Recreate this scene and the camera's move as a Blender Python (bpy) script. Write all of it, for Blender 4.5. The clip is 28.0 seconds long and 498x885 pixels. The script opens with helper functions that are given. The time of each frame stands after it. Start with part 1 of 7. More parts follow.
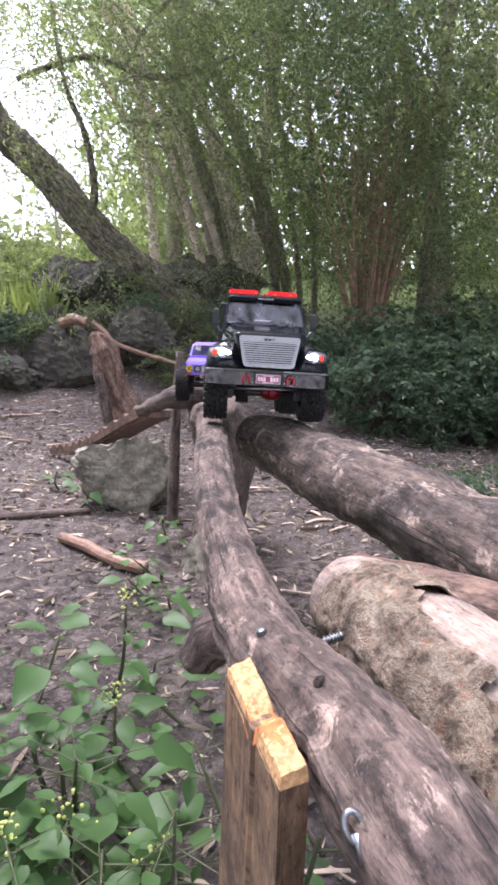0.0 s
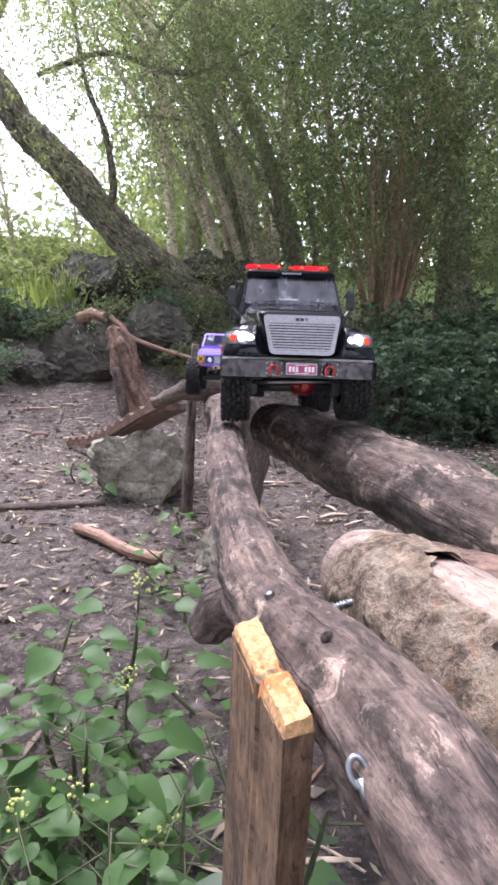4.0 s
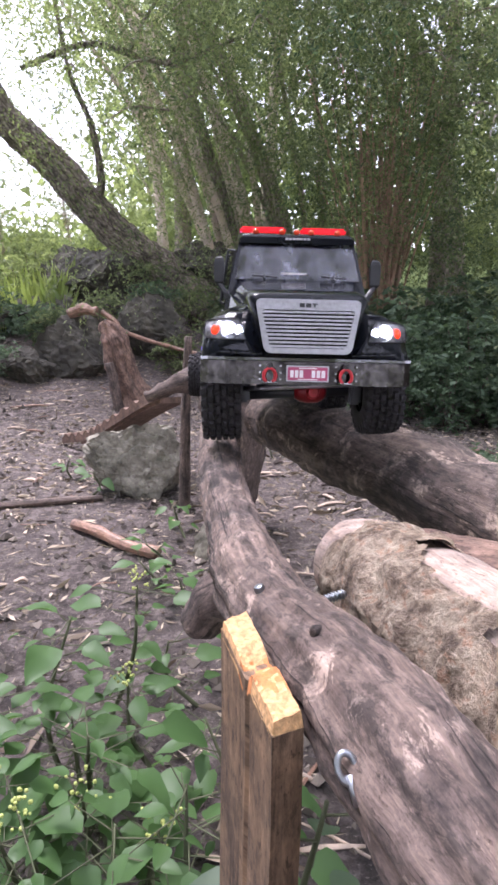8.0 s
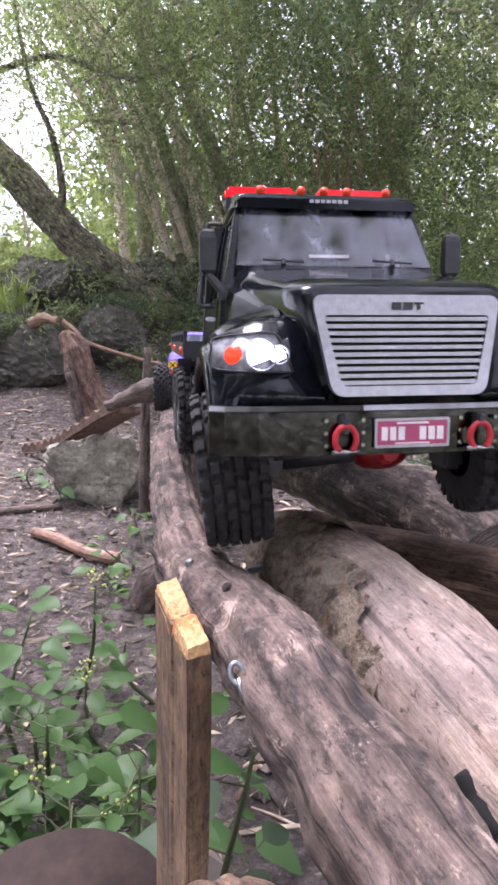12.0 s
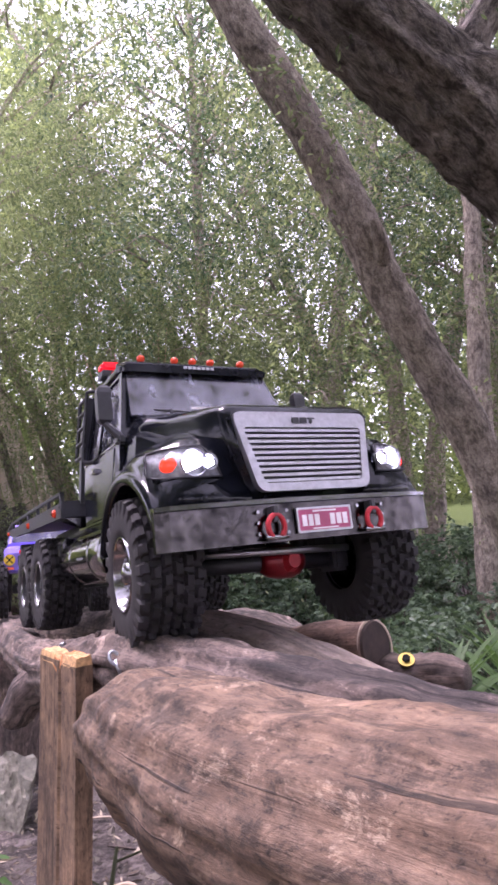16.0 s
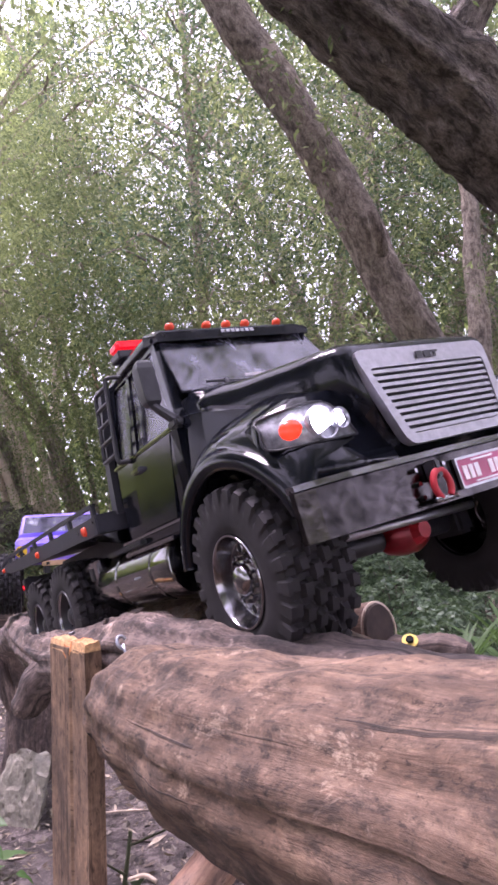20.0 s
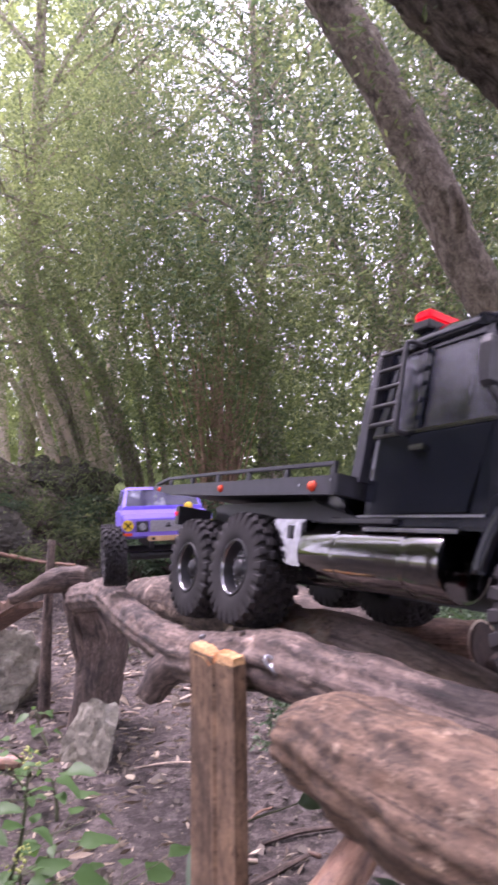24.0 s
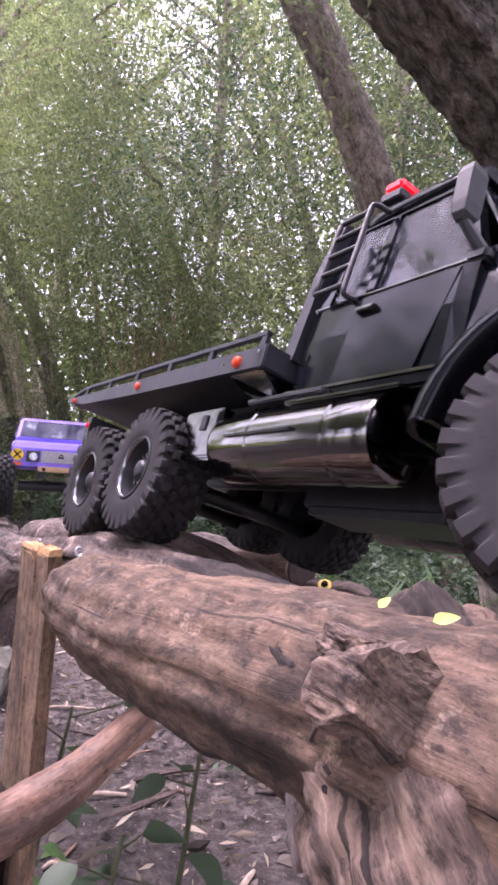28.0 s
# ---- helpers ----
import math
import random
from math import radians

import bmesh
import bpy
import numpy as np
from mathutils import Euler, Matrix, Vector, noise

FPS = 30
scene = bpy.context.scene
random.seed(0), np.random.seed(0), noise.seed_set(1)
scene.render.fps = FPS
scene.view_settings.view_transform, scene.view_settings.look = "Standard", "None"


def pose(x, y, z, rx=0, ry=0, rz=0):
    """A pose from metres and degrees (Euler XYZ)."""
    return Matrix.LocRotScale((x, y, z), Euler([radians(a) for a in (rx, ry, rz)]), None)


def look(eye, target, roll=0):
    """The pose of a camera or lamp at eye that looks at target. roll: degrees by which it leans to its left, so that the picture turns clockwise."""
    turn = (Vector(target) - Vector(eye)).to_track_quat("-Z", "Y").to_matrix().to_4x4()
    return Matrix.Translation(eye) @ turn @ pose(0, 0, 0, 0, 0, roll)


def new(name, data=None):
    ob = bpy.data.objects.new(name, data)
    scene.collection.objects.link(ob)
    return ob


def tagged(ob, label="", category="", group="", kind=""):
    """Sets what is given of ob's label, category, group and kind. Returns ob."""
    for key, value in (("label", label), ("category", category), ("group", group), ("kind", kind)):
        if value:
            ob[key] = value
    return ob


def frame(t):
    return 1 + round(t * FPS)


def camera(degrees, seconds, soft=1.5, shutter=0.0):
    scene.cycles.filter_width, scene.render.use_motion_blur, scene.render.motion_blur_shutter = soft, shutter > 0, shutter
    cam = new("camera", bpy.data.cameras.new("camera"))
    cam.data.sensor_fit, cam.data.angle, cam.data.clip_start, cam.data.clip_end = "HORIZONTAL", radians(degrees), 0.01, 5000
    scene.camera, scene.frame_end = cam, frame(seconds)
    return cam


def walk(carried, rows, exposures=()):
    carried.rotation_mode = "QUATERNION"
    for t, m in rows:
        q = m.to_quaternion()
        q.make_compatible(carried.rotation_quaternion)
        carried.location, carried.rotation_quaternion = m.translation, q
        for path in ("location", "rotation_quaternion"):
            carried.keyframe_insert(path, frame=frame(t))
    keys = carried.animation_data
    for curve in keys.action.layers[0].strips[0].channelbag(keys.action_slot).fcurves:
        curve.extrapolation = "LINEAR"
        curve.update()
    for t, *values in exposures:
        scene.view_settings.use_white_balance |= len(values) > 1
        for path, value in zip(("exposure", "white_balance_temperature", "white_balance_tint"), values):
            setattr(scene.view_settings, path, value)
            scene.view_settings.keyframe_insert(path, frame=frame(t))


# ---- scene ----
cam = camera(43.9, 28.0, soft=2.9, shutter=0.35)
PATH = [
    (0, (-0.0113, -0.0057, 1.0206), (0.0305, 1.9424, 0.5698), 1.62),
    (0.5, (-0.0140, -0.0118, 1.0018), (-0.0036, 1.9463, 0.5944), 3.40),
    (1, (-0.0058, -0.0068, 0.9989), (0.0054, 1.9442, 0.5593), 2.04),
    (1.5, (-0.0062, -0.0074, 0.9982), (-0.0039, 1.9422, 0.5518), 2.04),
    (2, (-0.0077, -0.0071, 0.9975), (-0.0133, 1.9429, 0.5532), 2.39),
    (2.5, (-0.0077, -0.0080, 0.9983), (-0.0182, 1.9420, 0.5539), 2.44),
    (3, (-0.0068, -0.0068, 0.9977), (-0.0208, 1.9425, 0.5503), 2.34),
    (3.5, (-0.0076, -0.0068, 0.9979), (-0.0198, 1.9412, 0.5449), 2.14),
    (5.5, (-0.0033, -0.0024, 0.9972), (-0.0121, 1.9399, 0.5205), 0.86),
    (6, (-0.0030, -0.0020, 0.9973), (-0.0134, 1.9385, 0.5134), 0.48),
    (6.5, (-0.0009, -0.0008, 0.9972), (-0.0131, 1.9386, 0.5088), 0.19),
    (7, (-0.0011, -0.0005, 0.9971), (-0.0120, 1.9385, 0.5072), -0.02),
    (7.5, (-0.0008, -0.0003, 0.9972), (-0.0085, 1.9390, 0.5082), -0.06),
    (8, (0.0000, 0.0000, 0.9971), (-0.0000, 1.9399, 0.5105), 0.26),
    (8.5, (0.0001, -0.0009, 0.9979), (0.0081, 1.9412, 0.5204), 0.47),
    (9, (-0.0078, -0.0197, 1.0031), (0.0127, 1.9201, 0.5164), 2.59),
    (9.5, (0.0052, -0.0549, 1.0171), (0.0657, 1.8766, 0.5019), 2.60),
    (10, (0.0199, -0.0682, 1.0139), (0.1053, 1.8621, 0.4978), 1.46),
    (10.5, (0.0239, -0.0764, 1.0096), (0.1124, 1.8600, 0.5172), 1.12),
    (11, (0.0225, -0.0811, 1.0094), (0.1102, 1.8600, 0.5353), 0.97),
    (11.5, (0.0236, -0.0822, 1.0108), (0.1137, 1.8602, 0.5428), 0.72),
    (12, (0.0226, -0.0826, 1.0106), (0.1409, 1.8616, 0.5566), 0.96),
    (12.5, (0.0238, -0.0849, 1.0120), (0.1533, 1.8596, 0.5623), 0.84),
    (14.5, (-0.0697, -0.1898, 0.8873), (0.4914, 1.7275, 0.9831), -0.59),
    (15, (-0.0530, -0.2211, 0.8741), (0.6389, 1.6375, 1.1329), 1.23),
    (15.5, (-0.0287, -0.2752, 0.9150), (0.7003, 1.5668, 1.1899), -1.16),
    (16, (-0.0232, -0.2880, 0.9146), (0.6447, 1.5719, 1.2221), -2.77),
    (16.5, (-0.0211, -0.2857, 0.9166), (0.6253, 1.5814, 1.2260), -3.51),
    (17, (-0.0168, -0.2845, 0.9178), (0.6207, 1.5868, 1.2209), -4.26),
    (17.5, (-0.0139, -0.2841, 0.9145), (0.6229, 1.5878, 1.2151), -4.78),
    (18, (-0.0119, -0.2873, 0.9123), (0.6439, 1.5773, 1.2174), -4.71),
    (18.5, (-0.0117, -0.2940, 0.9085), (0.6530, 1.5678, 1.2116), -4.43),
    (19, (-0.0138, -0.2952, 0.9061), (0.6486, 1.5678, 1.2069), -4.22),
    (19.5, (-0.0190, -0.2972, 0.9077), (0.6428, 1.5665, 1.2056), -4.11),
    (20, (-0.0225, -0.2964, 0.9055), (0.6322, 1.5700, 1.2018), -4.28),
    (20.5, (-0.0238, -0.2982, 0.9055), (0.6254, 1.5705, 1.2000), -4.59),
    (21, (-0.0228, -0.2963, 0.9061), (0.6255, 1.5724, 1.2021), -5.02),
    (21.5, (-0.0208, -0.2955, 0.9096), (0.6355, 1.5699, 1.2086), -5.32),
    (23.5, (-0.0342, -0.3428, 0.9426), (0.6343, 1.5264, 1.1861), -2.34),
    (24, (-0.1094, -0.3171, 0.9703), (0.3997, 1.6093, 1.1424), -1.47),
    (24.5, (-0.1485, -0.3165, 0.9696), (0.2698, 1.6332, 1.1240), -1.24),
    (25, (-0.1066, -0.3472, 0.9752), (0.3830, 1.5863, 1.1229), -0.69),
    (25.5, (-0.0370, -0.4055, 0.9593), (0.5895, 1.4904, 1.0738), 2.05),
    (26, (-0.0261, -0.4116, 0.9385), (0.6500, 1.4695, 1.0018), 4.00),
    (26.5, (-0.0323, -0.4016, 0.9296), (0.6294, 1.4855, 0.9636), 4.26),
    (27, (-0.0303, -0.4021, 0.9245), (0.6267, 1.4868, 0.9432), 4.18),
    (27.5, (-0.0276, -0.3984, 0.9173), (0.6378, 1.4872, 0.9551), 4.03),
    (28, (-0.0225, -0.3995, 0.9147), (0.6677, 1.4749, 1.0176), 3.55),
]
walk(cam, [(t, look(eye, target, roll)) for t, eye, target, roll in PATH], exposures=[(0.0, 1.8, 5920, 27), (12.5, 1.8, 5950, 31), (14.5, 1.84, 6000, 44), (23.5, 1.84, 6050, 47), (28.0, 1.92, 6050, 47)])

# ---- light ----
world = bpy.data.worlds.new("world")
scene.world = world
world.use_nodes = True
wn = world.node_tree.nodes
sky = wn.new("ShaderNodeTexSky")
sky.sky_type = "NISHITA"
sky.sun_disc = False
SUN_EL, SUN_AZ = radians(66), radians(-40)
sky.sun_elevation, sky.sun_rotation = SUN_EL, SUN_AZ
sky.dust_density, sky.air_density, sky.ozone_density = 3.0, 1.0, 1.0
wn["Background"].inputs["Strength"].default_value = 0.15
# thin white cloud veils most of the blue
veil = wn.new("ShaderNodeMix")
veil.data_type = "RGBA"
veil.inputs[0].default_value = 0.72
veil.inputs[7].default_value = (9.0, 9.2, 9.6, 1)
world.node_tree.links.new(sky.outputs[0], veil.inputs[6])
world.node_tree.links.new(veil.outputs[2], wn["Background"].inputs[0])
sun = bpy.data.lights.new("sun", "SUN")
sun.energy, sun.angle, sun.color = 2.6, radians(22), (1.0, 0.95, 0.88)
sun_ob = new("sun", sun)
# the sun stands high, ahead and to the left of the course, veiled by thin cloud
sun_ob.matrix_world = look((0, 0, 20), (20 * math.sin(-SUN_AZ) * math.cos(SUN_EL) / math.sin(SUN_EL), -20 * math.cos(SUN_AZ) * math.cos(SUN_EL) / math.sin(SUN_EL), 0))


# ---- materials ----
def nodes_of(name, rough=0.7, metal=0.0):
    m = bpy.data.materials.new(name)
    m.use_nodes = True
    nt = m.node_tree
    b = nt.nodes["Principled BSDF"]
    b.inputs["Roughness"].default_value, b.inputs["Metallic"].default_value = rough, metal
    return m, nt, b


def coords(nt, space="Object", scale=(1, 1, 1)):
    tc = nt.nodes.new("ShaderNodeTexCoord")
    mp = nt.nodes.new("ShaderNodeMapping")
    mp.inputs["Scale"].default_value = scale
    nt.links.new(tc.outputs[space], mp.inputs[0])
    return mp.outputs[0]


def noise_tex(nt, vec, scale, detail=5.0, rough=0.6, distort=0.0):
    n = nt.nodes.new("ShaderNodeTexNoise")
    n.inputs["Scale"].default_value, n.inputs["Detail"].default_value = scale, detail
    n.inputs["Roughness"].default_value, n.inputs["Distortion"].default_value = rough, distort
    nt.links.new(vec, n.inputs["Vector"])
    return n.outputs[0]


def ramp(nt, fac, stops):
    r = nt.nodes.new("ShaderNodeValToRGB")
    e = r.color_ramp.elements
    e[0].position, e[0].color = stops[0][0], (*stops[0][1], 1)
    e[1].position, e[1].color = stops[-1][0], (*stops[-1][1], 1)
    for p, c in stops[1:-1]:
        e.new(p).color = (*c, 1)
    nt.links.new(fac, r.inputs[0])
    return r.outputs[0]


def blend(nt, fac, a, b, mode="MIX"):
    x = nt.nodes.new("ShaderNodeMix")
    x.data_type, x.blend_type = "RGBA", mode
    for s, v in ((0, fac), (6, a), (7, b)):
        if isinstance(v, (int, float)):
            x.inputs[s].default_value = v
        elif isinstance(v, tuple):
            x.inputs[s].default_value = (*v, 1)
        else:
            nt.links.new(v, x.inputs[s])
    return x.outputs[2]


def bump(nt, b, height, strength, distance):
    n = nt.nodes.new("ShaderNodeBump")
    n.inputs["Strength"].default_value, n.inputs["Distance"].default_value = strength, distance
    nt.links.new(height, n.inputs["Height"])
    nt.links.new(n.outputs[0], b.inputs["Normal"])


def plain(name, color, rough=0.5, metal=0.0, vary=0.15, scale=60.0, bumps=0.0, coat=0.0):
    m, nt, b = nodes_of(name, rough, metal)
    v = noise_tex(nt, coords(nt), scale)
    dark = tuple(c * (1 - vary) for c in color)
    light = tuple(min(1, c * (1 + vary)) for c in color)
    nt.links.new(ramp(nt, v, [(0.3, dark), (0.7, light)]), b.inputs["Base Color"])
    b.inputs["Coat Weight"].default_value = coat
    if bumps:
        bump(nt, b, v, bumps, 0.001)
    return m


def glow(name, color, strength, base=(0.8, 0.8, 0.8)):
    m, nt, b = nodes_of(name, 0.2)
    b.inputs["Base Color"].default_value = (*base, 1)
    b.inputs["Emission Color"].default_value = (*color, 1)
    b.inputs["Emission Strength"].default_value = strength
    return m


def wood(name, dark, mid, light, patch=None, patch_amt=0.56, crack=0.6, rough=0.85, bump_d=0.0016, stain=0.5, fine=1.0):
    """Weathered log: fibres drawn out along the log, mottled flakes, dark stains and short drying cracks (uv: metres round, metres along)."""
    m, nt, b = nodes_of(name, rough)
    fibre = noise_tex(nt, coords(nt, "UV", (620 * fine, 22 * fine, 1)), 1.0, 5, 0.7, 0.2)
    streak = noise_tex(nt, coords(nt, "UV", (110 * fine, 9 * fine, 1)), 1.0, 8, 0.7, 0.6)
    mottle = noise_tex(nt, coords(nt, "UV", (75 * fine, 45 * fine, 1)), 1.0, 9, 0.78, 0.5)
    flake = noise_tex(nt, coords(nt, "UV", (38 * fine, 22 * fine, 1)), 1.0, 9, 0.78, 0.4)
    big = noise_tex(nt, coords(nt, "UV", (16, 7, 1)), 1.0, 8, 0.72, 0.3)
    c = ramp(nt, blend(nt, 0.45, streak, mottle), [(0.36, dark), (0.49, mid), (0.62, light)])
    if patch:
        c = blend(nt, ramp(nt, flake, [(patch_amt, (0, 0, 0)), (patch_amt + 0.04, (0.9, 0.9, 0.9))]), c, patch)
    worn = noise_tex(nt, coords(nt, "UV", (52 * fine, 20 * fine, 1)), 1.0, 10, 0.82, 0.3)
    c = blend(nt, 1.0, c, ramp(nt, worn, [(0.43, (1 - 0.85 * stain,) * 3), (0.485, (0.9, 0.89, 0.88)), (0.6, (1.2, 1.17, 1.13))]), "MULTIPLY")
    c = blend(nt, 1.0, c, ramp(nt, fibre, [(0.3, (0.72, 0.71, 0.7)), (0.5, (0.97, 0.97, 0.97)), (0.72, (1.2, 1.18, 1.16))]), "MULTIPLY")
    cr = noise_tex(nt, coords(nt, "UV", (130 * fine, 3.5 * fine, 1)), 1.0, 4, 0.55, 0.8)
    line = ramp(nt, cr, [(0.35, (1 - crack,) * 3), (0.385, (1, 1, 1))])
    c = blend(nt, 1.0, c, line, "MULTIPLY")
    lo = 1 - stain
    c = blend(nt, 1.0, c, ramp(nt, big, [(0.4, (lo, lo, lo * 1.03)), (0.47, (0.85, 0.84, 0.83)), (0.62, (1.22, 1.18, 1.12))]), "MULTIPLY")
    fleck = noise_tex(nt, coords(nt, "UV", (270 * fine, 110 * fine, 1)), 1.0, 6, 0.75, 0.5)
    c = blend(nt, 1.0, c, ramp(nt, fleck, [(0.37, (0.36, 0.34, 0.33)), (0.43, (0.96, 0.96, 0.96)), (0.56, (1.04, 1.03, 1.03)), (0.66, (1.4, 1.38, 1.36))]), "MULTIPLY")
    nt.links.new(c, b.inputs["Base Color"])
    h = blend(nt, 0.45, blend(nt, 0.4, worn, fibre), blend(nt, 0.5, line, flake))
    bump(nt, b, h, 1.0, bump_d)
    return m


def bark(name, dark, mid, light, cell=22.0, bump_d=0.01, stretch=0.35, grain=30.0, rust=None):
    """Rough bark: broken ridges along the trunk, loose scales and pale or rusty patches."""
    m, nt, b = nodes_of(name, 0.92)
    ridge = noise_tex(nt, coords(nt, "UV", (cell, cell * stretch * 0.6, 1)), 1.0, 9, 0.7, 0.35)
    scale = noise_tex(nt, coords(nt, "UV", (cell * 2.6, cell * 1.5 * max(stretch, 0.3), 1)), 1.0, 6, 0.7, 0.4)
    n = noise_tex(nt, coords(nt, "UV", (grain * 2.4, grain * 2.0, 1)), 1.0, 7, 0.75)
    big = noise_tex(nt, coords(nt, "UV", (5, 3, 1)), 1.0, 5, 0.65, 0.3)
    h = blend(nt, 0.4, ridge, scale)
    c = ramp(nt, h, [(0.36, tuple(x * 0.5 for x in dark)), (0.44, dark), (0.53, mid), (0.66, light)])
    if rust:
        c = blend(nt, ramp(nt, scale, [(0.55, (0, 0, 0)), (0.62, (0.8, 0.8, 0.8))]), c, rust)
    c = blend(nt, 1.0, c, ramp(nt, n, [(0.3, (0.55, 0.54, 0.53)), (0.5, (1, 1, 1)), (0.72, (1.45, 1.42, 1.36))]), "MULTIPLY")
    c = blend(nt, 1.0, c, ramp(nt, big, [(0.35, (0.7, 0.7, 0.7)), (0.68, (1.25, 1.22, 1.15))]), "MULTIPLY")
    nt.links.new(c, b.inputs["Base Color"])
    bump(nt, b, blend(nt, 0.3, ramp(nt, h, [(0.36, (0, 0, 0)), (0.6, (1, 1, 1))]), n), 1.0, bump_d)
    return m


def leafy(name, dark, light, through_amt=0.4, rough=0.55):
    """Leaf: each leaf has its own tone; some light passes through."""
    m, nt, b = nodes_of(name, rough)
    geo = nt.nodes.new("ShaderNodeNewGeometry")
    c = ramp(nt, geo.outputs["Random Per Island"], [(0.0, dark), (0.6, tuple((a + d) / 2 for a, d in zip(dark, light))), (1.0, light)])
    v = noise_tex(nt, coords(nt), 1.1, 3)
    c = blend(nt, 1.0, c, ramp(nt, v, [(0.3, (0.7, 0.75, 0.7)), (0.7, (1.2, 1.2, 1.05))]), "MULTIPLY")
    nt.links.new(c, b.inputs["Base Color"])
    tr = nt.nodes.new("ShaderNodeBsdfTranslucent")
    nt.links.new(blend(nt, 1.0, c, (1.22, 1.24, 0.88), "MULTIPLY"), tr.inputs[0])
    mx = nt.nodes.new("ShaderNodeMixShader")
    mx.inputs[0].default_value = through_amt
    nt.links.new(b.outputs[0], mx.inputs[1])
    nt.links.new(tr.outputs[0], mx.inputs[2])
    nt.links.new(mx.outputs[0], nt.nodes["Material Output"].inputs[0])
    return m


def soil():
    m, nt, b = nodes_of("soil", 0.95)
    co = coords(nt)
    a, f, c = noise_tex(nt, co, 1.1, 6), noise_tex(nt, co, 16, 9, 0.8), noise_tex(nt, co, 120, 5, 0.75)
    base = ramp(nt, f, [(0.4, (0.027, 0.021, 0.019)), (0.5, (0.088, 0.07, 0.064)), (0.6, (0.22, 0.182, 0.17))])
    base = blend(nt, ramp(nt, a, [(0.45, (0, 0, 0)), (0.65, (0.65, 0.65, 0.65))]), base, ramp(nt, c, [(0.35, (0.07, 0.057, 0.053)), (0.65, (0.2, 0.168, 0.157))]))
    speck = ramp(nt, c, [(0.62, (0, 0, 0)), (0.68, (1, 1, 1))])
    base = blend(nt, speck, base, (0.46, 0.39, 0.35))
    # grass creeps in past the clearing
    far = nt.nodes.new("ShaderNodeVectorMath")
    far.operation = "LENGTH"
    nt.links.new(coords(nt, "Object"), far.inputs[0])
    g = nt.nodes.new("ShaderNodeMapRange")
    g.inputs[1].default_value, g.inputs[2].default_value = 7.5, 11.0
    nt.links.new(far.outputs["Value"], g.inputs[0])
    base = blend(nt, g.outputs[0], base, ramp(nt, f, [(0.3, (0.07, 0.11, 0.025)), (0.7, (0.17, 0.22, 0.06))]))
    nt.links.new(base, b.inputs["Base Color"])
    bump(nt, b, blend(nt, 0.4, f, c), 1.0, 0.035)
    return m


def stone_mat(name, dark, mid, light, scale=9.0):
    m, nt, b = nodes_of(name, 0.92)
    co = coords(nt)
    n, f = noise_tex(nt, co, scale, 8, 0.7), noise_tex(nt, co, scale * 7, 6, 0.7)
    v = nt.nodes.new("ShaderNodeTexVoronoi")
    v.inputs["Scale"].default_value = scale * 4
    nt.links.new(co, v.inputs["Vector"])
    pit = ramp(nt, v.outputs["Distance"], [(0.05, (0.55, 0.55, 0.55)), (0.3, (1, 1, 1))])
    c = blend(nt, 1.0, ramp(nt, n, [(0.3, dark), (0.5, mid), (0.7, light)]), pit, "MULTIPLY")
    c = blend(nt, 1.0, c, ramp(nt, f, [(0.3, (0.7, 0.7, 0.7)), (0.7, (1.15, 1.15, 1.1))]), "MULTIPLY")
    nt.links.new(c, b.inputs["Base Color"])
    bump(nt, b, blend(nt, 0.5, f, pit), 1.0, 0.012)
    return m


def glossy_paint(name, color, rough=0.12):
    m, nt, b = nodes_of(name, rough)
    n = noise_tex(nt, coords(nt), 45, 6, 0.7)
    b.inputs["Base Color"].default_value = (*color, 1)
    b.inputs["IOR"].default_value = 1.38
    dust = noise_tex(nt, coords(nt), 9, 5, 0.7)
    nt.links.new(ramp(nt, dust, [(0.35, tuple(color)), (0.75, tuple(min(1, c * 1.2 + 0.004) for c in color))]), b.inputs["Base Color"])
    r = nt.nodes.new("ShaderNodeMapRange")
    r.inputs[3].default_value, r.inputs[4].default_value = rough * 0.6, rough * 2.2
    nt.links.new(n, r.inputs[0])
    nt.links.new(r.outputs[0], b.inputs["Roughness"])
    bump(nt, b, blend(nt, 0.3, dust, noise_tex(nt, coords(nt), 26, 2, 0.5, 0.5)), 0.22, 0.0015)
    return m


M_LONG = wood("weathered_branch", (0.052, 0.038, 0.034), (0.132, 0.1, 0.089), (0.25, 0.194, 0.172), (0.38, 0.303, 0.267), 0.565, 0.75, stain=0.72)
M_PALE = wood("barkless_wood", (0.25, 0.185, 0.155), (0.36, 0.285, 0.25), (0.46, 0.385, 0.345), (0.32, 0.21, 0.155), 0.6, 0.4, stain=0.3)
M_FRONT = wood("pinkish_log", (0.052, 0.035, 0.025), (0.13, 0.085, 0.0585), (0.24, 0.168, 0.122), (0.31, 0.235, 0.178), 0.585, 0.75, stain=0.66, fine=1.6)
M_DARKLOG = wood("dark_wet_log", (0.042, 0.032, 0.028), (0.125, 0.098, 0.086), (0.25, 0.2, 0.178), (0.42, 0.34, 0.295), 0.545, 0.6, bump_d=0.005, stain=0.65, fine=0.6)
M_RED = wood("reddish_log", (0.09, 0.055, 0.042), (0.2, 0.13, 0.103), (0.31, 0.215, 0.175), None, 0.6, 0.5)
M_DRIFT = wood("grey_driftwood", (0.045, 0.033, 0.03), (0.11, 0.083, 0.073), (0.21, 0.165, 0.145), (0.27, 0.22, 0.19), 0.6, 0.6, fine=0.7)
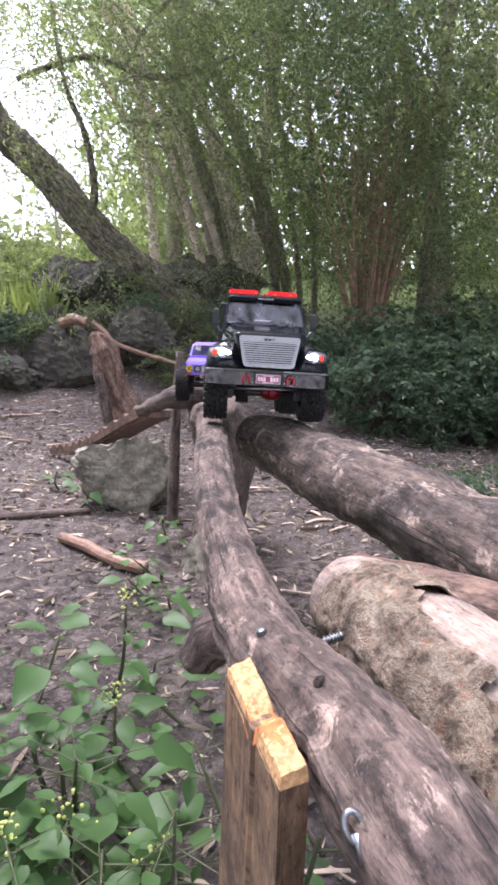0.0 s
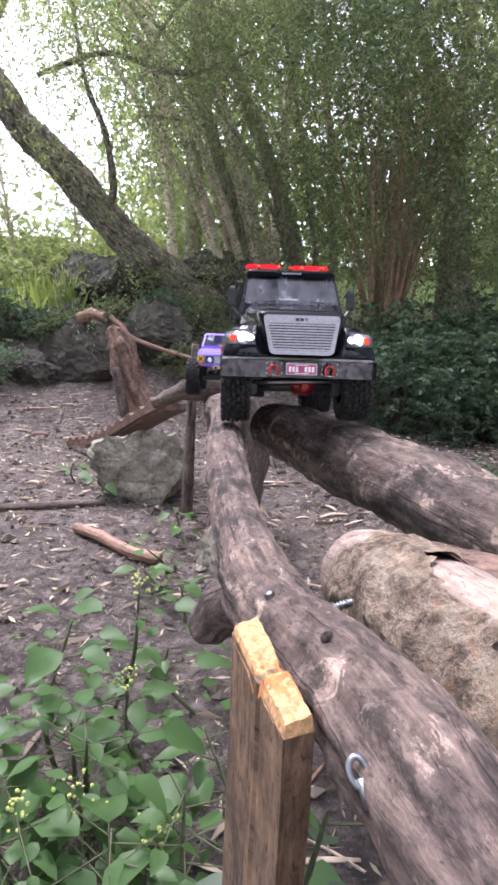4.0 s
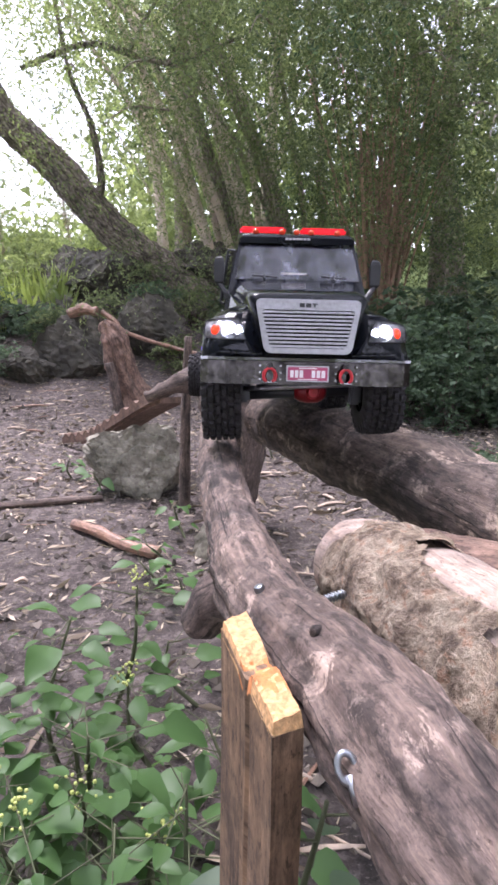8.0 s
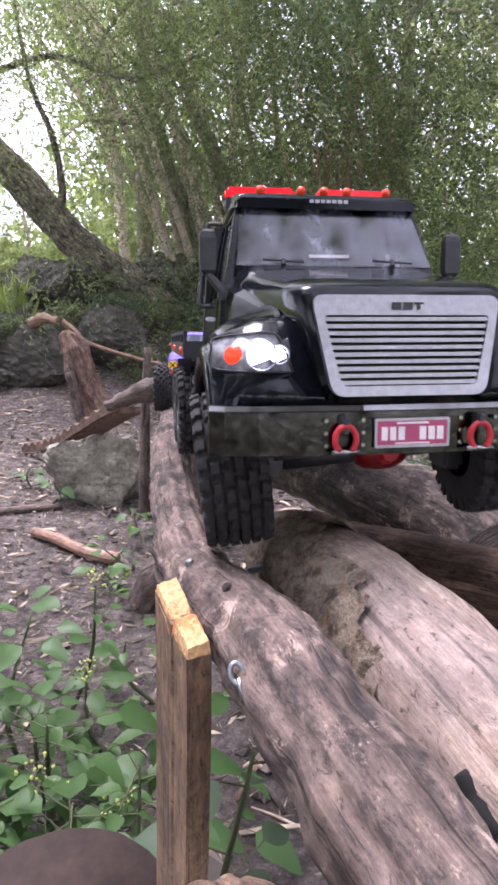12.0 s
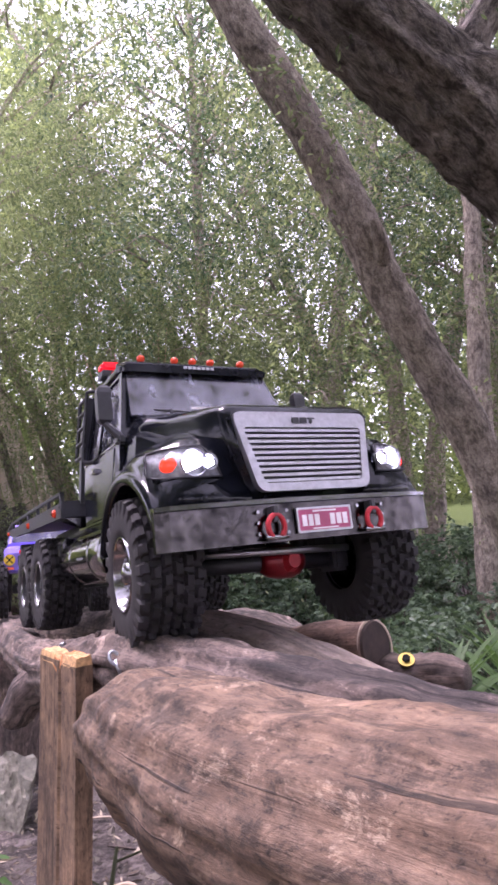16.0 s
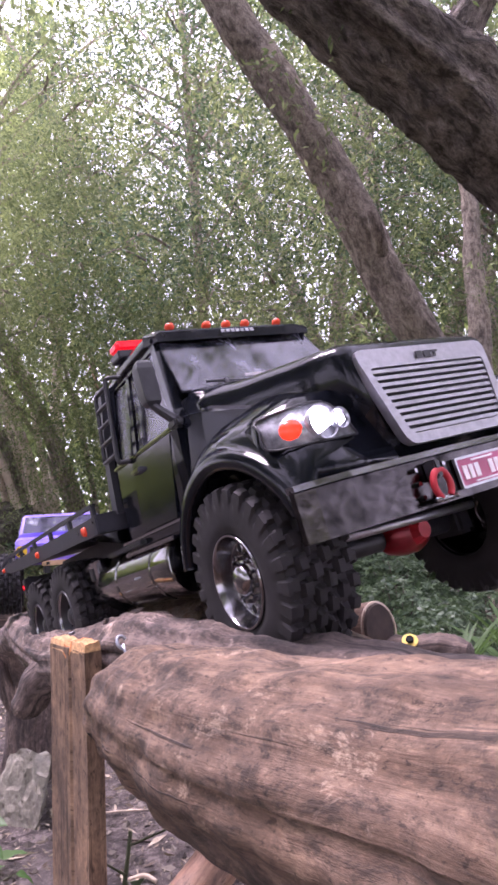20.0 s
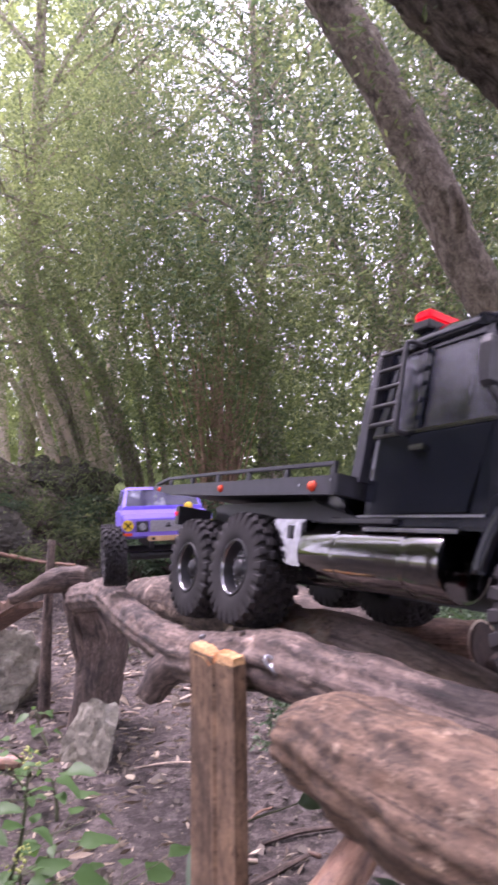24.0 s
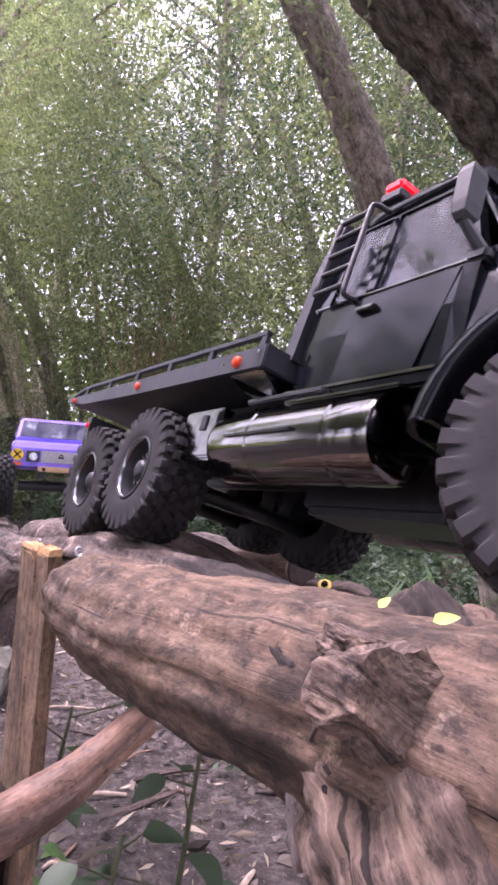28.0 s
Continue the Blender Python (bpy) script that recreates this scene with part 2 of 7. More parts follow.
M_BRANCH = wood("orange_brown_branch", (0.15, 0.085, 0.058), (0.29, 0.172, 0.122), (0.4, 0.27, 0.205), None, 0.6, 0.25, rough=0.55, bump_d=0.0008, stain=0.4, fine=0.6)
M_RUST = plain("rusty_brown_strip", (0.13, 0.08, 0.058), 0.85, 0, 0.55, 25, 0.6)
M_STAKE = wood("sawn_stake", (0.075, 0.05, 0.034), (0.19, 0.125, 0.08), (0.31, 0.21, 0.14), (0.1, 0.072, 0.055), 0.6, 0.55, stain=0.45)
M_FRESH = plain("fresh_cut_wood", (0.6, 0.36, 0.17), 0.85, 0, 0.4, 330, 1.0)
M_SPLIT = plain("split_orange_wood", (0.55, 0.21, 0.07), 0.8, 0, 0.5, 120, 0.8)
M_CHIPBARK = bark("flaking_bark", (0.17, 0.125, 0.095), (0.4, 0.325, 0.255), (0.58, 0.51, 0.42), 46, 0.007, 1.5, 90, (0.36, 0.21, 0.14))
M_TRUNK = bark("grey_brown_bark", (0.15, 0.124, 0.105), (0.32, 0.275, 0.232), (0.5, 0.44, 0.375), 24, 0.012, 0.9, 60)
M_TRUNKD = bark("dark_ridged_bark", (0.085, 0.068, 0.058), (0.29, 0.243, 0.212), (0.58, 0.51, 0.455), 27, 0.045, 0.6, 90)
M_STEM = plain("bamboo_stem", (0.34, 0.21, 0.15), 0.7, 0, 0.5, 12, 0.5)
M_PALETRUNK = plain("pale_stem", (0.52, 0.43, 0.35), 0.8, 0, 0.45, 8, 0.6)
M_SOIL = soil()
M_STONE = stone_mat("grey_green_stone", (0.085, 0.079, 0.062), (0.24, 0.222, 0.18), (0.44, 0.41, 0.345))
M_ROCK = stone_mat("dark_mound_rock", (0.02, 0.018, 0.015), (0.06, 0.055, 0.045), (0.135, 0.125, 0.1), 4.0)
M_LEAF = leafy("fine_green_leaf", (0.09, 0.118, 0.07), (0.25, 0.29, 0.175), 0.62)
M_LEAFB = leafy("bright_green_leaf", (0.15, 0.19, 0.095), (0.35, 0.395, 0.215), 0.58)
M_LEAFD = leafy("dark_green_leaf", (0.04, 0.074, 0.047), (0.14, 0.205, 0.13), 0.35, 0.5)
M_GRASS = leafy("sunlit_grass", (0.2, 0.26, 0.08), (0.42, 0.48, 0.2), 0.55)
M_WEED = leafy("weed_leaf", (0.034, 0.088, 0.034), (0.14, 0.255, 0.085), 0.4, 0.5)
M_BLADE = leafy("strap_leaf", (0.05, 0.105, 0.036), (0.125, 0.21, 0.075), 0.4)
M_CHIPS = plain("wood_chip", (0.5, 0.395, 0.31), 0.9, 0, 0.5, 25)
M_DRY = leafy("dry_litter", (0.1, 0.07, 0.057), (0.6, 0.49, 0.41), 0.05, 0.9)
M_BUD = plain("pale_bud", (0.45, 0.5, 0.15), 0.7)
M_YELLOW = plain("yellow_leaf", (0.5, 0.54, 0.14), 0.6)
M_BLACK = glossy_paint("black_gloss_paint", (0.004, 0.005, 0.008), 0.075)
M_BLACK.node_tree.nodes["Principled BSDF"].inputs["Specular IOR Level"].default_value = 0.4
M_SATIN = plain("satin_black_plastic", (0.02, 0.02, 0.024), 0.42, 0, 0.3, 90, 0.2)
M_BED = plain("dark_grey_bed", (0.032, 0.033, 0.042), 0.5, 0, 0.25, 60, 0.2)
M_RUBBER = plain("dusty_rubber", (0.0145, 0.0125, 0.0145), 0.78, 0, 0.6, 38, 0.6)
M_CHROME = plain("chrome", (0.26, 0.255, 0.265), 0.15, 1.0, 0.2, 60)
M_GRILLE = plain("brushed_aluminium", (0.44, 0.43, 0.46), 0.42, 1.0, 0.15, 200)
M_STEEL = plain("galvanised_steel", (0.36, 0.38, 0.41), 0.4, 1.0, 0.2)
M_TANK = plain("dark_chrome", (0.2, 0.198, 0.194), 0.1, 1.0, 0.06, 90)
M_BUMPER = plain("scuffed_black_chrome", (0.05, 0.046, 0.046), 0.17, 1.0, 0.75, 110, 0.3)
M_CHECKER = plain("scuffed_chrome", (0.22, 0.216, 0.22), 0.14, 1.0, 0.3, 130, 0.2)
M_REDMETAL = plain("red_metal", (0.2, 0.006, 0.011), 0.3, 0.3, 0.3)
M_REDPART = plain("red_plastic", (0.4, 0.012, 0.02), 0.55, 0, 0.3)
M_PLATE = plain("maroon_plate", (0.36, 0.045, 0.12), 0.35, 0, 0.15)
M_WHITE = plain("white_print", (0.75, 0.68, 0.72), 0.5)
M_HOLE = plain("shadow_black", (0.006, 0.006, 0.006), 0.9)


def streaky_glass(name, alpha, streaks=1.0):
    """Dark glass, sky reflections painted into its colour as pale streaks; part of the light passes through."""
    m, nt, b = nodes_of(name, 0.06)
    b.inputs["Alpha"].default_value = alpha
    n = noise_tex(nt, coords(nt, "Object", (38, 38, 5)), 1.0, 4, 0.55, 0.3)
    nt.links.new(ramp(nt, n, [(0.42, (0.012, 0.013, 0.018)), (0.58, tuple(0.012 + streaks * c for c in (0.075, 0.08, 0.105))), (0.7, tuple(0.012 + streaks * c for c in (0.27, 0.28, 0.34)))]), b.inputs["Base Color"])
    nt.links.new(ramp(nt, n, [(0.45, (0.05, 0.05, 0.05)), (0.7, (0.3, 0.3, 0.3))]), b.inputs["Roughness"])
    b.inputs["IOR"].default_value = 1.6
    return m


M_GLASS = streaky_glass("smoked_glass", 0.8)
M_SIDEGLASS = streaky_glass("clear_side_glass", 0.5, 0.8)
M_PURPLE = glossy_paint("purple_paint", (0.2, 0.14, 0.62), 0.25)
M_TAN = plain("tan_plastic", (0.5, 0.33, 0.18), 0.6)
M_BRASS = plain("brass_plating", (0.5, 0.37, 0.1), 0.4, 0.8)
M_LAMPY = plain("yellow_lamp_cover", (0.75, 0.5, 0.02), 0.4)
M_HEAD = glow("headlight_glow", (0.85, 0.88, 1.0), 6.0)
M_LENS = plain("headlight_lens", (0.4, 0.41, 0.45), 0.08, 0.3, 0.5, 160)
M_AMBER = glow("amber_glow", (1.0, 0.035, 0.006), 0.6, (0.55, 0.03, 0.008))
M_MARK = glow("amber_marker", (1.0, 0.05, 0.01), 0.04, (0.62, 0.075, 0.028))
M_BEACON = glow("red_beacon", (1.0, 0.012, 0.016), 0.16, (0.7, 0.02, 0.03))


# ---- mesh tools ----
def mesh_data(name, verts, faces, mat, smooth=True, uvs=None):
    me = bpy.data.meshes.new(name)
    me.from_pydata([tuple(v) for v in verts], [], faces)
    for m in mat if isinstance(mat, (list, tuple)) else (mat,):
        me.materials.append(m)
    if uvs is not None:
        layer = me.uv_layers.new(name="uv")
        flat = np.array(uvs, dtype=np.float32)[np.array([l.vertex_index for l in me.loops])] if len(uvs) == len(verts) else np.array(uvs, dtype=np.float32)
        layer.data.foreach_set("uv", flat.ravel())
    me.polygons.foreach_set("use_smooth", [smooth] * len(me.polygons))
    me.update()
    return me


def put(name, me, parent=None, label="", m=None):
    ob = new(name, me)
    if parent:
        ob.parent = parent
    if m is not None:
        ob.matrix_basis = m
    return tagged(ob, label)


def bm_mesh(name, bm, mat, smooth=False):
    me = bpy.data.meshes.new(name)
    bm.normal_update()
    bm.to_mesh(me)
    bm.free()
    me.materials.append(mat)
    me.polygons.foreach_set("use_smooth", [smooth] * len(me.polygons))
    return me


def part(name, bm, material, parent, label="", smooth=False):
    return put(name, bm_mesh(name, bm, material, smooth), parent, label)


def box_bm(x0, x1, y0, y1, z0, z1, bevel=0.0, bm=None):
    own = bm or bmesh.new()
    vs = [own.verts.new((x, y, z)) for z in (z0, z1) for y in (y0, y1) for x in (x0, x1)]
    fs = [own.faces.new([vs[i] for i in q]) for q in ((0, 2, 3, 1), (4, 5, 7, 6), (0, 1, 5, 4), (2, 6, 7, 3), (0, 4, 6, 2), (1, 3, 7, 5))]
    if bevel:
        es = list({e for f in fs for e in f.edges})
        bmesh.ops.bevel(own, geom=es, offset=bevel, segments=2, affect="EDGES")
    return own


def cyl_bm(p, q, r0, r1=None, seg=16, bm=None):
    own = bm or bmesh.new()
    p, q = Vector(p), Vector(q)
    turn = (q - p).to_track_quat("Z", "Y").to_matrix()
    r1 = r0 if r1 is None else r1
    a = [own.verts.new(p + turn @ Vector((r0 * math.cos(t), r0 * math.sin(t), 0))) for t in np.linspace(0, 2 * math.pi, seg, False)]
    b = [own.verts.new(q + turn @ Vector((r1 * math.cos(t), r1 * math.sin(t), 0))) for t in np.linspace(0, 2 * math.pi, seg, False)]
    for i in range(seg):
        own.faces.new((a[i], a[(i + 1) % seg], b[(i + 1) % seg], b[i]))
    own.faces.new(a[::-1])
    own.faces.new(b)
    return own


def loft_bm(sections, close=True, caps=True, bm=None):
    """Rings of points joined one to the next."""
    own = bm or bmesh.new()
    rings = [[own.verts.new(p) for p in s] for s in sections]
    n = len(rings[0])
    for a, b in zip(rings, rings[1:]):
        for i in range(n if close else n - 1):
            own.faces.new((a[i], a[(i + 1) % n], b[(i + 1) % n], b[i]))
    if caps:
        own.faces.new(rings[0][::-1])
        own.faces.new(rings[-1])
    bmesh.ops.recalc_face_normals(own, faces=own.faces)
    return own


def smooth_path(pts, steps):
    """Catmull-Rom through the points, with any number of columns."""
    p = np.array(pts, float)
    p = np.vstack([2 * p[0] - p[1], p, 2 * p[-1] - p[-2]])
    out = []
    for i in range(1, len(p) - 2):
        for u in np.linspace(0, 1, steps, False):
            a, b, c, d = p[i - 1 : i + 3]
            out.append(0.5 * (2 * b + (c - a) * u + (2 * a - 5 * b + 4 * c - d) * u**2 + (3 * b - a - 3 * c + d) * u**3))
    return np.array(out + [p[-2]])


def tube(pts, seg=32, steps=20, rough=0.0, rough_scale=20.0, ridge=0.0, ridge_n=7, seed=0, cap=True, oval=1.0, plates=0.0):
    """A branch through rows of x, y, z, radius: verts, faces and uvs (metres round and along)."""
    p = smooth_path(pts, steps)
    xyz, rad = p[:, :3], p[:, 3]
    tang = np.gradient(xyz, axis=0)
    tang /= np.linalg.norm(tang, axis=1)[:, None]
    run = np.r_[0, np.cumsum(np.linalg.norm(np.diff(xyz, axis=0), axis=1))]
    up = np.array([0.13, 0.21, 0.97]) if abs(tang[0][2]) < 0.9 else np.array([1.0, 0.1, 0.0])
    verts, uvs, faces = [], [], []
    for k in range(len(p)):
        side = np.cross(tang[k], up)
        side /= np.linalg.norm(side)
        top = np.cross(side, tang[k])
        up = top
        for j in range(seg + 1):
            a = 2 * math.pi * j / seg
            d = side * math.cos(a) * oval + top * math.sin(a)
            r = rad[k]
            if plates:
                q = Vector(xyz[k] + d * r) * rough_scale
                r += plates * max(-1.0, min(1.0, 6 * noise.noise(q * 0.9 + Vector((7, seed, 0)))))
            if rough or ridge:
                q = Vector(xyz[k] + d * r) * rough_scale
                r += rough * (noise.noise(q + Vector((seed, 0, 0))) + 0.5 * noise.noise(q * 2.7) + 0.25 * noise.noise(q * 7))
                r += ridge * math.sin(a * ridge_n + 3 * noise.noise(Vector((run[k] * 3, seed, a)))) * 0.5
            verts.append(xyz[k] + d * r)
            uvs.append((j / seg * 2 * math.pi * rad.mean() + seed * 0.37, run[k] + seed))
    n = seg + 1
    for k in range(len(p) - 1):
        for j in range(seg):
            faces.append((k * n + j, k * n + j + 1, (k + 1) * n + j + 1, (k + 1) * n + j))
    if cap:
        for k, flip in ((0, False), (len(p) - 1, True)):
            c = len(verts)
            verts.append(xyz[k])
            uvs.append((0.5, 0.5))
            for j in range(seg):
                f = (c, k * n + j + 1, k * n + j)
                faces.append(f[::-1] if flip else f)
    return verts, faces, uvs


def tubes(list_of, **kw):
    V, F, U = [], [], []
    for i, pts in enumerate(list_of):
        v, f, u = tube(pts, seed=i, **kw)
        F += [tuple(x + len(V) for x in q) for q in f]
        V += list(v)
        U += u
    return V, F, U


def branch_thing(name, pts, mat, label, category, group="", **kw):
    v, f, u = tube(pts, **kw)
    return tagged(put(name, mesh_data(name, v, f, mat, True, u)), label, category, group)


def scraps_mesh(name, centres, sizes, mat):
    """Far leaves, each one crooked triangle."""
    c = np.asarray(centres)
    pts = c[:, None, :] + np.random.normal(size=(len(c), 3, 3)) * np.asarray(sizes)[:, None, None]
    me = bpy.data.meshes.new(name)
    me.vertices.add(3 * len(c))
    me.vertices.foreach_set("co", pts.reshape(-1).astype(np.float32))
    me.loops.add(3 * len(c))
    me.loops.foreach_set("vertex_index", np.arange(3 * len(c), dtype=np.int32))
    me.polygons.add(len(c))
    me.polygons.foreach_set("loop_start", np.arange(len(c)) * 3)
    me.materials.append(mat)
    me.update(calc_edges=True)
    return me


def leaves_mesh(name, centres, dirs, sizes, mat, aspect=0.42, fold=0.25, extra=None):
    """Many leaves in one mesh, each a folded blade of six points."""
    c, d, s = np.asarray(centres), np.asarray(dirs, float), np.asarray(sizes)[:, None]
    d = d / np.linalg.norm(d, axis=1)[:, None]
    r = np.random.normal(size=d.shape)
    side = np.cross(d, r)
    side /= np.linalg.norm(side, axis=1)[:, None] + 1e-9
    nrm = np.cross(side, d)
    w = s * aspect * 0.5
    pts = np.stack([c, c + d * s * 0.45 + side * w + nrm * fold * w, c + d * s, c + d * s * 0.45 - side * w + nrm * fold * w], 1)
    n = len(c)
    me = bpy.data.meshes.new(name)
    me.vertices.add(4 * n)
    me.vertices.foreach_set("co", pts.reshape(-1).astype(np.float32))
    i = np.arange(n) * 4
    tri = np.stack([i, i + 1, i + 2, i, i + 2, i + 3], 1).reshape(-1)
    me.loops.add(6 * n)
    me.loops.foreach_set("vertex_index", tri.astype(np.int32))
    me.polygons.add(2 * n)
    me.polygons.foreach_set("loop_start", np.arange(2 * n) * 3)
    me.materials.append(mat)
    me.update(calc_edges=True)
    return me


# ---- ground ----
def ground_z(x, y):
    r = math.hypot(x, y)
    h = 0.16 * max(0.0, min(r, 16.0) - 4.8) * (1.0 if y > 0 else 0.3)
    h += 0.75 * math.exp(-(((x + 1.2) / 1.3) ** 2 + ((y - 7.6) / 1.3) ** 2))
    h += 0.02 * noise.noise(Vector((x * 1.3, y * 1.3, 0))) + 0.008 * noise.noise(Vector((x * 6, y * 6, 3)))
    if r > 16:
        h += 0.004 * (r - 16)
    return h


def build_ground():
    radii = np.r_[0.0, np.geomspace(0.25, 7, 90), np.geomspace(7.3, 400, 40)]
    seg = 150
    verts, faces = [], []
    for r in radii:
        for a in np.linspace(0, 2 * math.pi, seg, False):
            x, y = r * math.cos(a), 1.5 + r * math.sin(a)
            verts.append((x, y, ground_z(x, y)))
    for k in range(len(radii) - 1):
        for j in range(seg):
            n = (j + 1) % seg
            faces.append((k * seg + j, k * seg + n, (k + 1) * seg + n, (k + 1) * seg + j))
    tagged(put("ground", mesh_data("ground", verts, faces, M_SOIL)), "bare brown forest soil strewn with litter", "ground", kind="structure")


build_ground()

M_STUMP = plain("damp_brown_wood", (0.034, 0.02, 0.015), 0.85, 0, 0.45, 60, 0.7)


def lathe_ring(p, q, r_out, r_in, seg=36):
    bm = bmesh.new()
    p, q = Vector(p), Vector(q)
    turn = (q - p).to_track_quat("Z", "Y").to_matrix()
    rings = [[bm.verts.new(c + turn @ Vector((r * math.cos(a), r * math.sin(a), 0))) for a in np.linspace(0, 2 * math.pi, seg, False)] for c, r in ((p, r_out), (q, r_out * 0.98), (q, r_in), (p, r_in))]
    for a, b in zip(rings, rings[1:] + rings[:1]):
        for i in range(seg):
            bm.faces.new((a[i], a[(i + 1) % seg], b[(i + 1) % seg], b[i]))
    return bm


# ---- logs of the raised course ----
LONG = [(-0.14, 2.45, 0.56, 0.062), (-0.1, 2.1, 0.61, 0.052), (-0.075, 1.6, 0.69, 0.042), (-0.06, 1.25, 0.735, 0.034), (-0.05, 1.0, 0.758, 0.031), (-0.031, 0.7, 0.772, 0.027),
        (-0.012, 0.52, 0.782, 0.025), (-0.002, 0.44, 0.788, 0.028), (0.01, 0.37, 0.795, 0.0275), (0.03, 0.3, 0.809, 0.027), (0.05, 0.235, 0.82, 0.0275), (0.065, 0.18, 0.8235, 0.0275), (0.081, 0.12, 0.825, 0.0265),
        (0.099, 0.06, 0.826, 0.026), (0.131, -0.04, 0.826, 0.026), (0.182, -0.2, 0.822, 0.027), (0.252, -0.42, 0.815, 0.028), (0.33, -0.7, 0.8, 0.03)]


def long_log():
    ob = branch_thing("log", LONG, M_LONG, "long grey weathered branch log raised on stakes, knotted", "log", "logs of the course", seg=72, steps=30, rough=0.0035, rough_scale=22, ridge=0.0022, ridge_n=11, seed=1)
    v, f, u = tube([(0.0, 0.41, 0.785, 0.024), (-0.022, 0.425, 0.768, 0.021), (-0.036, 0.434, 0.747, 0.018), (-0.041, 0.437, 0.738, 0.012)], seg=20, steps=8, rough=0.004, rough_scale=40)
    put("branch_stub", mesh_data("branch_stub", v, f, M_LONG, True, u), ob)
    v, f, u = tube([(0.037, 0.262, 0.836, 0.0045), (0.032, 0.258, 0.841, 0.0035), (0.03, 0.256, 0.842, 0.002)], seg=14, steps=5, rough=0.0015, rough_scale=90)
    put("knot", mesh_data("knot", v, f, M_DRIFT, True, u), ob)
    return ob


long_log()


def eye_bolt(m, label):
    """A galvanised bolt with a flat eye."""
    ob = tagged(new("eye_bolt"), label, "bolt", "bolts in the logs")
    ob.matrix_basis = m
    part("shank", cyl_bm((0, 0, -0.006), (0, 0, 0.004), 0.0018, seg=10), M_STEEL, ob, smooth=True)
    v, f, u = tube([(0.0033 * math.cos(a), 0, 0.006 + 0.005 * math.sin(a), 0.0013) for a in np.linspace(0, 6.283, 13)], seg=10, steps=4)
    put("eye", mesh_data("eye", v, f, M_STEEL), ob)
    return ob


def coach_screw(m, label, long=0.018):
    ob = tagged(new("screw"), label, "screw", "bolts in the logs")
    ob.matrix_basis = m
    bm = cyl_bm((0, 0, -0.02), (0, 0, long), 0.002, seg=10)
    for k in range(6):
        z = long * (0.15 + 0.14 * k)
        cyl_bm((0, 0, z), (0, 0, z + 0.0012), 0.0034, 0.0026, seg=12, bm=bm)
    part("thread", bm, M_STEEL, ob, smooth=True)
    return ob


eye_bolt(pose(0.0365, 0.178, 0.83, -35, -12, 12), "galvanised eye bolt screwed into the weathered log")
coach_screw(pose(0.046, 0.35, 0.808, 0, 80, 15), "galvanised threaded screw end standing out of the log", 0.016)
coach_screw(pose(0.008, 0.33, 0.822, -5, -20, 0), "short screw end beside the stake", 0.006)


def pale_log():
    pts = [(0.088, 0.47, 0.778, 0.036), (0.098, 0.43, 0.785, 0.041), (0.112, 0.34, 0.803, 0.042), (0.136, 0.254, 0.807, 0.0435), (0.162, 0.157, 0.8, 0.043), (0.198, 0.036, 0.776, 0.042), (0.245, -0.1, 0.74, 0.04)]
    ob = branch_thing("log", pts, M_PALE, "pale barkless log with a band of flaking bark", "log", "logs of the course", seg=48, steps=18, rough=0.003, rough_scale=18, seed=2)
    v, f, u = tube([(*p[:3], p[3] + 0.0035) for p in pts[:4]] + [(0.154, 0.19, 0.803, 0.0465), (0.175, 0.11, 0.79, 0.0455)], seg=120, steps=40, rough=0.0025, rough_scale=60, seed=5, cap=False, plates=0.0016)
    keep = []
    for q in f:
        c = sum((Vector(v[i]) for i in q), Vector()) / len(q)
        side = noise.noise(c * 18) * 0.45 + 0.25 * noise.noise(c * 60) + 0.15 * noise.noise(c * 170)
        west = (0.115 - c.x + (0.33 - c.y) * 0.2) * 26 - max(0.0, 0.27 - c.y) * 9
        band = 1.2 if 0.352 + 0.02 * noise.noise(c * 40) < c.y < 0.43 + 0.012 * noise.noise(c * 60) else (-9 if c.y > 0.42 else 0.0)
        if side + west + band > 0.3:
            keep.append(q)
    put("bark", mesh_data("bark", v, keep, M_CHIPBARK, True, u), ob, "grey-green flaking bark")
    v, f, u = tube([(0.128, 0.135, 0.815, 0.005), (0.132, 0.125, 0.81, 0.0075), (0.138, 0.112, 0.803, 0.005)], seg=16, steps=6, rough=0.004, rough_scale=60)
    put("rotten_hole", mesh_data("rotten_hole", v, f, M_HOLE, True, u), ob, "dark rotten hollow")


pale_log()
branch_thing("log", [(0.05, 1.5, 0.68, 0.062), (0.1, 1.3, 0.705, 0.064), (0.165, 1.05, 0.722, 0.062), (0.235, 0.8, 0.742, 0.062), (0.3, 0.6, 0.745, 0.062), (0.33, 0.52, 0.735, 0.056)], M_DARKLOG,
             "thick dark rotting log with flaking pale bark", "log", "logs of the course", seg=56, steps=26, rough=0.008, rough_scale=13, seed=3)
red = branch_thing("log", [(0.13, 0.63, 0.72, 0.03), (0.165, 0.56, 0.735, 0.034), (0.21, 0.47, 0.758, 0.034), (0.25, 0.395, 0.778, 0.03), (0.285, 0.33, 0.794, 0.028), (0.308, 0.288, 0.8, 0.0275)], M_RED,
             "reddish brown log with a sawn end", "log", "logs of the course", seg=44, steps=20, rough=0.003, rough_scale=20, seed=4)
part("cut_end", cyl_bm((0.3085, 0.2872, 0.8002), (0.3095, 0.2852, 0.8004), 0.0262, 0.0245, 36), M_STUMP, red, "dark sawn end")
part("end_rim", lathe_ring((0.3085, 0.287, 0.8002), (0.309, 0.2858, 0.8004), 0.0285, 0.0258), M_CHIPS, red, "pale sapwood rim")
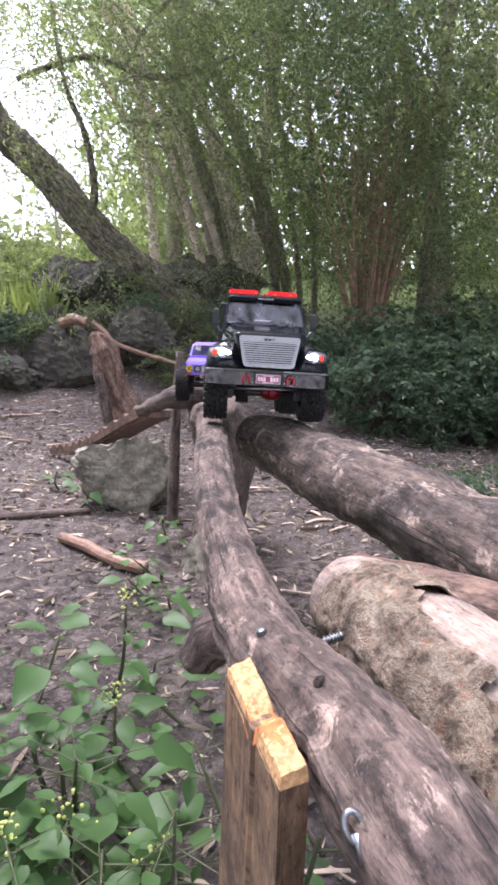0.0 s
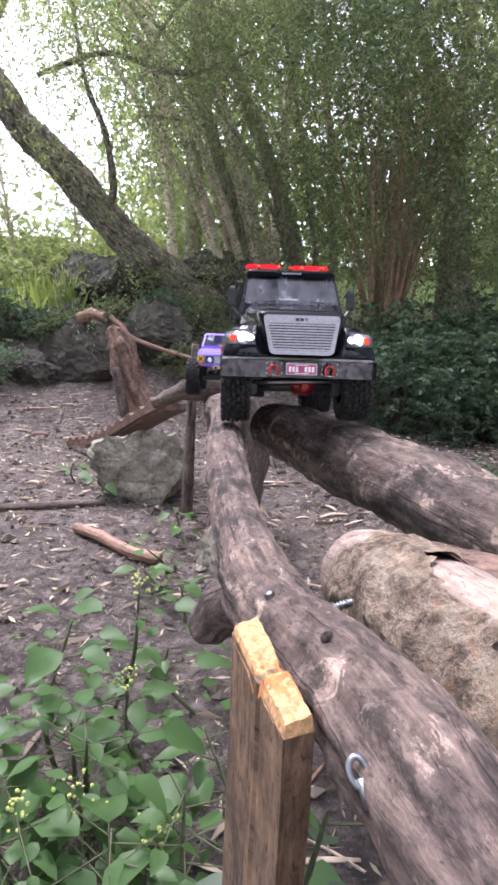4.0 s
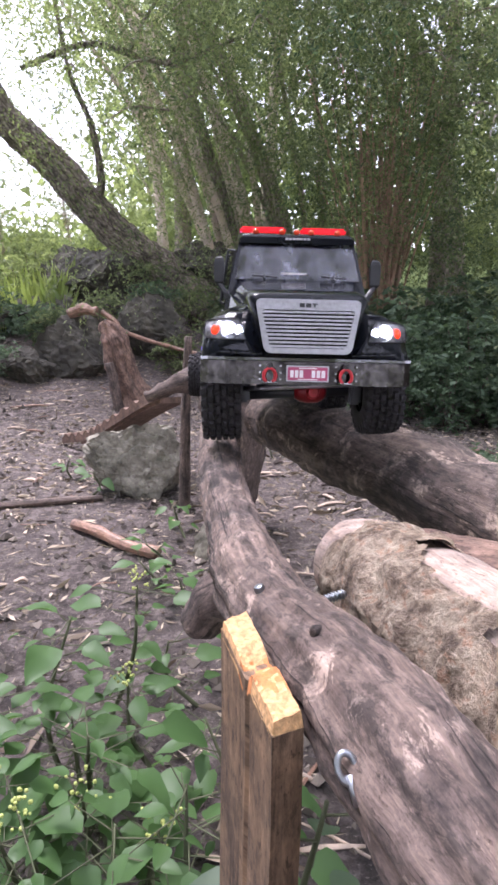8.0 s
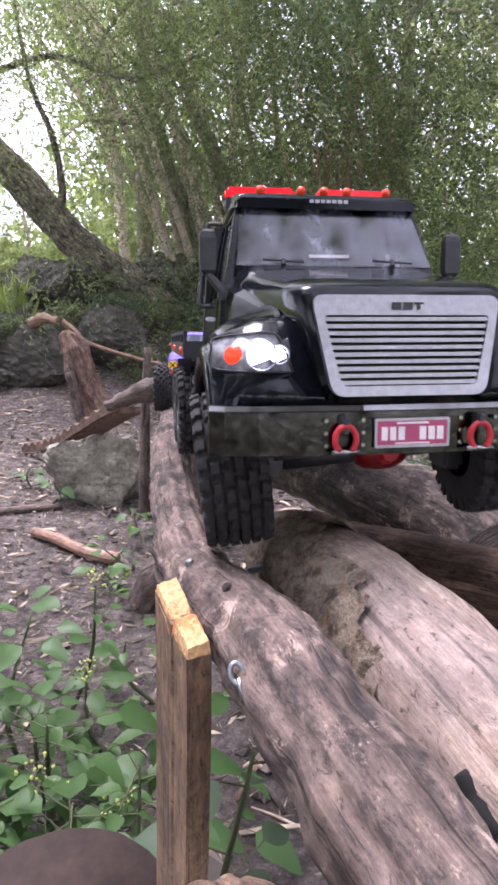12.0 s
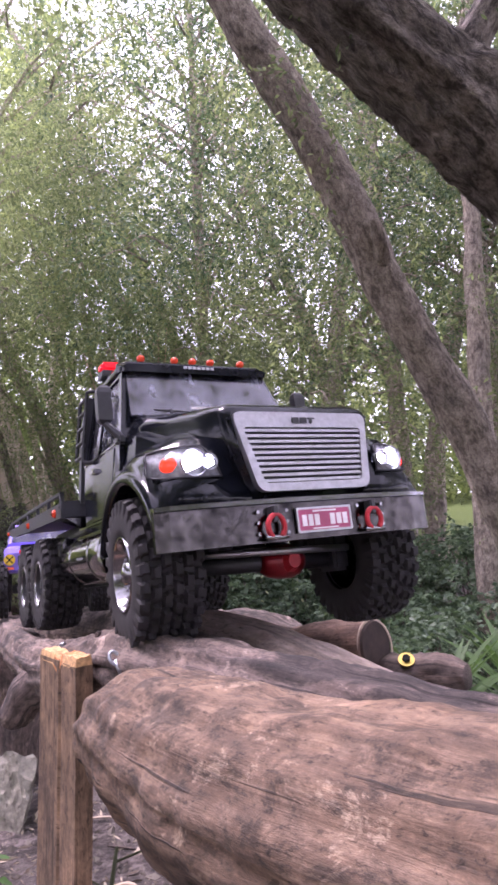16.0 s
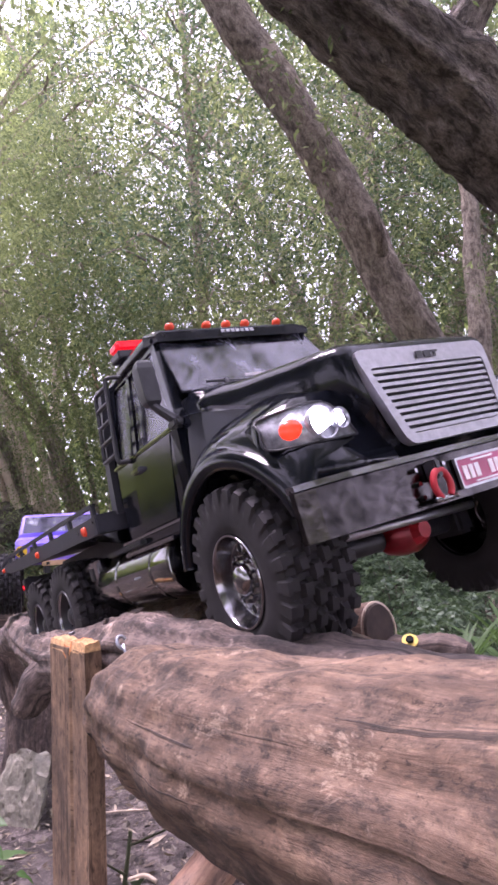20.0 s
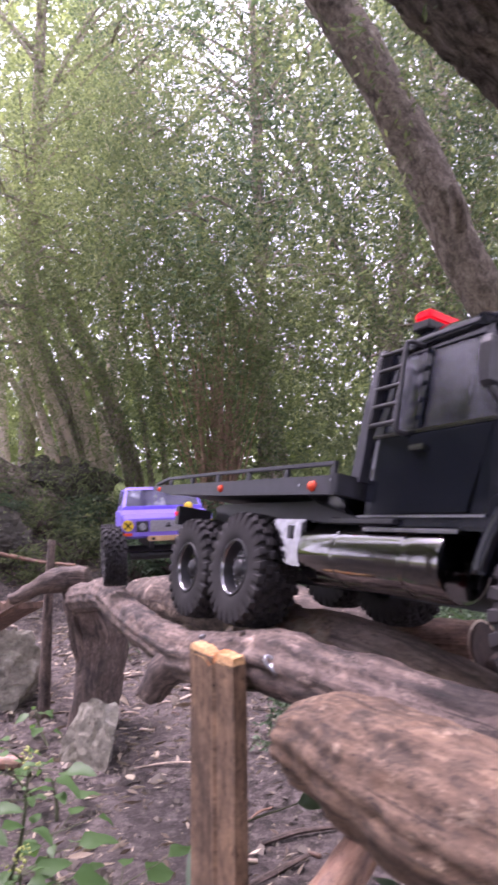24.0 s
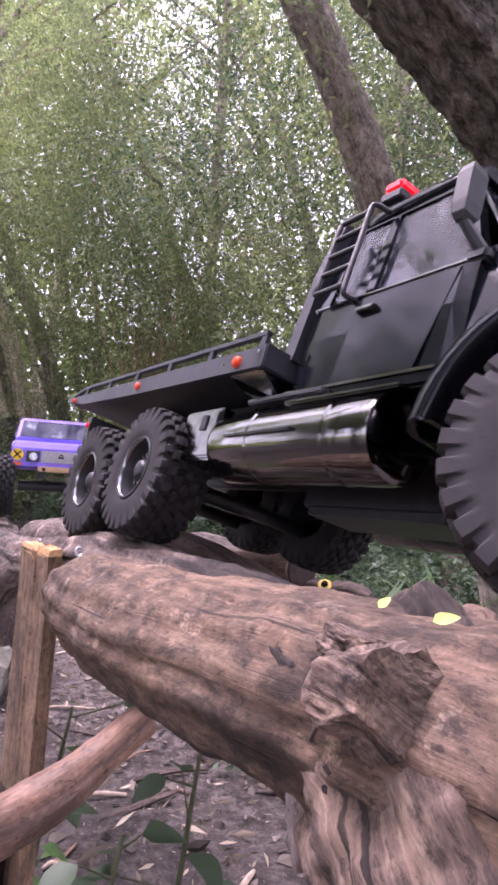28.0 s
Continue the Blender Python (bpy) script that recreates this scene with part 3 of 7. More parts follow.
branch_thing("log", [(0.27, 0.42, 0.745, 0.026), (0.31, 0.33, 0.764, 0.023), (0.337, 0.272, 0.772, 0.021), (0.358, 0.236, 0.775, 0.018), (0.368, 0.222, 0.776, 0.012)], M_DRIFT,
             "short knotted log with a hollow end", "log", "logs of the course", seg=32, steps=14, rough=0.005, rough_scale=35, seed=6)


def washer(m, label, mat=M_STEEL):
    ob = tagged(new("washer_screw"), label, "screw", "bolts in the logs")
    ob.matrix_basis = m
    part("washer", cyl_bm((0, 0, 0), (0, 0, 0.0015), 0.008, seg=24), mat, ob)
    part("head", cyl_bm((0, 0, 0.0015), (0, 0, 0.0045), 0.004, seg=6), M_HOLE, ob)


washer(pose(0.225, 0.445, 0.789, -10, -8, 0), "steel washer and screw head on the reddish log")
washer(pose(0.328, 0.262, 0.789, 40, -10, -20), "yellow-plated washer and screw on the short log", M_BRASS)


def front_log():
    pts = [(0.024, 0.074, 0.8156, 0.0144), (0.026, 0.068, 0.8174, 0.0216), (0.03, 0.052, 0.8198, 0.0272), (0.037, 0.024, 0.824, 0.032), (0.046, -0.02, 0.8233, 0.0348), (0.066, -0.1, 0.8274, 0.0356), (0.094, -0.2, 0.8365, 0.036), (0.12, -0.29, 0.8383, 0.0372), (0.157, -0.43, 0.8356, 0.0384), (0.217, -0.65, 0.819, 0.04)]
    ob = branch_thing("log", pts, M_FRONT, "thick pinkish brown barkless log with a big gnarled knot", "log", "logs of the course", oval=1.25, seg=96, steps=30, rough=0.0035, rough_scale=18, ridge=0.0016, ridge_n=13, seed=7)
    for c, sz, sd, mt in (((0.0715, -0.256, 0.8565), (0.014, 0.021, 0.0165), 3, M_KNOT), ((0.0635, -0.215, 0.847), (0.006, 0.014, 0.02), 5, M_STAIN), ((0.077, -0.234, 0.864), (0.009, 0.011, 0.008), 8, M_KNOT), ((0.071, -0.238, 0.828), (0.006, 0.012, 0.02), 13, M_STAIN)):
        put("knot", shard(c, sz, sd, mt), ob, "gnarled broken knot, split and stained dark")
    v, f, u = tube([(0.128, -0.185, 0.835, 0.03), (0.116, -0.225, 0.83, 0.044), (0.111, -0.262, 0.812, 0.053), (0.107, -0.31, 0.772, 0.058), (0.105, -0.37, 0.71, 0.061), (0.102, -0.43, 0.63, 0.063), (0.1, -0.49, 0.48, 0.065), (0.1, -0.52, 0.25, 0.067), (0.1, -0.53, -0.05, 0.07)], seg=120, steps=26, rough=0.006, rough_scale=40, ridge=0.0045, ridge_n=11, seed=9, plates=0.0025)
    put("root_flare", mesh_data("root_flare", v, f, M_FLUTE, True, u), ob, "fluted grey-brown root flare")
    put("hollow", lump((0.0648, -0.2435, 0.8315), (0.0045, 0.008, 0.006), 11, M_HOLE), ob, "dark hollow under the knot")
    v, f, u = tube([(0.068, -0.222, 0.826, 0.004), (0.0655, -0.226, 0.815, 0.0045), (0.064, -0.229, 0.806, 0.003), (0.0635, -0.231, 0.799, 0.0006)], seg=10, steps=6, rough=0.002, rough_scale=150)
    put("splinter", mesh_data("splinter", v, f, M_PALE, True, u), ob, "pale hanging splinter")


def shard(centre, size, seed, mat):
    """A broken block of wood: a lump cut by planes, with a fibrous surface."""
    bm = bmesh.new()
    bmesh.ops.create_icosphere(bm, subdivisions=5, radius=1.0)
    layer = bm.loops.layers.uv.new("uv")
    for f in bm.faces:
        for l in f.loops:
            c = l.vert.co
            l[layer].uv = (c.x * 0.012 + c.z * 0.02 + seed, c.y * 0.03 + c.z * 0.006)
    rnd = random.Random(seed)
    planes = [(Vector((rnd.gauss(0, 1), rnd.gauss(0, 1), rnd.gauss(0, 1))).normalized(), rnd.uniform(0.45, 0.72)) for _ in range(9)]
    off = Vector((seed * 2.3, seed, 1))
    for v in bm.verts:
        p = v.co.copy()
        for d, k in planes:
            over = p.dot(d) - k
            if over > 0:
                p -= d * over * 0.95
        q = Vector((p.x * 3, p.y * 1.2, p.z * 4))
        p *= 1.25 + 0.22 * noise.noise(p * 2 + off) + 0.14 * (0.25 - abs(noise.noise(q * 1.6 + off))) + 0.06 * noise.noise(q * 4 + off)
        v.co = Vector(centre) + Vector((p.x * size[0], p.y * size[1], p.z * size[2]))
    return bm_mesh("shard", bm, mat, False)


def lump(centre, size, seed, mat):
    """A knobbly burr."""
    bm = bmesh.new()
    bmesh.ops.create_icosphere(bm, subdivisions=5, radius=1.0)
    layer = bm.loops.layers.uv.new("uv")
    for f in bm.faces:
        for l in f.loops:
            c = l.vert.co
            l[layer].uv = (c.x * 0.02 + c.z * 0.01 + seed, c.y * 0.03 + c.z * 0.02)
    off = Vector((seed * 3.1, seed, 0))
    for v in bm.verts:
        p = v.co * (0.85 + 0.4 * noise.noise(v.co * 1.4 + off) + 0.35 * (0.3 - abs(noise.noise(v.co * 2.0 + off))) + 0.07 * (0.3 - abs(noise.noise(v.co * 6 + off))) + 0.03 * noise.noise(v.co * 15 + off))
        v.co = Vector(centre) + Vector((p.x * size[0], p.y * size[1], p.z * size[2]))
    return bm_mesh("lump", bm, mat, True)


M_KNOT = wood("split_knot_wood", (0.05, 0.034, 0.028), (0.17, 0.12, 0.095), (0.32, 0.235, 0.19), (0.06, 0.05, 0.047), 0.56, 0.6, stain=0.7, fine=2.2)
M_STAIN = wood("stained_dark_wood", (0.012, 0.009, 0.009), (0.032, 0.024, 0.022), (0.085, 0.062, 0.054), None, 0.6, 0.6, stain=0.6, fine=2.0)
M_FLUTE = wood("fluted_root", (0.055, 0.038, 0.03), (0.185, 0.13, 0.103), (0.36, 0.27, 0.215), (0.07, 0.055, 0.048), 0.585, 0.8, bump_d=0.004, stain=0.75, fine=1.0)
front_log()
branch_thing("branch", [(-0.16, 0.0, 0.655, 0.02), (-0.06, 0.06, 0.652, 0.02), (-0.01, 0.09, 0.652, 0.021), (0.03, 0.115, 0.66, 0.019), (0.06, 0.135, 0.672, 0.0165), (0.1, 0.16, 0.69, 0.015)], M_BRANCH,
             "smooth orange-brown branch laid across under the log", "branch", seg=32, steps=14, rough=0.002, rough_scale=25, seed=10)


def twig(pts, label="thin dark twig lying on the log", mat=M_DRIFT):
    branch_thing("twig", pts, mat, label, "twig", "twigs", seg=8, steps=6)


twig([(0.069, -0.267, 0.872, 0.0004), (0.063, -0.254, 0.859, 0.0007), (0.0605, -0.243, 0.846, 0.0007), (0.0625, -0.232, 0.833, 0.0005)])
twig([(0.072, -0.2, 0.868, 0.0004), (0.0665, -0.21, 0.858, 0.0006), (0.064, -0.22, 0.847, 0.0006), (0.0645, -0.227, 0.834, 0.0004)])
twig([(0.0635, -0.226, 0.852, 0.0004), (0.0635, -0.214, 0.84, 0.0006), (0.0655, -0.204, 0.828, 0.0004)])


# ---- stakes and supports ----
def stake():
    """Sawn stake with a split, fresh-cut top in two steps."""
    out = [(-0.014, 0.286), (-0.0005, 0.2985), (0.011, 0.258), (0.0225, 0.212), (0.0095, 0.206), (0.0008, 0.2365), (0.0024, 0.2405), (-0.0012, 0.2435)]
    ob = tagged(new("stake"), "sawn wooden stake with a fresh orange split top", "stake")
    cx, cy = 0.005, 0.25
    ring = lambda z, k=1.0, dx=0.0: [(cx + (x - cx) * k + dx, cy + (y - cy) * k, z) for x, y in out]
    bm = loft_bm([ring(-0.1, 1.0, -0.012), ring(0.4, 1.0, -0.006), ring(0.78), ring(0.8265)], caps=True)
    me = bm_mesh("post", bm, M_STAKE)
    layer = me.uv_layers.new(name="uv")
    for l in me.loops:
        co = me.vertices[l.vertex_index].co
        layer.data[l.index].uv = (co.x * 0.8 + co.y, co.z)
    put("post", me, ob)
    n, verts, faces = 60, [], []
    for i in range(n):
        for j in range(14):
            u, w = i / (n - 1), j / 13
            left = Vector((-0.014 + u * 0.0235, 0.286 - u * 0.08))
            right = Vector((-0.0005 + u * 0.023, 0.2985 - u * 0.0865))
            p = left.lerp(right, w)
            z = 0.831 - 0.005 * max(0, 1 - abs(u - 0.5) / 0.14) + 0.0016 * noise.noise(Vector((p.x * 160, p.y * 160, 2))) + 0.0008 * noise.noise(Vector((p.x * 500, p.y * 500, 2))) + (0.002 if u > 0.6 else 0)
            if i in (0, n - 1) or j in (0, 13):
                z -= 0.008
            verts.append((p.x, p.y, z))
    for i in range(n - 1):
        for j in range(13):
            if 0.48 < i / (n - 1) < 0.57 and j < 5:
                continue
            faces.append((i * 14 + j, (i + 1) * 14 + j, (i + 1) * 14 + j + 1, i * 14 + j + 1))
    me = mesh_data("cut_top", verts, faces, [M_FRESH, M_SPLIT], False)
    for q in me.polygons:
        c = q.center
        along = (0.286 - c.y) / 0.083
        q.material_index = int(abs(along - 0.55 + 0.08 * noise.noise(c * 300)) < 0.16 and noise.noise(c * 220) > -0.25)
    put("cut_top", me, ob, "fresh orange split wood")


stake()
branch_thing("stake", [(-0.3, 2.7, -0.1, 0.026), (-0.29, 2.7, 0.25, 0.023), (-0.28, 2.7, 0.5, 0.022), (-0.265, 2.7, 0.79, 0.017)], M_DRIFT, "thin dark weathered stake standing in the soil", "stake", seg=12, steps=10, rough=0.004, rough_scale=30, ridge=0.004, ridge_n=4)


def driftwood():
    ob = tagged(new("driftwood_support"), "gnarled hollow driftwood stump holding up the log end", "stump")
    for nm, pts in (("leg", [(-0.2, 2.5, 0.6, 0.03), (-0.15, 2.52, 0.4, 0.035), (-0.1, 2.55, 0.15, 0.04), (-0.08, 2.56, -0.05, 0.05)]),
                    ("trunk", [(-0.1, 2.5, 0.58, 0.1), (-0.04, 2.55, 0.4, 0.11), (-0.06, 2.55, 0.2, 0.1), (-0.08, 2.56, -0.05, 0.11)]),
                    ("head", [(-0.42, 2.5, 0.56, 0.03), (-0.3, 2.48, 0.61, 0.045), (-0.18, 2.45, 0.64, 0.05), (-0.1, 2.42, 0.64, 0.045)])):
        v, f, u = tube(pts, seg=28, steps=10, rough=0.022, rough_scale=9, seed=len(nm))
        put(nm, mesh_data(nm, v, f, M_DRIFT, True, u), ob)


driftwood()


def notched_rail():
    """Rusty curved strip with notches that leans on the stake."""
    ob = tagged(new("notched_rail"), "curved rusty brown strip with a notched edge", "rail")
    path = smooth_path([(-1.2, 3.85, 0.05), (-1.0, 3.65, 0.12), (-0.8, 3.4, 0.25), (-0.55, 3.1, 0.43), (-0.33, 2.76, 0.57)], 14)
    sec = []
    for i, p in enumerate(path):
        z = 0.02 if (i // 2) % 2 else 0.0
        sec.append([(p[0], p[1], p[2] - 0.03), (p[0] + 0.02, p[1] + 0.03, p[2] - 0.03), (p[0] + 0.02, p[1] + 0.03, p[2] + 0.01 + z), (p[0], p[1], p[2] + 0.01 + z)])
    part("strip", loft_bm(sec), M_RUST, ob)
    bm = loft_bm([[(p[0], p[1] + 0.06, p[2] - 0.06), (p[0] + 0.1, p[1] + 0.3, p[2] - 0.1), (p[0] + 0.1, p[1] + 0.31, p[2] - 0.07), (p[0], p[1] + 0.06, p[2] - 0.03)] for p in path[10:50]])
    part("backing", bm, M_RUST, ob)


notched_rail()
branch_thing("tree_stump", [(-0.86, 5.0, -0.1, 0.19), (-0.93, 5.0, 0.1, 0.135), (-1.02, 5.0, 0.32, 0.105), (-1.07, 5.0, 0.52, 0.1), (-1.1, 5.0, 0.62, 0.085), (-1.14, 5.0, 0.7, 0.045), (-1.15, 5.0, 0.74, 0.012)], M_RED, "broken reddish tree stump standing in the soil", "tree stump", seg=44, steps=14, rough=0.022, rough_scale=9, ridge=0.035, ridge_n=7)
branch_thing("stake", [(-1.02, 4.85, -0.1, 0.045), (-1.06, 4.85, 0.2, 0.04), (-1.1, 4.85, 0.42, 0.035)], M_DRIFT, "short dark stake beside the broken stump", "stake", seg=12, steps=6, rough=0.01, rough_scale=14)
branch_thing("fallen_branch", [(-1.32, 5.65, 0.78, 0.026), (-1.2, 5.6, 0.7, 0.024), (-1.08, 5.55, 0.6, 0.02), (-0.6, 5.5, 0.46, 0.017), (-0.2, 5.2, 0.42, 0.013)], M_BRANCH, "thin pale fallen branch propped across the clearing", "branch", seg=12, steps=8, rough=0.004, rough_scale=10)
branch_thing("fallen_log", [(-1.62, 5.7, 0.76, 0.04), (-1.5, 5.66, 0.8, 0.05), (-1.36, 5.62, 0.78, 0.04)], M_BRANCH, "short broken orange-brown log end on the mound", "log", seg=20, steps=10, rough=0.02, rough_scale=11)


def old_stump():
    """Low sawn stump, dark with damp, beside the stake."""
    v, f, u = tube([(-0.085, 0.262, -0.05, 0.1), (-0.085, 0.262, 0.25, 0.085), (-0.085, 0.262, 0.56, 0.08), (-0.085, 0.262, 0.583, 0.079), (-0.085, 0.262, 0.588, 0.075), (-0.085, 0.262, 0.589, 0.03)], seg=48, steps=8, rough=0.004, rough_scale=16)
    tagged(put("sawn_stump", mesh_data("sawn_stump", v, f, M_STUMP, True, u)), "dark brown damp sawn stump", "tree stump")


old_stump()


# ---- stones ----
def rock(name, centre, size, seed, mat, label, cut=0.35, sub=4, group=""):
    bm = bmesh.new()
    bmesh.ops.create_icosphere(bm, subdivisions=sub, radius=1.0)
    off = Vector((seed * 7.1, seed * 3.3, seed))
    planes = []
    rnd = random.Random(seed)
    for _ in range(11):
        d = Vector((rnd.gauss(0, 1), rnd.gauss(0, 1), rnd.gauss(0, 0.8))).normalized()
        planes.append((d, rnd.uniform(0.4, 0.68)))
    for v in bm.verts:
        p = v.co.copy()
        for d, k in planes:
            over = p.dot(d) - k
            if over > 0:
                p -= d * over * 0.97
        p *= 1.2 + cut * 0.4 * noise.noise(p * 1.7 + off) + 0.22 * (0.3 - abs(noise.noise(p * 3 + off))) + 0.22 * (0.3 - abs(noise.noise(p * 7 + off))) + 0.08 * noise.noise(p * 17 + off)
        v.co = Vector(centre) + Vector((p.x * size[0], p.y * size[1], p.z * size[2]))
    ob = put(name, bm_mesh(name, bm, mat, False))
    return tagged(ob, label, "rock", group)


rock("stone", (-0.52, 2.95, 0.14), (0.25, 0.2, 0.21), 3, M_STONE, "angular grey-green boulder on the soil", sub=5)
rock("stone", (-0.1, 2.2, 0.03), (0.14, 0.14, 0.17), 11, M_STONE, "mossy half-buried stone under the log")
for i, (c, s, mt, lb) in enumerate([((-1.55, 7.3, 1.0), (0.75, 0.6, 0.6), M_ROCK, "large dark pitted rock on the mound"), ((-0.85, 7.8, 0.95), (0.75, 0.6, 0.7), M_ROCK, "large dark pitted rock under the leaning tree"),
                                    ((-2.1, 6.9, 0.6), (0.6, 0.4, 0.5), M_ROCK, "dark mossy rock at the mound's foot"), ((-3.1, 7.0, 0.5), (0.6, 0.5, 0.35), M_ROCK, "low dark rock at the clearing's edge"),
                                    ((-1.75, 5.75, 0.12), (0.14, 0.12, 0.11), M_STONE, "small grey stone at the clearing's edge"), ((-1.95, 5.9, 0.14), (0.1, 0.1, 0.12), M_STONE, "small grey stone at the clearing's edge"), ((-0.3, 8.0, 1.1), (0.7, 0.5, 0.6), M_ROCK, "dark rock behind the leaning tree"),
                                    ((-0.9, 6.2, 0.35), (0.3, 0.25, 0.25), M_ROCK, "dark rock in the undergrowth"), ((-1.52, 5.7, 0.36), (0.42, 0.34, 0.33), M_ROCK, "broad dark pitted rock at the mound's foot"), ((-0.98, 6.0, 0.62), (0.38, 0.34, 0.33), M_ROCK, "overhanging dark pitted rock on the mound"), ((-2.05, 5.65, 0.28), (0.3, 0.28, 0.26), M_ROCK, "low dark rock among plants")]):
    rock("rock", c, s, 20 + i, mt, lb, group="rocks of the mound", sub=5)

# ---- litter ----
branch_thing("stick", [(-0.74, 2.46, 0.02, 0.022), (-0.62, 2.36, 0.03, 0.024), (-0.48, 2.24, 0.022, 0.022), (-0.37, 2.18, 0.02, 0.026), (-0.34, 2.17, 0.02, 0.022)], M_BRANCH, "pale barkless stick lying on the soil", "stick", "sticks on the soil", seg=16, steps=8, rough=0.004, rough_scale=18)
branch_thing("stick", [(-1.3, 2.62, 0.02, 0.016), (-0.95, 2.72, 0.025, 0.018), (-0.7, 2.8, 0.02, 0.014)], M_DRIFT, "dark straight stick lying on the soil", "stick", "sticks on the soil", seg=10, steps=8)
rnd = random.Random(4)
for i in range(230):
    x, y = rnd.uniform(-1.9, 1.5), 0.9 + 4.5 * rnd.uniform(0, 1) ** 1.2
    if abs(x + 0.1) < 0.16 and y < 2.8:
        continue
    a, l, w = rnd.uniform(0, 3.14), rnd.uniform(0.02, 0.09) * rnd.choice((1, 1, 1.8)), rnd.uniform(0.0025, 0.0085)
    dx, dy, z = math.cos(a) * l, math.sin(a) * l * 0.7, ground_z(x, y) + w * 0.6
    branch_thing("stick", [(x - dx, y - dy, z, w), (x + rnd.uniform(-0.01, 0.01), y, z + rnd.uniform(0, 0.012), w * 1.1), (x + dx, y + dy, z, w * 0.7)], rnd.choice((M_CHIPS, M_CHIPS, M_DRIFT, M_BRANCH)), "small dry stick lying on the soil", "stick", "sticks on the soil", seg=6, steps=3)


def litter():
    n = 30000
    x, y = np.random.uniform(-3.0, 3.2, n), 0.3 + 6.2 * np.random.uniform(0, 1, n) ** 0.8
    z = np.array([ground_z(a, b) for a, b in zip(x, y)]) + np.random.uniform(0.002, 0.012, n)
    d = np.stack([np.random.normal(size=n), np.random.normal(size=n), np.random.normal(size=n) * 0.12], 1)
    ob = put("leaf_litter", leaves_mesh("leaf_litter", np.stack([x, y, z], 1), d, np.random.gamma(1.4, 0.016, n) + 0.005, M_DRY, 0.22, 0.4))
    tagged(ob, "pale brown dry leaves and chips strewn over soil", "leaf litter", kind="stuff")


litter()


def clods():
    """Crumbs of soil and small pebbles, each an uneven six-sided lump."""
    rs = np.random.RandomState(31)
    n = 9000
    x, y = rs.uniform(-2.2, 1.8, n), 0.4 + 4.6 * rs.uniform(0, 1, n) ** 0.9
    s = rs.gamma(1.6, 0.0035, n) + 0.002
    z = np.array([ground_z(a, b) for a, b in zip(x, y)]) + s * 0.2
    tip = np.array([(1, 0, 0), (0, 1, 0), (-1, 0, 0), (0, -1, 0), (0, 0, 0.8), (0, 0, -0.6)], float)
    v = np.stack([x, y, z], 1)[:, None, :] + tip[None] * s[:, None, None] * rs.uniform(0.6, 1.5, (n, 6, 1)) + rs.normal(size=(n, 6, 3)) * s[:, None, None] * 0.2
    quad = np.array([(0, 1, 4), (1, 2, 4), (2, 3, 4), (3, 0, 4), (1, 0, 5), (2, 1, 5), (3, 2, 5), (0, 3, 5)])
    f = (quad[None] + np.arange(n)[:, None, None] * 6).reshape(-1, 3)
    tagged(put("soil_clods", mesh_data("soil_clods", v.reshape(-1, 3), f.tolist(), M_CLOD, False)), "crumbs of brown soil and small pale pebbles", "soil clods", kind="stuff")


M_CLOD = leafy("soil_crumb", (0.03, 0.023, 0.021), (0.24, 0.2, 0.185), 0.0, 0.95)
clods()


# ---- plants ----
def blade_mesh(name, length, width, bend, mat, point=1.6, wave=0.06, n=7):
    """One broad leaf, curved along its rib, with a fold."""
    verts, faces = [], []
    for i in range(n):
        u = i / (n - 1)
        w = width * 0.5 * (math.sin(math.pi * min(1, u**0.75)) ** 0.8 + 0.03) * (1 - 0.25 * u)
        y, z = length * u, -bend * u * u
        verts += [(-w, y, z + 0.3 * w + wave * w * math.sin(9 * u)), (0, y, z), (w, y, z + 0.3 * w - wave * w * math.sin(8 * u))]
    for i in range(n - 1):
        for j in range(2):
            faces.append((i * 3 + j, i * 3 + j + 1, i * 3 + j + 4, i * 3 + j + 3))
    return mesh_data(name, verts, faces, mat)


WEED_LEAF = [blade_mesh("leaf", 0.08, 0.052, 0.018, M_WEED, wave=0.2), blade_mesh("leaf", 0.06, 0.037, 0.01, M_WEED, wave=0.16), blade_mesh("leaf", 0.042, 0.027, 0.012, M_WEED, wave=0.16), blade_mesh("leaf", 0.03, 0.02, 0.006, M_WEED)]


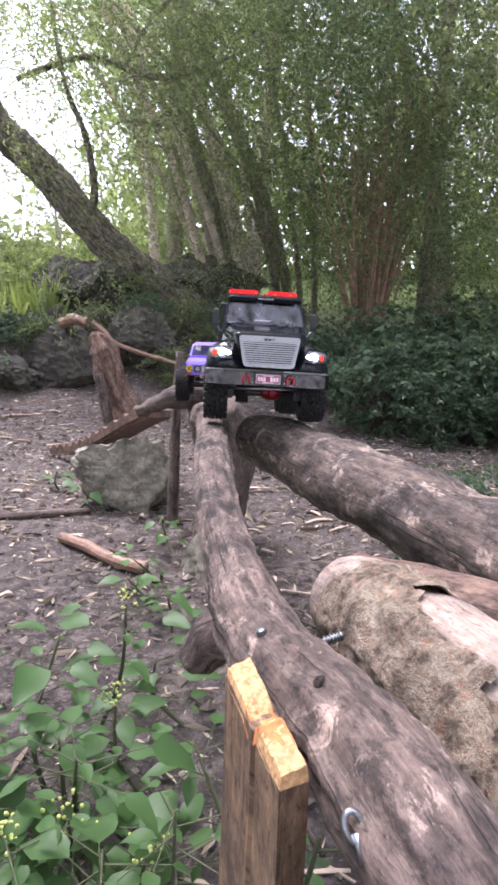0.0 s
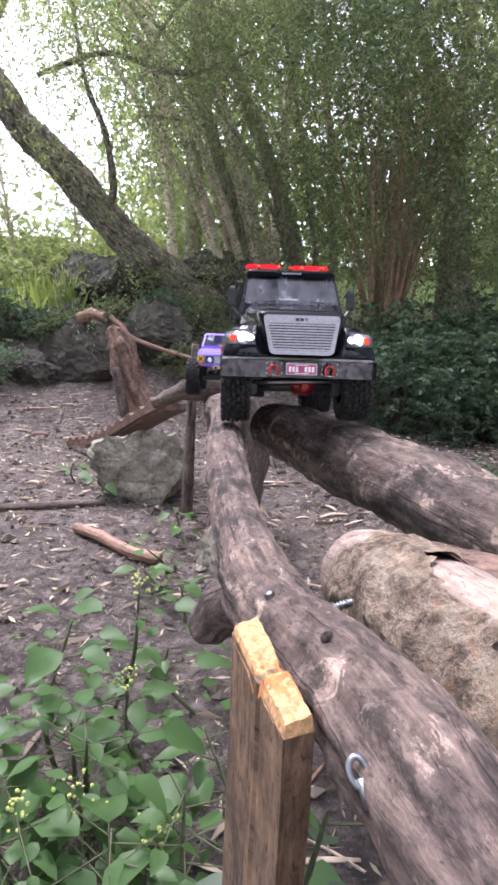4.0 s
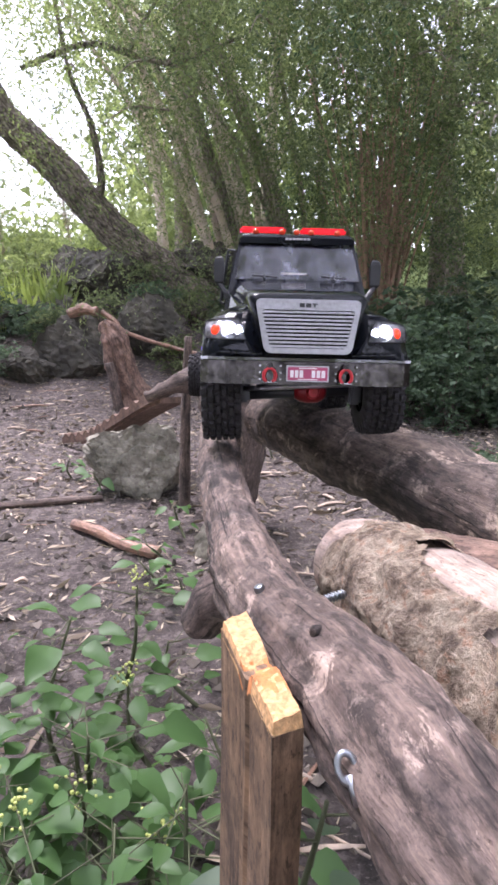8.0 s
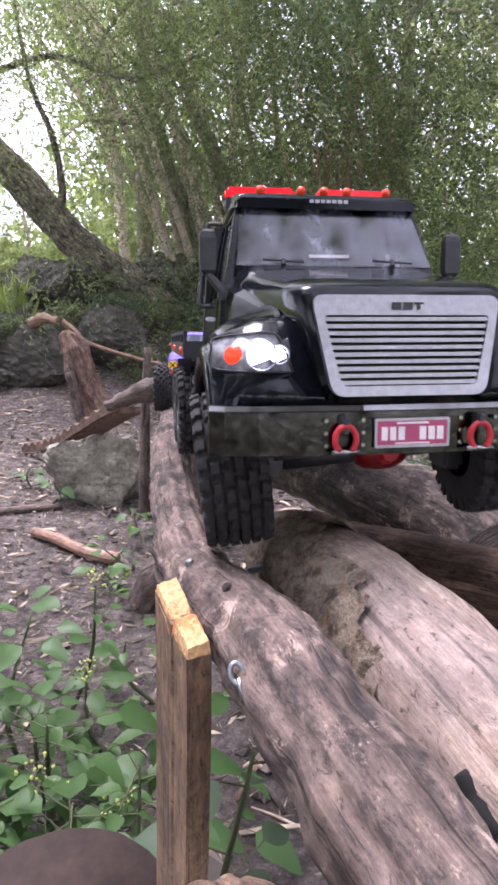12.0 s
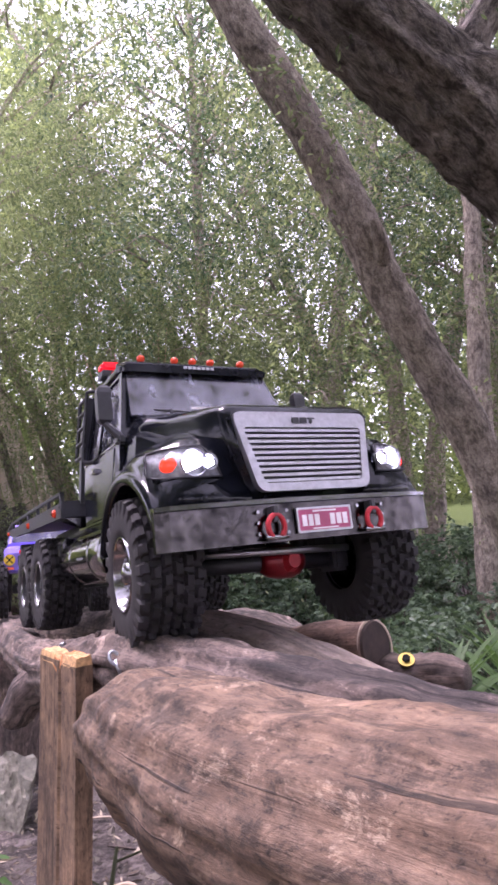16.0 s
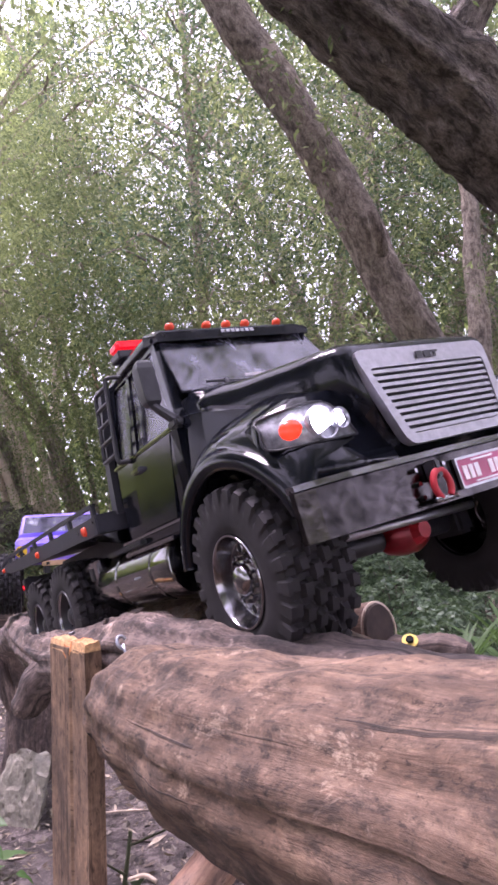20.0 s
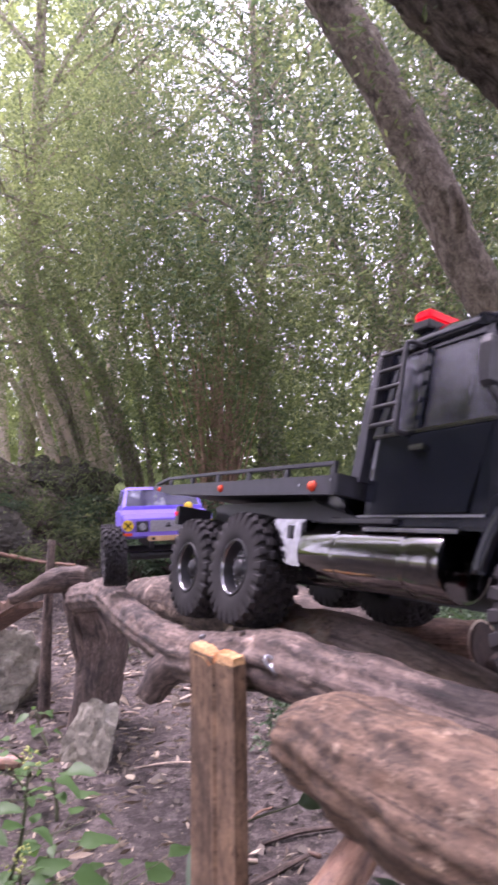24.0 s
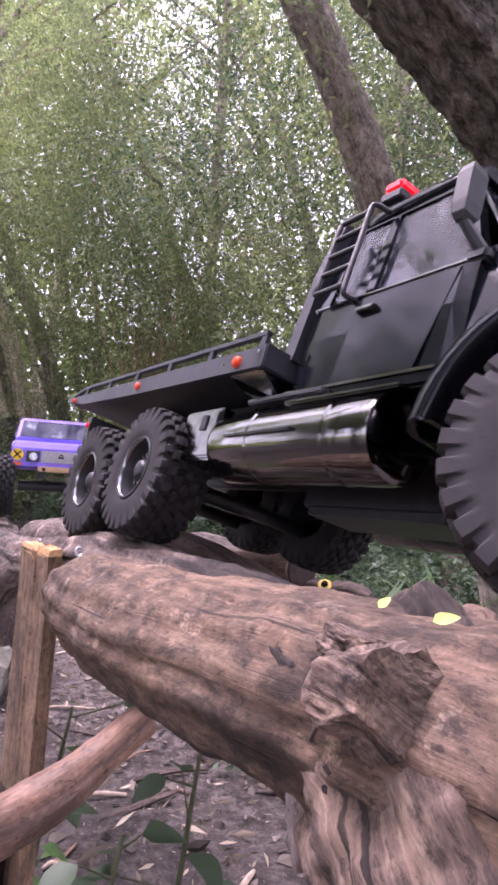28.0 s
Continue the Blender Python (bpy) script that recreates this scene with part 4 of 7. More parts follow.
def weed(x, y, top, seed, label, leaves=13, flowers=False, mats=WEED_LEAF, spread=1.0):
    r = random.Random(seed)
    ob = tagged(new("weed"), label, "plant", "broad-leaved weeds")
    base = Vector((x, y, ground_z(x, y) - 0.02))
    tip = Vector((x + r.uniform(-0.1, 0.1), y + r.uniform(-0.1, 0.1), top))
    mid = base.lerp(tip, 0.5) + Vector((r.uniform(-0.05, 0.05), r.uniform(-0.05, 0.05), 0))
    v, f, u = tube([(*base, 0.006), (*mid, 0.005), (*tip, 0.002)], seg=8, steps=8)
    put("stem", mesh_data("stem", v, f, M_WEEDSTEM, True, u), ob)
    for k in range(leaves):
        t = 0.25 + 0.75 * ((k + 0.5) / leaves) ** 0.8
        p = base.lerp(mid, t * 2) if t < 0.5 else mid.lerp(tip, t * 2 - 1)
        a = k * 2.4 + r.uniform(-0.4, 0.4)
        reach = r.uniform(0.015, 0.075) * spread
        q = p + Vector((math.cos(a) * reach, math.sin(a) * reach, r.uniform(0.0, 0.03)))
        v, f, u = tube([(*p, 0.0014), (*q, 0.0008)], seg=5, steps=2, cap=False)
        put("leaf_stalk", mesh_data("leaf_stalk", v, f, M_WEEDSTEM, True, u), ob)
        m = Matrix.Translation(q) @ Matrix.Rotation(a - math.pi / 2, 4, "Z") @ Matrix.Rotation(r.uniform(-0.5, 0.25), 4, "X") @ Matrix.Rotation(r.uniform(-0.4, 0.4), 4, "Y") @ Matrix.Diagonal((*([r.uniform(0.75, 1.25)] * 3), 1))
        put("leaf", r.choice(mats), ob, m=m)
    if flowers:
        bm = bmesh.new()
        for k in range(22):
            c = tip + Vector((r.gauss(0, 0.014), r.gauss(0, 0.014), r.uniform(-0.01, 0.04)))
            bmesh.ops.create_icosphere(bm, subdivisions=1, radius=r.uniform(0.002, 0.0042), matrix=Matrix.Translation(c))
        tagged(part("flower_head", bm, M_BUD, ob, "pale green-yellow buds", True), kind="stuff")
    return ob


M_WEEDSTEM = plain("weed_stem", (0.075, 0.085, 0.042), 0.8)
for i, (x, y, top, fl) in enumerate([(-0.34, 1.02, 0.42, False), (-0.22, 0.86, 0.38, False), (-0.42, 0.85, 0.34, True), (-0.15, 1.05, 0.26, True), (-0.3, 0.7, 0.32, True), (-0.08, 0.72, 0.28, True), (-0.48, 1.25, 0.32, False), (-0.28, 0.95, 0.3, False), (-0.36, 0.78, 0.28, True), (-0.16, 0.78, 0.3, True), (-0.24, 1.1, 0.26, False), (-0.52, 0.9, 0.3, False),
                                     (-0.33, 1.28, 0.44, True), (-0.2, 0.6, 0.34, False), (-0.55, 1.0, 0.36, True), (0.0, 0.6, 0.4, False), (-0.4, 0.6, 0.3, False), (-0.1, 1.3, 0.2, False), (-0.42, 1.5, 0.3, False), (-0.02, 0.85, 0.3, False)]):
    if i in (6, 18, 10):
        continue
    weed(x, y, top * 0.88, 40 + i, "green broad-leaved weed with pale flower buds" if fl else "green broad-leaved weed growing from the soil", 24 if y < 1.1 else 14, fl, spread=1.6)
VINE_LEAF = [blade_mesh("leaf", 0.06, 0.04, 0.012, M_LEAFD), blade_mesh("leaf", 0.045, 0.032, 0.008, M_LEAFD)]
for i, (x, y, top) in enumerate([(0.08, 0.22, 0.66), (0.12, 0.12, 0.6), (0.05, 0.3, 0.55), (0.14, 0.2, 0.5), (0.1, 0.02, 0.5), (0.07, 0.4, 0.62)]):
    weed(x, y, top, 70 + i, "dark green climbing weed under the logs", 14, False, VINE_LEAF)
for i, (x, y) in enumerate([(-0.3, 2.1), (-0.28, 1.95), (-0.2, 1.75), (-0.75, 3.4), (-0.95, 3.2), (-0.8, 2.85), (0.15, 3.6), (-0.25, 2.35)]):
    weed(x, y, 0.12, 90 + i, "small green seedling on bare soil", 7, False, WEED_LEAF, 0.8)


def strap_plant(x, y, z, seed, n=16, long=0.3):
    r = random.Random(seed)
    ob = tagged(new("strap_plant"), "bright green strap-leaved plant beside the logs", "plant", "strap-leaved plants")
    ob.matrix_basis = pose(x, y, z)
    me = blade_mesh("strap_leaf", long, long * 0.11, long * 0.4, M_BLADE, n=9)
    for k in range(n):
        m = Matrix.Rotation(r.uniform(0, 6.28), 4, "Z") @ Matrix.Rotation(r.uniform(0.5, 1.35), 4, "X") @ Matrix.Diagonal((*([r.uniform(0.7, 1.2)] * 3), 1))
        put("leaf", me, ob, m=m)
    v, f, u = tube([(0, 0, -z + ground_z(x, y), 0.02), (0, 0, 0.02, 0.012)], seg=8, steps=4)
    put("stalk", mesh_data("stalk", v, f, M_WEEDSTEM, True, u), ob)


for i, (x, y, z) in enumerate([(0.62, 0.62, 0.62), (0.5, 0.32, 0.6), (0.72, 0.45, 0.55), (0.56, 0.1, 0.6), (0.66, 0.85, 0.5), (0.85, 0.7, 0.6), (0.48, -0.05, 0.62)]):
    strap_plant(x, y, z - 0.03, i, 16, 0.19)
for c, turn, k in (((0.093, -0.249, 0.8755), 0.4, 0.0085), ((0.092, -0.222, 0.8735), 1.0, 0.0065)):
    facing = Vector((-0.4, -0.55, 0.75)).to_track_quat("Z", "Y").to_matrix().to_4x4()
    tagged(put("fallen_leaf", blade_mesh("fallen_leaf", k, k * 0.55, 0.001, M_YELLOW), m=Matrix.Translation(c) @ facing @ Matrix.Rotation(turn - 1.57, 4, "Z")), "yellow fallen leaf lying on the log", "leaf", "fallen leaves")


# ---- shrubs and trees ----
def fronds(c, per, rs, size, reach, droop=0.5):
    """Leaves in two ranks along drooping twigs that fan from each clump."""
    ranks = 14
    k = max(1, per // ranks)
    base = np.repeat(np.asarray(c, float), k, 0)
    base = base + rs.normal(size=base.shape) * reach * 0.35
    d = rs.normal(size=base.shape) * np.array([1, 1, 0.45]) + np.array([0, 0, -droop * 0.4])
    d /= np.linalg.norm(d, axis=1)[:, None]
    long = reach * rs.uniform(0.6, 1.5, (len(base), 1))
    s = np.tile(np.linspace(0.08, 1, ranks), len(base))[:, None]
    b, dd, ll = (np.repeat(q, ranks, 0) for q in (base, d, long))
    fall = np.array([0, 0, -1.0])
    p = b + dd * ll * s + fall * droop * ll * s**2 + rs.normal(size=b.shape) * reach * 0.04
    along = dd + 2 * droop * s * fall
    side = np.cross(along, np.array([0.1, 0.2, 1.0]))
    side /= np.linalg.norm(side, axis=1)[:, None] + 1e-9
    sign = np.tile(np.where(np.arange(ranks) % 2, 1.0, -1.0), len(base))[:, None]
    out = along * 0.75 + side * sign + rs.normal(size=p.shape) * 0.4 + fall * 0.2
    return p, out, rs.uniform(0.6, 1.3, len(p)) * size


def cloud(n_clumps, per, centre, radius, spread, size, rs, droop=0.3):
    """Leaf centres, directions and sizes in clumps."""
    c = rs.normal(size=(n_clumps, 3))
    c /= np.linalg.norm(c, axis=1)[:, None]
    c = np.array(centre) + c * np.array(radius) * rs.uniform(0.25, 1.0, (n_clumps, 1)) ** 0.6
    return *fronds(c, per, rs, size, spread * 1.5, max(0.15, droop)), c


def shrub_meshes(seed, mat, size=0.075, per=55):
    rs = np.random.RandomState(seed)
    p, d, s, c = cloud(70, per, (0, 0, 0.5), (0.62, 0.55, 0.48), 0.1, size, rs, -0.2)
    keep = p[:, 2] > 0.0
    crown = leaves_mesh("foliage", p[keep], d[keep], s[keep], mat, 0.45)
    v, f, u = tubes([[(0.03 * rs.normal(), 0.03 * rs.normal(), -0.1, 0.012), (*(q * 0.5 + np.array([0, 0, 0.05])), 0.008), (*q, 0.003)] for q in c[:26]], seg=5, steps=4)
    return crown, mesh_data("stemwork", v, f, M_DRIFT, True, u)


SHRUB = [shrub_meshes(1, M_LEAFD, 0.058, 70), shrub_meshes(2, M_LEAFD, 0.066, 56), shrub_meshes(3, M_LEAF, 0.052, 56), shrub_meshes(4, M_LEAFB, 0.062, 56)]


def shrub(kind, x, y, scale, turn, label, sink=0.0):
    ob = tagged(new("shrub"), label, "shrub", "undergrowth shrubs")
    ob.matrix_basis = Matrix.Translation((x, y, ground_z(x, y) - sink)) @ Matrix.Rotation(turn, 4, "Z") @ Matrix.Diagonal((scale, scale, scale, 1))
    put("foliage", SHRUB[kind][0], ob)
    put("stemwork", SHRUB[kind][1], ob)


r = random.Random(8)
for x, y, s in [(1.15, 4.9, 0.85), (1.75, 4.75, 0.9), (2.4, 4.9, 0.95), (0.75, 5.6, 0.75), (1.4, 5.6, 1.0), (2.1, 5.6, 1.1), (3.0, 5.3, 1.0), (2.9, 4.4, 0.9), (2.6, 3.9, 0.8), (3.4, 4.0, 1.0), (2.2, 3.3, 0.7), (2.9, 3.0, 0.8), (2.0, 2.55, 0.6), (2.6, 2.2, 0.7), (1.7, 3.0, 0.5), (1.5, 4.5, 0.6), (2.05, 4.45, 0.65)]:
    shrub(r.choice((0, 0, 1)), x, y, s, r.uniform(0, 6), "dense dark green shrub at the clearing's edge", 0.08)
for x, y, s, k in [(-0.2, 6.1, 0.55, 2), (0.3, 6.6, 0.8, 2), (-2.7, 6.4, 0.7, 1), (-2.3, 5.3, 0.5, 1), (-3.0, 5.7, 0.8, 1), (-1.9, 6.2, 0.45, 2), (-0.6, 5.7, 0.45, 2), (-2.6, 7.6, 0.9, 3), (-3.4, 8.0, 1.0, 3), (-2.2, 8.6, 0.9, 3), (-3.9, 7.2, 1.0, 3), (-3.0, 9.5, 1.1, 3), (-4.2, 9.5, 1.2, 3), (0.9, 1.4, 0.4, 1), (1.15, 1.0, 0.45, 1), (1.3, 1.7, 0.5, 1), (0.75, 2.0, 0.35, 1), (1.0, 2.6, 0.4, 0), (1.55, 2.2, 0.5, 0), (1.6, 1.2, 0.5, 2), (1.9, 0.6, 0.6, 2), (1.4, 0.4, 0.45, 1), (-1.0, 6.5, 0.5, 1), (-0.55, 6.6, 0.5, 2), (-1.5, 6.5, 0.4, 2), (-2.1, 6.3, 0.45, 1), (-0.1, 6.7, 0.6, 1), (-1.2, 7.0, 0.4, 2), (-2.9, 6.9, 0.6, 2), (-2.4, 7.2, 0.5, 3), (0.35, 5.7, 0.5, 0), (0.6, 6.2, 0.6, 1)]:
    shrub(k, x, y, s, r.uniform(0, 6), ("dark green shrub in the undergrowth", "dark leafy shrub in the undergrowth", "mid-green shrub in the undergrowth", "bright yellow-green sunlit shrub beyond the clearing")[k], 0.05)


def tree_meshes(seed, mat, height=7.0, trunk_r=0.085, leaf=0.05, clumps=125, per=126, bark_mat=None, low=0.25, wide=1.7):
    rs = np.random.RandomState(seed)
    lean = rs.normal(size=2) * 1.5
    top = np.array([lean[0], lean[1], height])
    trunk = [(0, 0, -0.3, trunk_r * 1.3), (lean[0] * 0.1, lean[1] * 0.1, height * 0.2, trunk_r), (lean[0] * 0.45, lean[1] * 0.45, height * 0.55, trunk_r * 0.7), (*(top * 0.95), trunk_r * 0.25)]
    p, d, s, c = cloud(clumps, per, (lean[0] * 0.5, lean[1] * 0.5, height * (low + 1) / 2), (wide, wide, height * (1 - low) / 2), 0.24, leaf, rs, 0.5)
    limbs = []
    for q in c[rs.permutation(len(c))[:34]]:
        h = max(0.12, min(0.9, (q[2] - 0.9) / height))
        a = np.array([lean[0] * h, lean[1] * h, height * h])
        mid = a * 0.45 + q * 0.55 + np.array([0, 0, 0.15])
        limbs.append([(*a, trunk_r * 0.3), (*mid, trunk_r * 0.16), (*q, trunk_r * 0.05)])
    v, f, u = tube(trunk, seg=14, steps=8, rough=0.02, rough_scale=3, seed=seed)
    tm = mesh_data("trunk", v, f, bark_mat or M_TRUNK, True, u)
    v, f, u = tubes(limbs, seg=6, steps=5)
    return leaves_mesh("crown", p, d, s, mat, 0.36), tm, mesh_data("branchwork", v, f, bark_mat or M_TRUNK, True, u)


TREES = [tree_meshes(1, M_LEAF), tree_meshes(2, M_LEAF, 8.0, 0.07, 0.046, 120, 126, None, 0.2, 1.5), tree_meshes(3, M_LEAFD, 7.0, 0.08, 0.052, 115, 126), tree_meshes(4, M_LEAFB, 6.5, 0.06, 0.05, 170, 126, M_PALETRUNK, 0.25, 1.6), tree_meshes(5, M_LEAF, 7.0, 0.12, 0.11, 150, 56)]


def tree(kind, x, y, scale, turn, label):
    ob = tagged(new("tree"), label, "tree", "trees round the clearing")
    ob.matrix_basis = Matrix.Translation((x, y, ground_z(x, y) - 0.1)) @ Matrix.Rotation(turn, 4, "Z") @ Matrix.Diagonal((scale, scale, scale, 1))
    for nm, me in zip(("crown", "trunk", "branchwork"), TREES[kind]):
        put(nm, me, ob)


TREE_SPOTS = [(-3.0, -1.0, 0.8, 2), (-2.9, 1.0, 0.8, 2), (-3.6, 2.6, 0.8, 2), (-1.2, -3.0, 0.8, 2), (0.8, -3.2, 0.8, 2), (-1.4, 10.8, 1.1, 3), (-3.7, 9.8, 0.42, 3), (-3.0, 11.0, 0.4, 3), (-1.0, 9.6, 1.1, 0), (0.2, 10.2, 1.2, 3), (2.4, 8.2, 1.1, 1), (3.2, 9.6, 1.3, 2), (3.7, 7.2, 1.25, 0), (3.9, 5.6, 1.1, 1), (4.7, 6.4, 1.25, 2), (4.4, 4.4, 1.0, 0), (5.4, 5.2, 1.25, 2), (5.2, 3.7, 1.2, 0), (5.0, 2.2, 1.1, 2), (4.4, 1.2, 0.95, 0), (6.0, 2.8, 1.3, 1), (5.6, 0.6, 1.1, 2), (6.2, -1.2, 1.1, 0), (4.6, -3.0, 1.0, 1), (2.0, -5.0, 1.0, 2), (-1.5, -5.2, 1.0, 0), (-4.5, -3.6, 1.0, 1), (-5.0, -0.8, 1.0, 2), (-4.8, 1.2, 1.0, 0), (-5.2, 3.2, 1.0, 2), (-6.2, 5.0, 1.0, 0), (-6.2, 7.6, 0.9, 1), (6.2, 6.8, 1.4, 1), (4.9, 8.4, 1.4, 0), (7.0, 4.6, 1.5, 0), (-3.4, -2.2, 0.9, 2), (-2.2, -3.6, 1.0, 1), (0.4, -4.4, 0.9, 1), (3.2, -3.6, 0.9, 0)]
# trees beside and behind the camera are unseen; added to cut fill and darken reflections
for k, q in enumerate(TREE_SPOTS):
    if q[1] < 0 or (q[0] < -2.5 and q[1] < 6):
        TREE_SPOTS[k] = (*q[:3], 4)
    elif q[1] > 5 and q[2] > 0.6:
        TREE_SPOTS[k] = (q[0], q[1], q[2] * 1.25, q[3])
LABELS = ("grey-barked tree with fine mid-green feathery foliage", "slender tall tree with fine green foliage", "tree with dense dark green foliage", "pale-stemmed tree with sunlit yellow-green foliage", "broad green tree out of view, added to darken fill and reflections")
for x, y, s, k in TREE_SPOTS:
    tree(k, x, y, s, r.uniform(0, 6.28), LABELS[k])


def special_tree(name, trunk, limbs, mat, label, clumps, leaf_mat, per=70, spread=0.22, leaf=0.07, seed=1, seg=24, rough=0.02, ridge=0.0, droop=0.6):
    ob = tagged(new(name), label, "tree")
    v, f, u = tube(trunk, seg=seg, steps=14, rough=rough, rough_scale=5, ridge=ridge, seed=seed)
    put("trunk", mesh_data("trunk", v, f, mat, True, u), ob)
    for l in limbs:
        v, f, u = tube(l, seg=10, steps=8, rough=rough * 0.3, rough_scale=8, seed=seed)
        put("limb", mesh_data("limb", v, f, mat, True, u), ob)
    if clumps:
        rs = np.random.RandomState(seed)
        c = np.array(clumps)
        p, d, s = fronds(c, int(per * 2.2), rs, leaf * 0.68, spread * 1.7, droop)
        put("crown", leaves_mesh("crown", p, d, s, leaf_mat, 0.34), ob)
    return ob


# the dark tree that leans to the left over the rocks
LEAN = [(0.0, 7.1, 0.35, 0.34), (-0.3, 7.25, 0.62, 0.27), (-0.652, 7.3, 0.898, 0.235), (-1.048, 7.3, 1.23, 0.21), (-1.437, 7.3, 1.525, 0.195), (-1.754, 7.3, 1.847, 0.185), (-2.126, 7.3, 2.278, 0.18), (-2.551, 7.3, 2.666, 0.17), (-2.898, 7.3, 3.158, 0.155), (-3.7, 7.5, 4.3, 0.14), (-4.4, 7.7, 5.8, 0.09)]
rs0 = np.random.RandomState(3)
LEANER = special_tree("leaning_tree", LEAN, [[(-1.74, 7.3, 1.9, 0.06), (-1.64, 7.28, 2.1, 0.045), (-1.7, 7.25, 2.65, 0.035), (-1.9, 7.2, 3.2, 0.026), (-2.05, 7.2, 4.2, 0.02)], [(-2.5, 7.5, 3.3, 0.03), (-1.7, 7.4, 3.5, 0.034), (-0.9, 7.3, 3.3, 0.03), (-0.1, 7.2, 3.5, 0.018)], [(-0.7, 7.3, 3.25, 0.02), (-0.3, 7.2, 2.7, 0.015), (0.1, 7.2, 2.3, 0.01)], [(-1.3, 7.35, 3.4, 0.02), (-0.9, 7.2, 3.9, 0.018), (-0.2, 7.1, 4.3, 0.012)], [(-3.2, 7.7, 3.6, 0.06), (-2.4, 7.5, 4.6, 0.04), (-1.2, 7.2, 5.0, 0.02)], [(-0.75, 8.2, 3.3, 0.07), (-0.55, 8.2, 2.7, 0.08), (-0.3, 8.1, 1.9, 0.09), (-0.1, 8.0, 1.0, 0.1)]],
             M_TRUNKD, "dark ridged tree leaning low over the rocks", [(-1.6 + rs0.normal() * 1.3, 7.0 + rs0.normal() * 0.6, 4.1 + rs0.normal() * 0.75) for _ in range(120)], M_LEAFB, 80, 0.25, 0.075, 5, 28, 0.03)
# big trees that stand beside the course
special_tree("leaning_tree", [(2.35, 2.0, -0.2, 0.14), (2.17, 1.97, 0.55, 0.11), (1.89, 1.95, 1.216, 0.098), (1.745, 1.95, 1.496, 0.094), (1.578, 1.95, 1.776, 0.09), (1.43, 1.95, 2.055, 0.094), (1.297, 1.95, 2.363, 0.094), (1.138, 1.95, 2.668, 0.09), (0.951, 1.95, 2.969, 0.086), (0.79, 1.95, 3.241, 0.084), (0.45, 1.95, 4.2, 0.075), (0.3, 2.0, 5.5, 0.05)],
             [[(1.44, 1.93, 2.03, 0.04), (1.38, 1.84, 2.12, 0.033), (1.34, 1.81, 2.22, 0.022)], [(0.7, 1.93, 3.5, 0.06), (1.2, 2.2, 4.0, 0.04), (1.9, 2.4, 4.3, 0.02)]], M_TRUNK, "grey-brown tree trunk leaning over the course", [(1.3 + rs0.normal() * 0.9, 2.4 + rs0.normal() * 0.5, 3.6 + rs0.normal() * 0.7) for _ in range(26)], M_LEAF, 60, 0.2, 0.055, 7, 40, 0.012)
BIG = special_tree("leaning_tree", [(2.95, 1.3, -0.2, 0.24), (2.75, 1.27, 0.55, 0.2), (2.4, 1.25, 1.25, 0.175), (1.95, 1.25, 1.82, 0.165), (1.486, 1.25, 2.22, 0.158), (1.215, 1.25, 2.416, 0.155), (0.946, 1.25, 2.61, 0.15), (0.55, 1.27, 2.95, 0.14), (0.1, 1.3, 3.4, 0.12), (-0.4, 1.4, 4.1, 0.09)],
             [[(1.3, 1.2, 2.4, 0.07), (1.5, 1.1, 2.8, 0.055), (1.7, 1.0, 3.3, 0.045)]], M_TRUNKD, "big dark deeply ridged trunk leaning overhead", [(1.5 + rs0.normal() * 0.6, 1.7 + rs0.normal() * 0.4, 3.1 + rs0.normal() * 0.5) for _ in range(14)], M_LEAF, 60, 0.18, 0.05, 9, 48, 0.03, 0.03)
# canopy added above the view to shade the logs and dim the truck's reflections
rs1 = np.random.RandomState(41)
over = np.stack([rs1.uniform(-1.8, 2.6, 170), rs1.uniform(-2.0, 3.6, 170), rs1.uniform(4.4, 6.2, 170)], 1)
pc, dc, sc = fronds(over, 112, rs1, 0.085, 0.5, 0.5)
put("shade_crown", leaves_mesh("shade_crown", pc, dc, sc, M_LEAF, 0.4), BIG, "unseen leafy branches added overhead to shade the course")
SLIM = special_tree("tree", [(2.7, 3.0, -0.2, 0.1), (2.78, 3.0, 1.2, 0.08), (2.86, 3.0, 2.4, 0.07), (2.97, 3.0, 4.0, 0.05)], [], M_TRUNK, "slim upright tree beyond the course", [(2.4 + rs0.normal() * 0.7, 2.8 + rs0.normal() * 0.6, 3.0 + rs0.normal() * 0.9) for _ in range(30)], M_LEAF, 60, 0.2, 0.06, 11, 16)


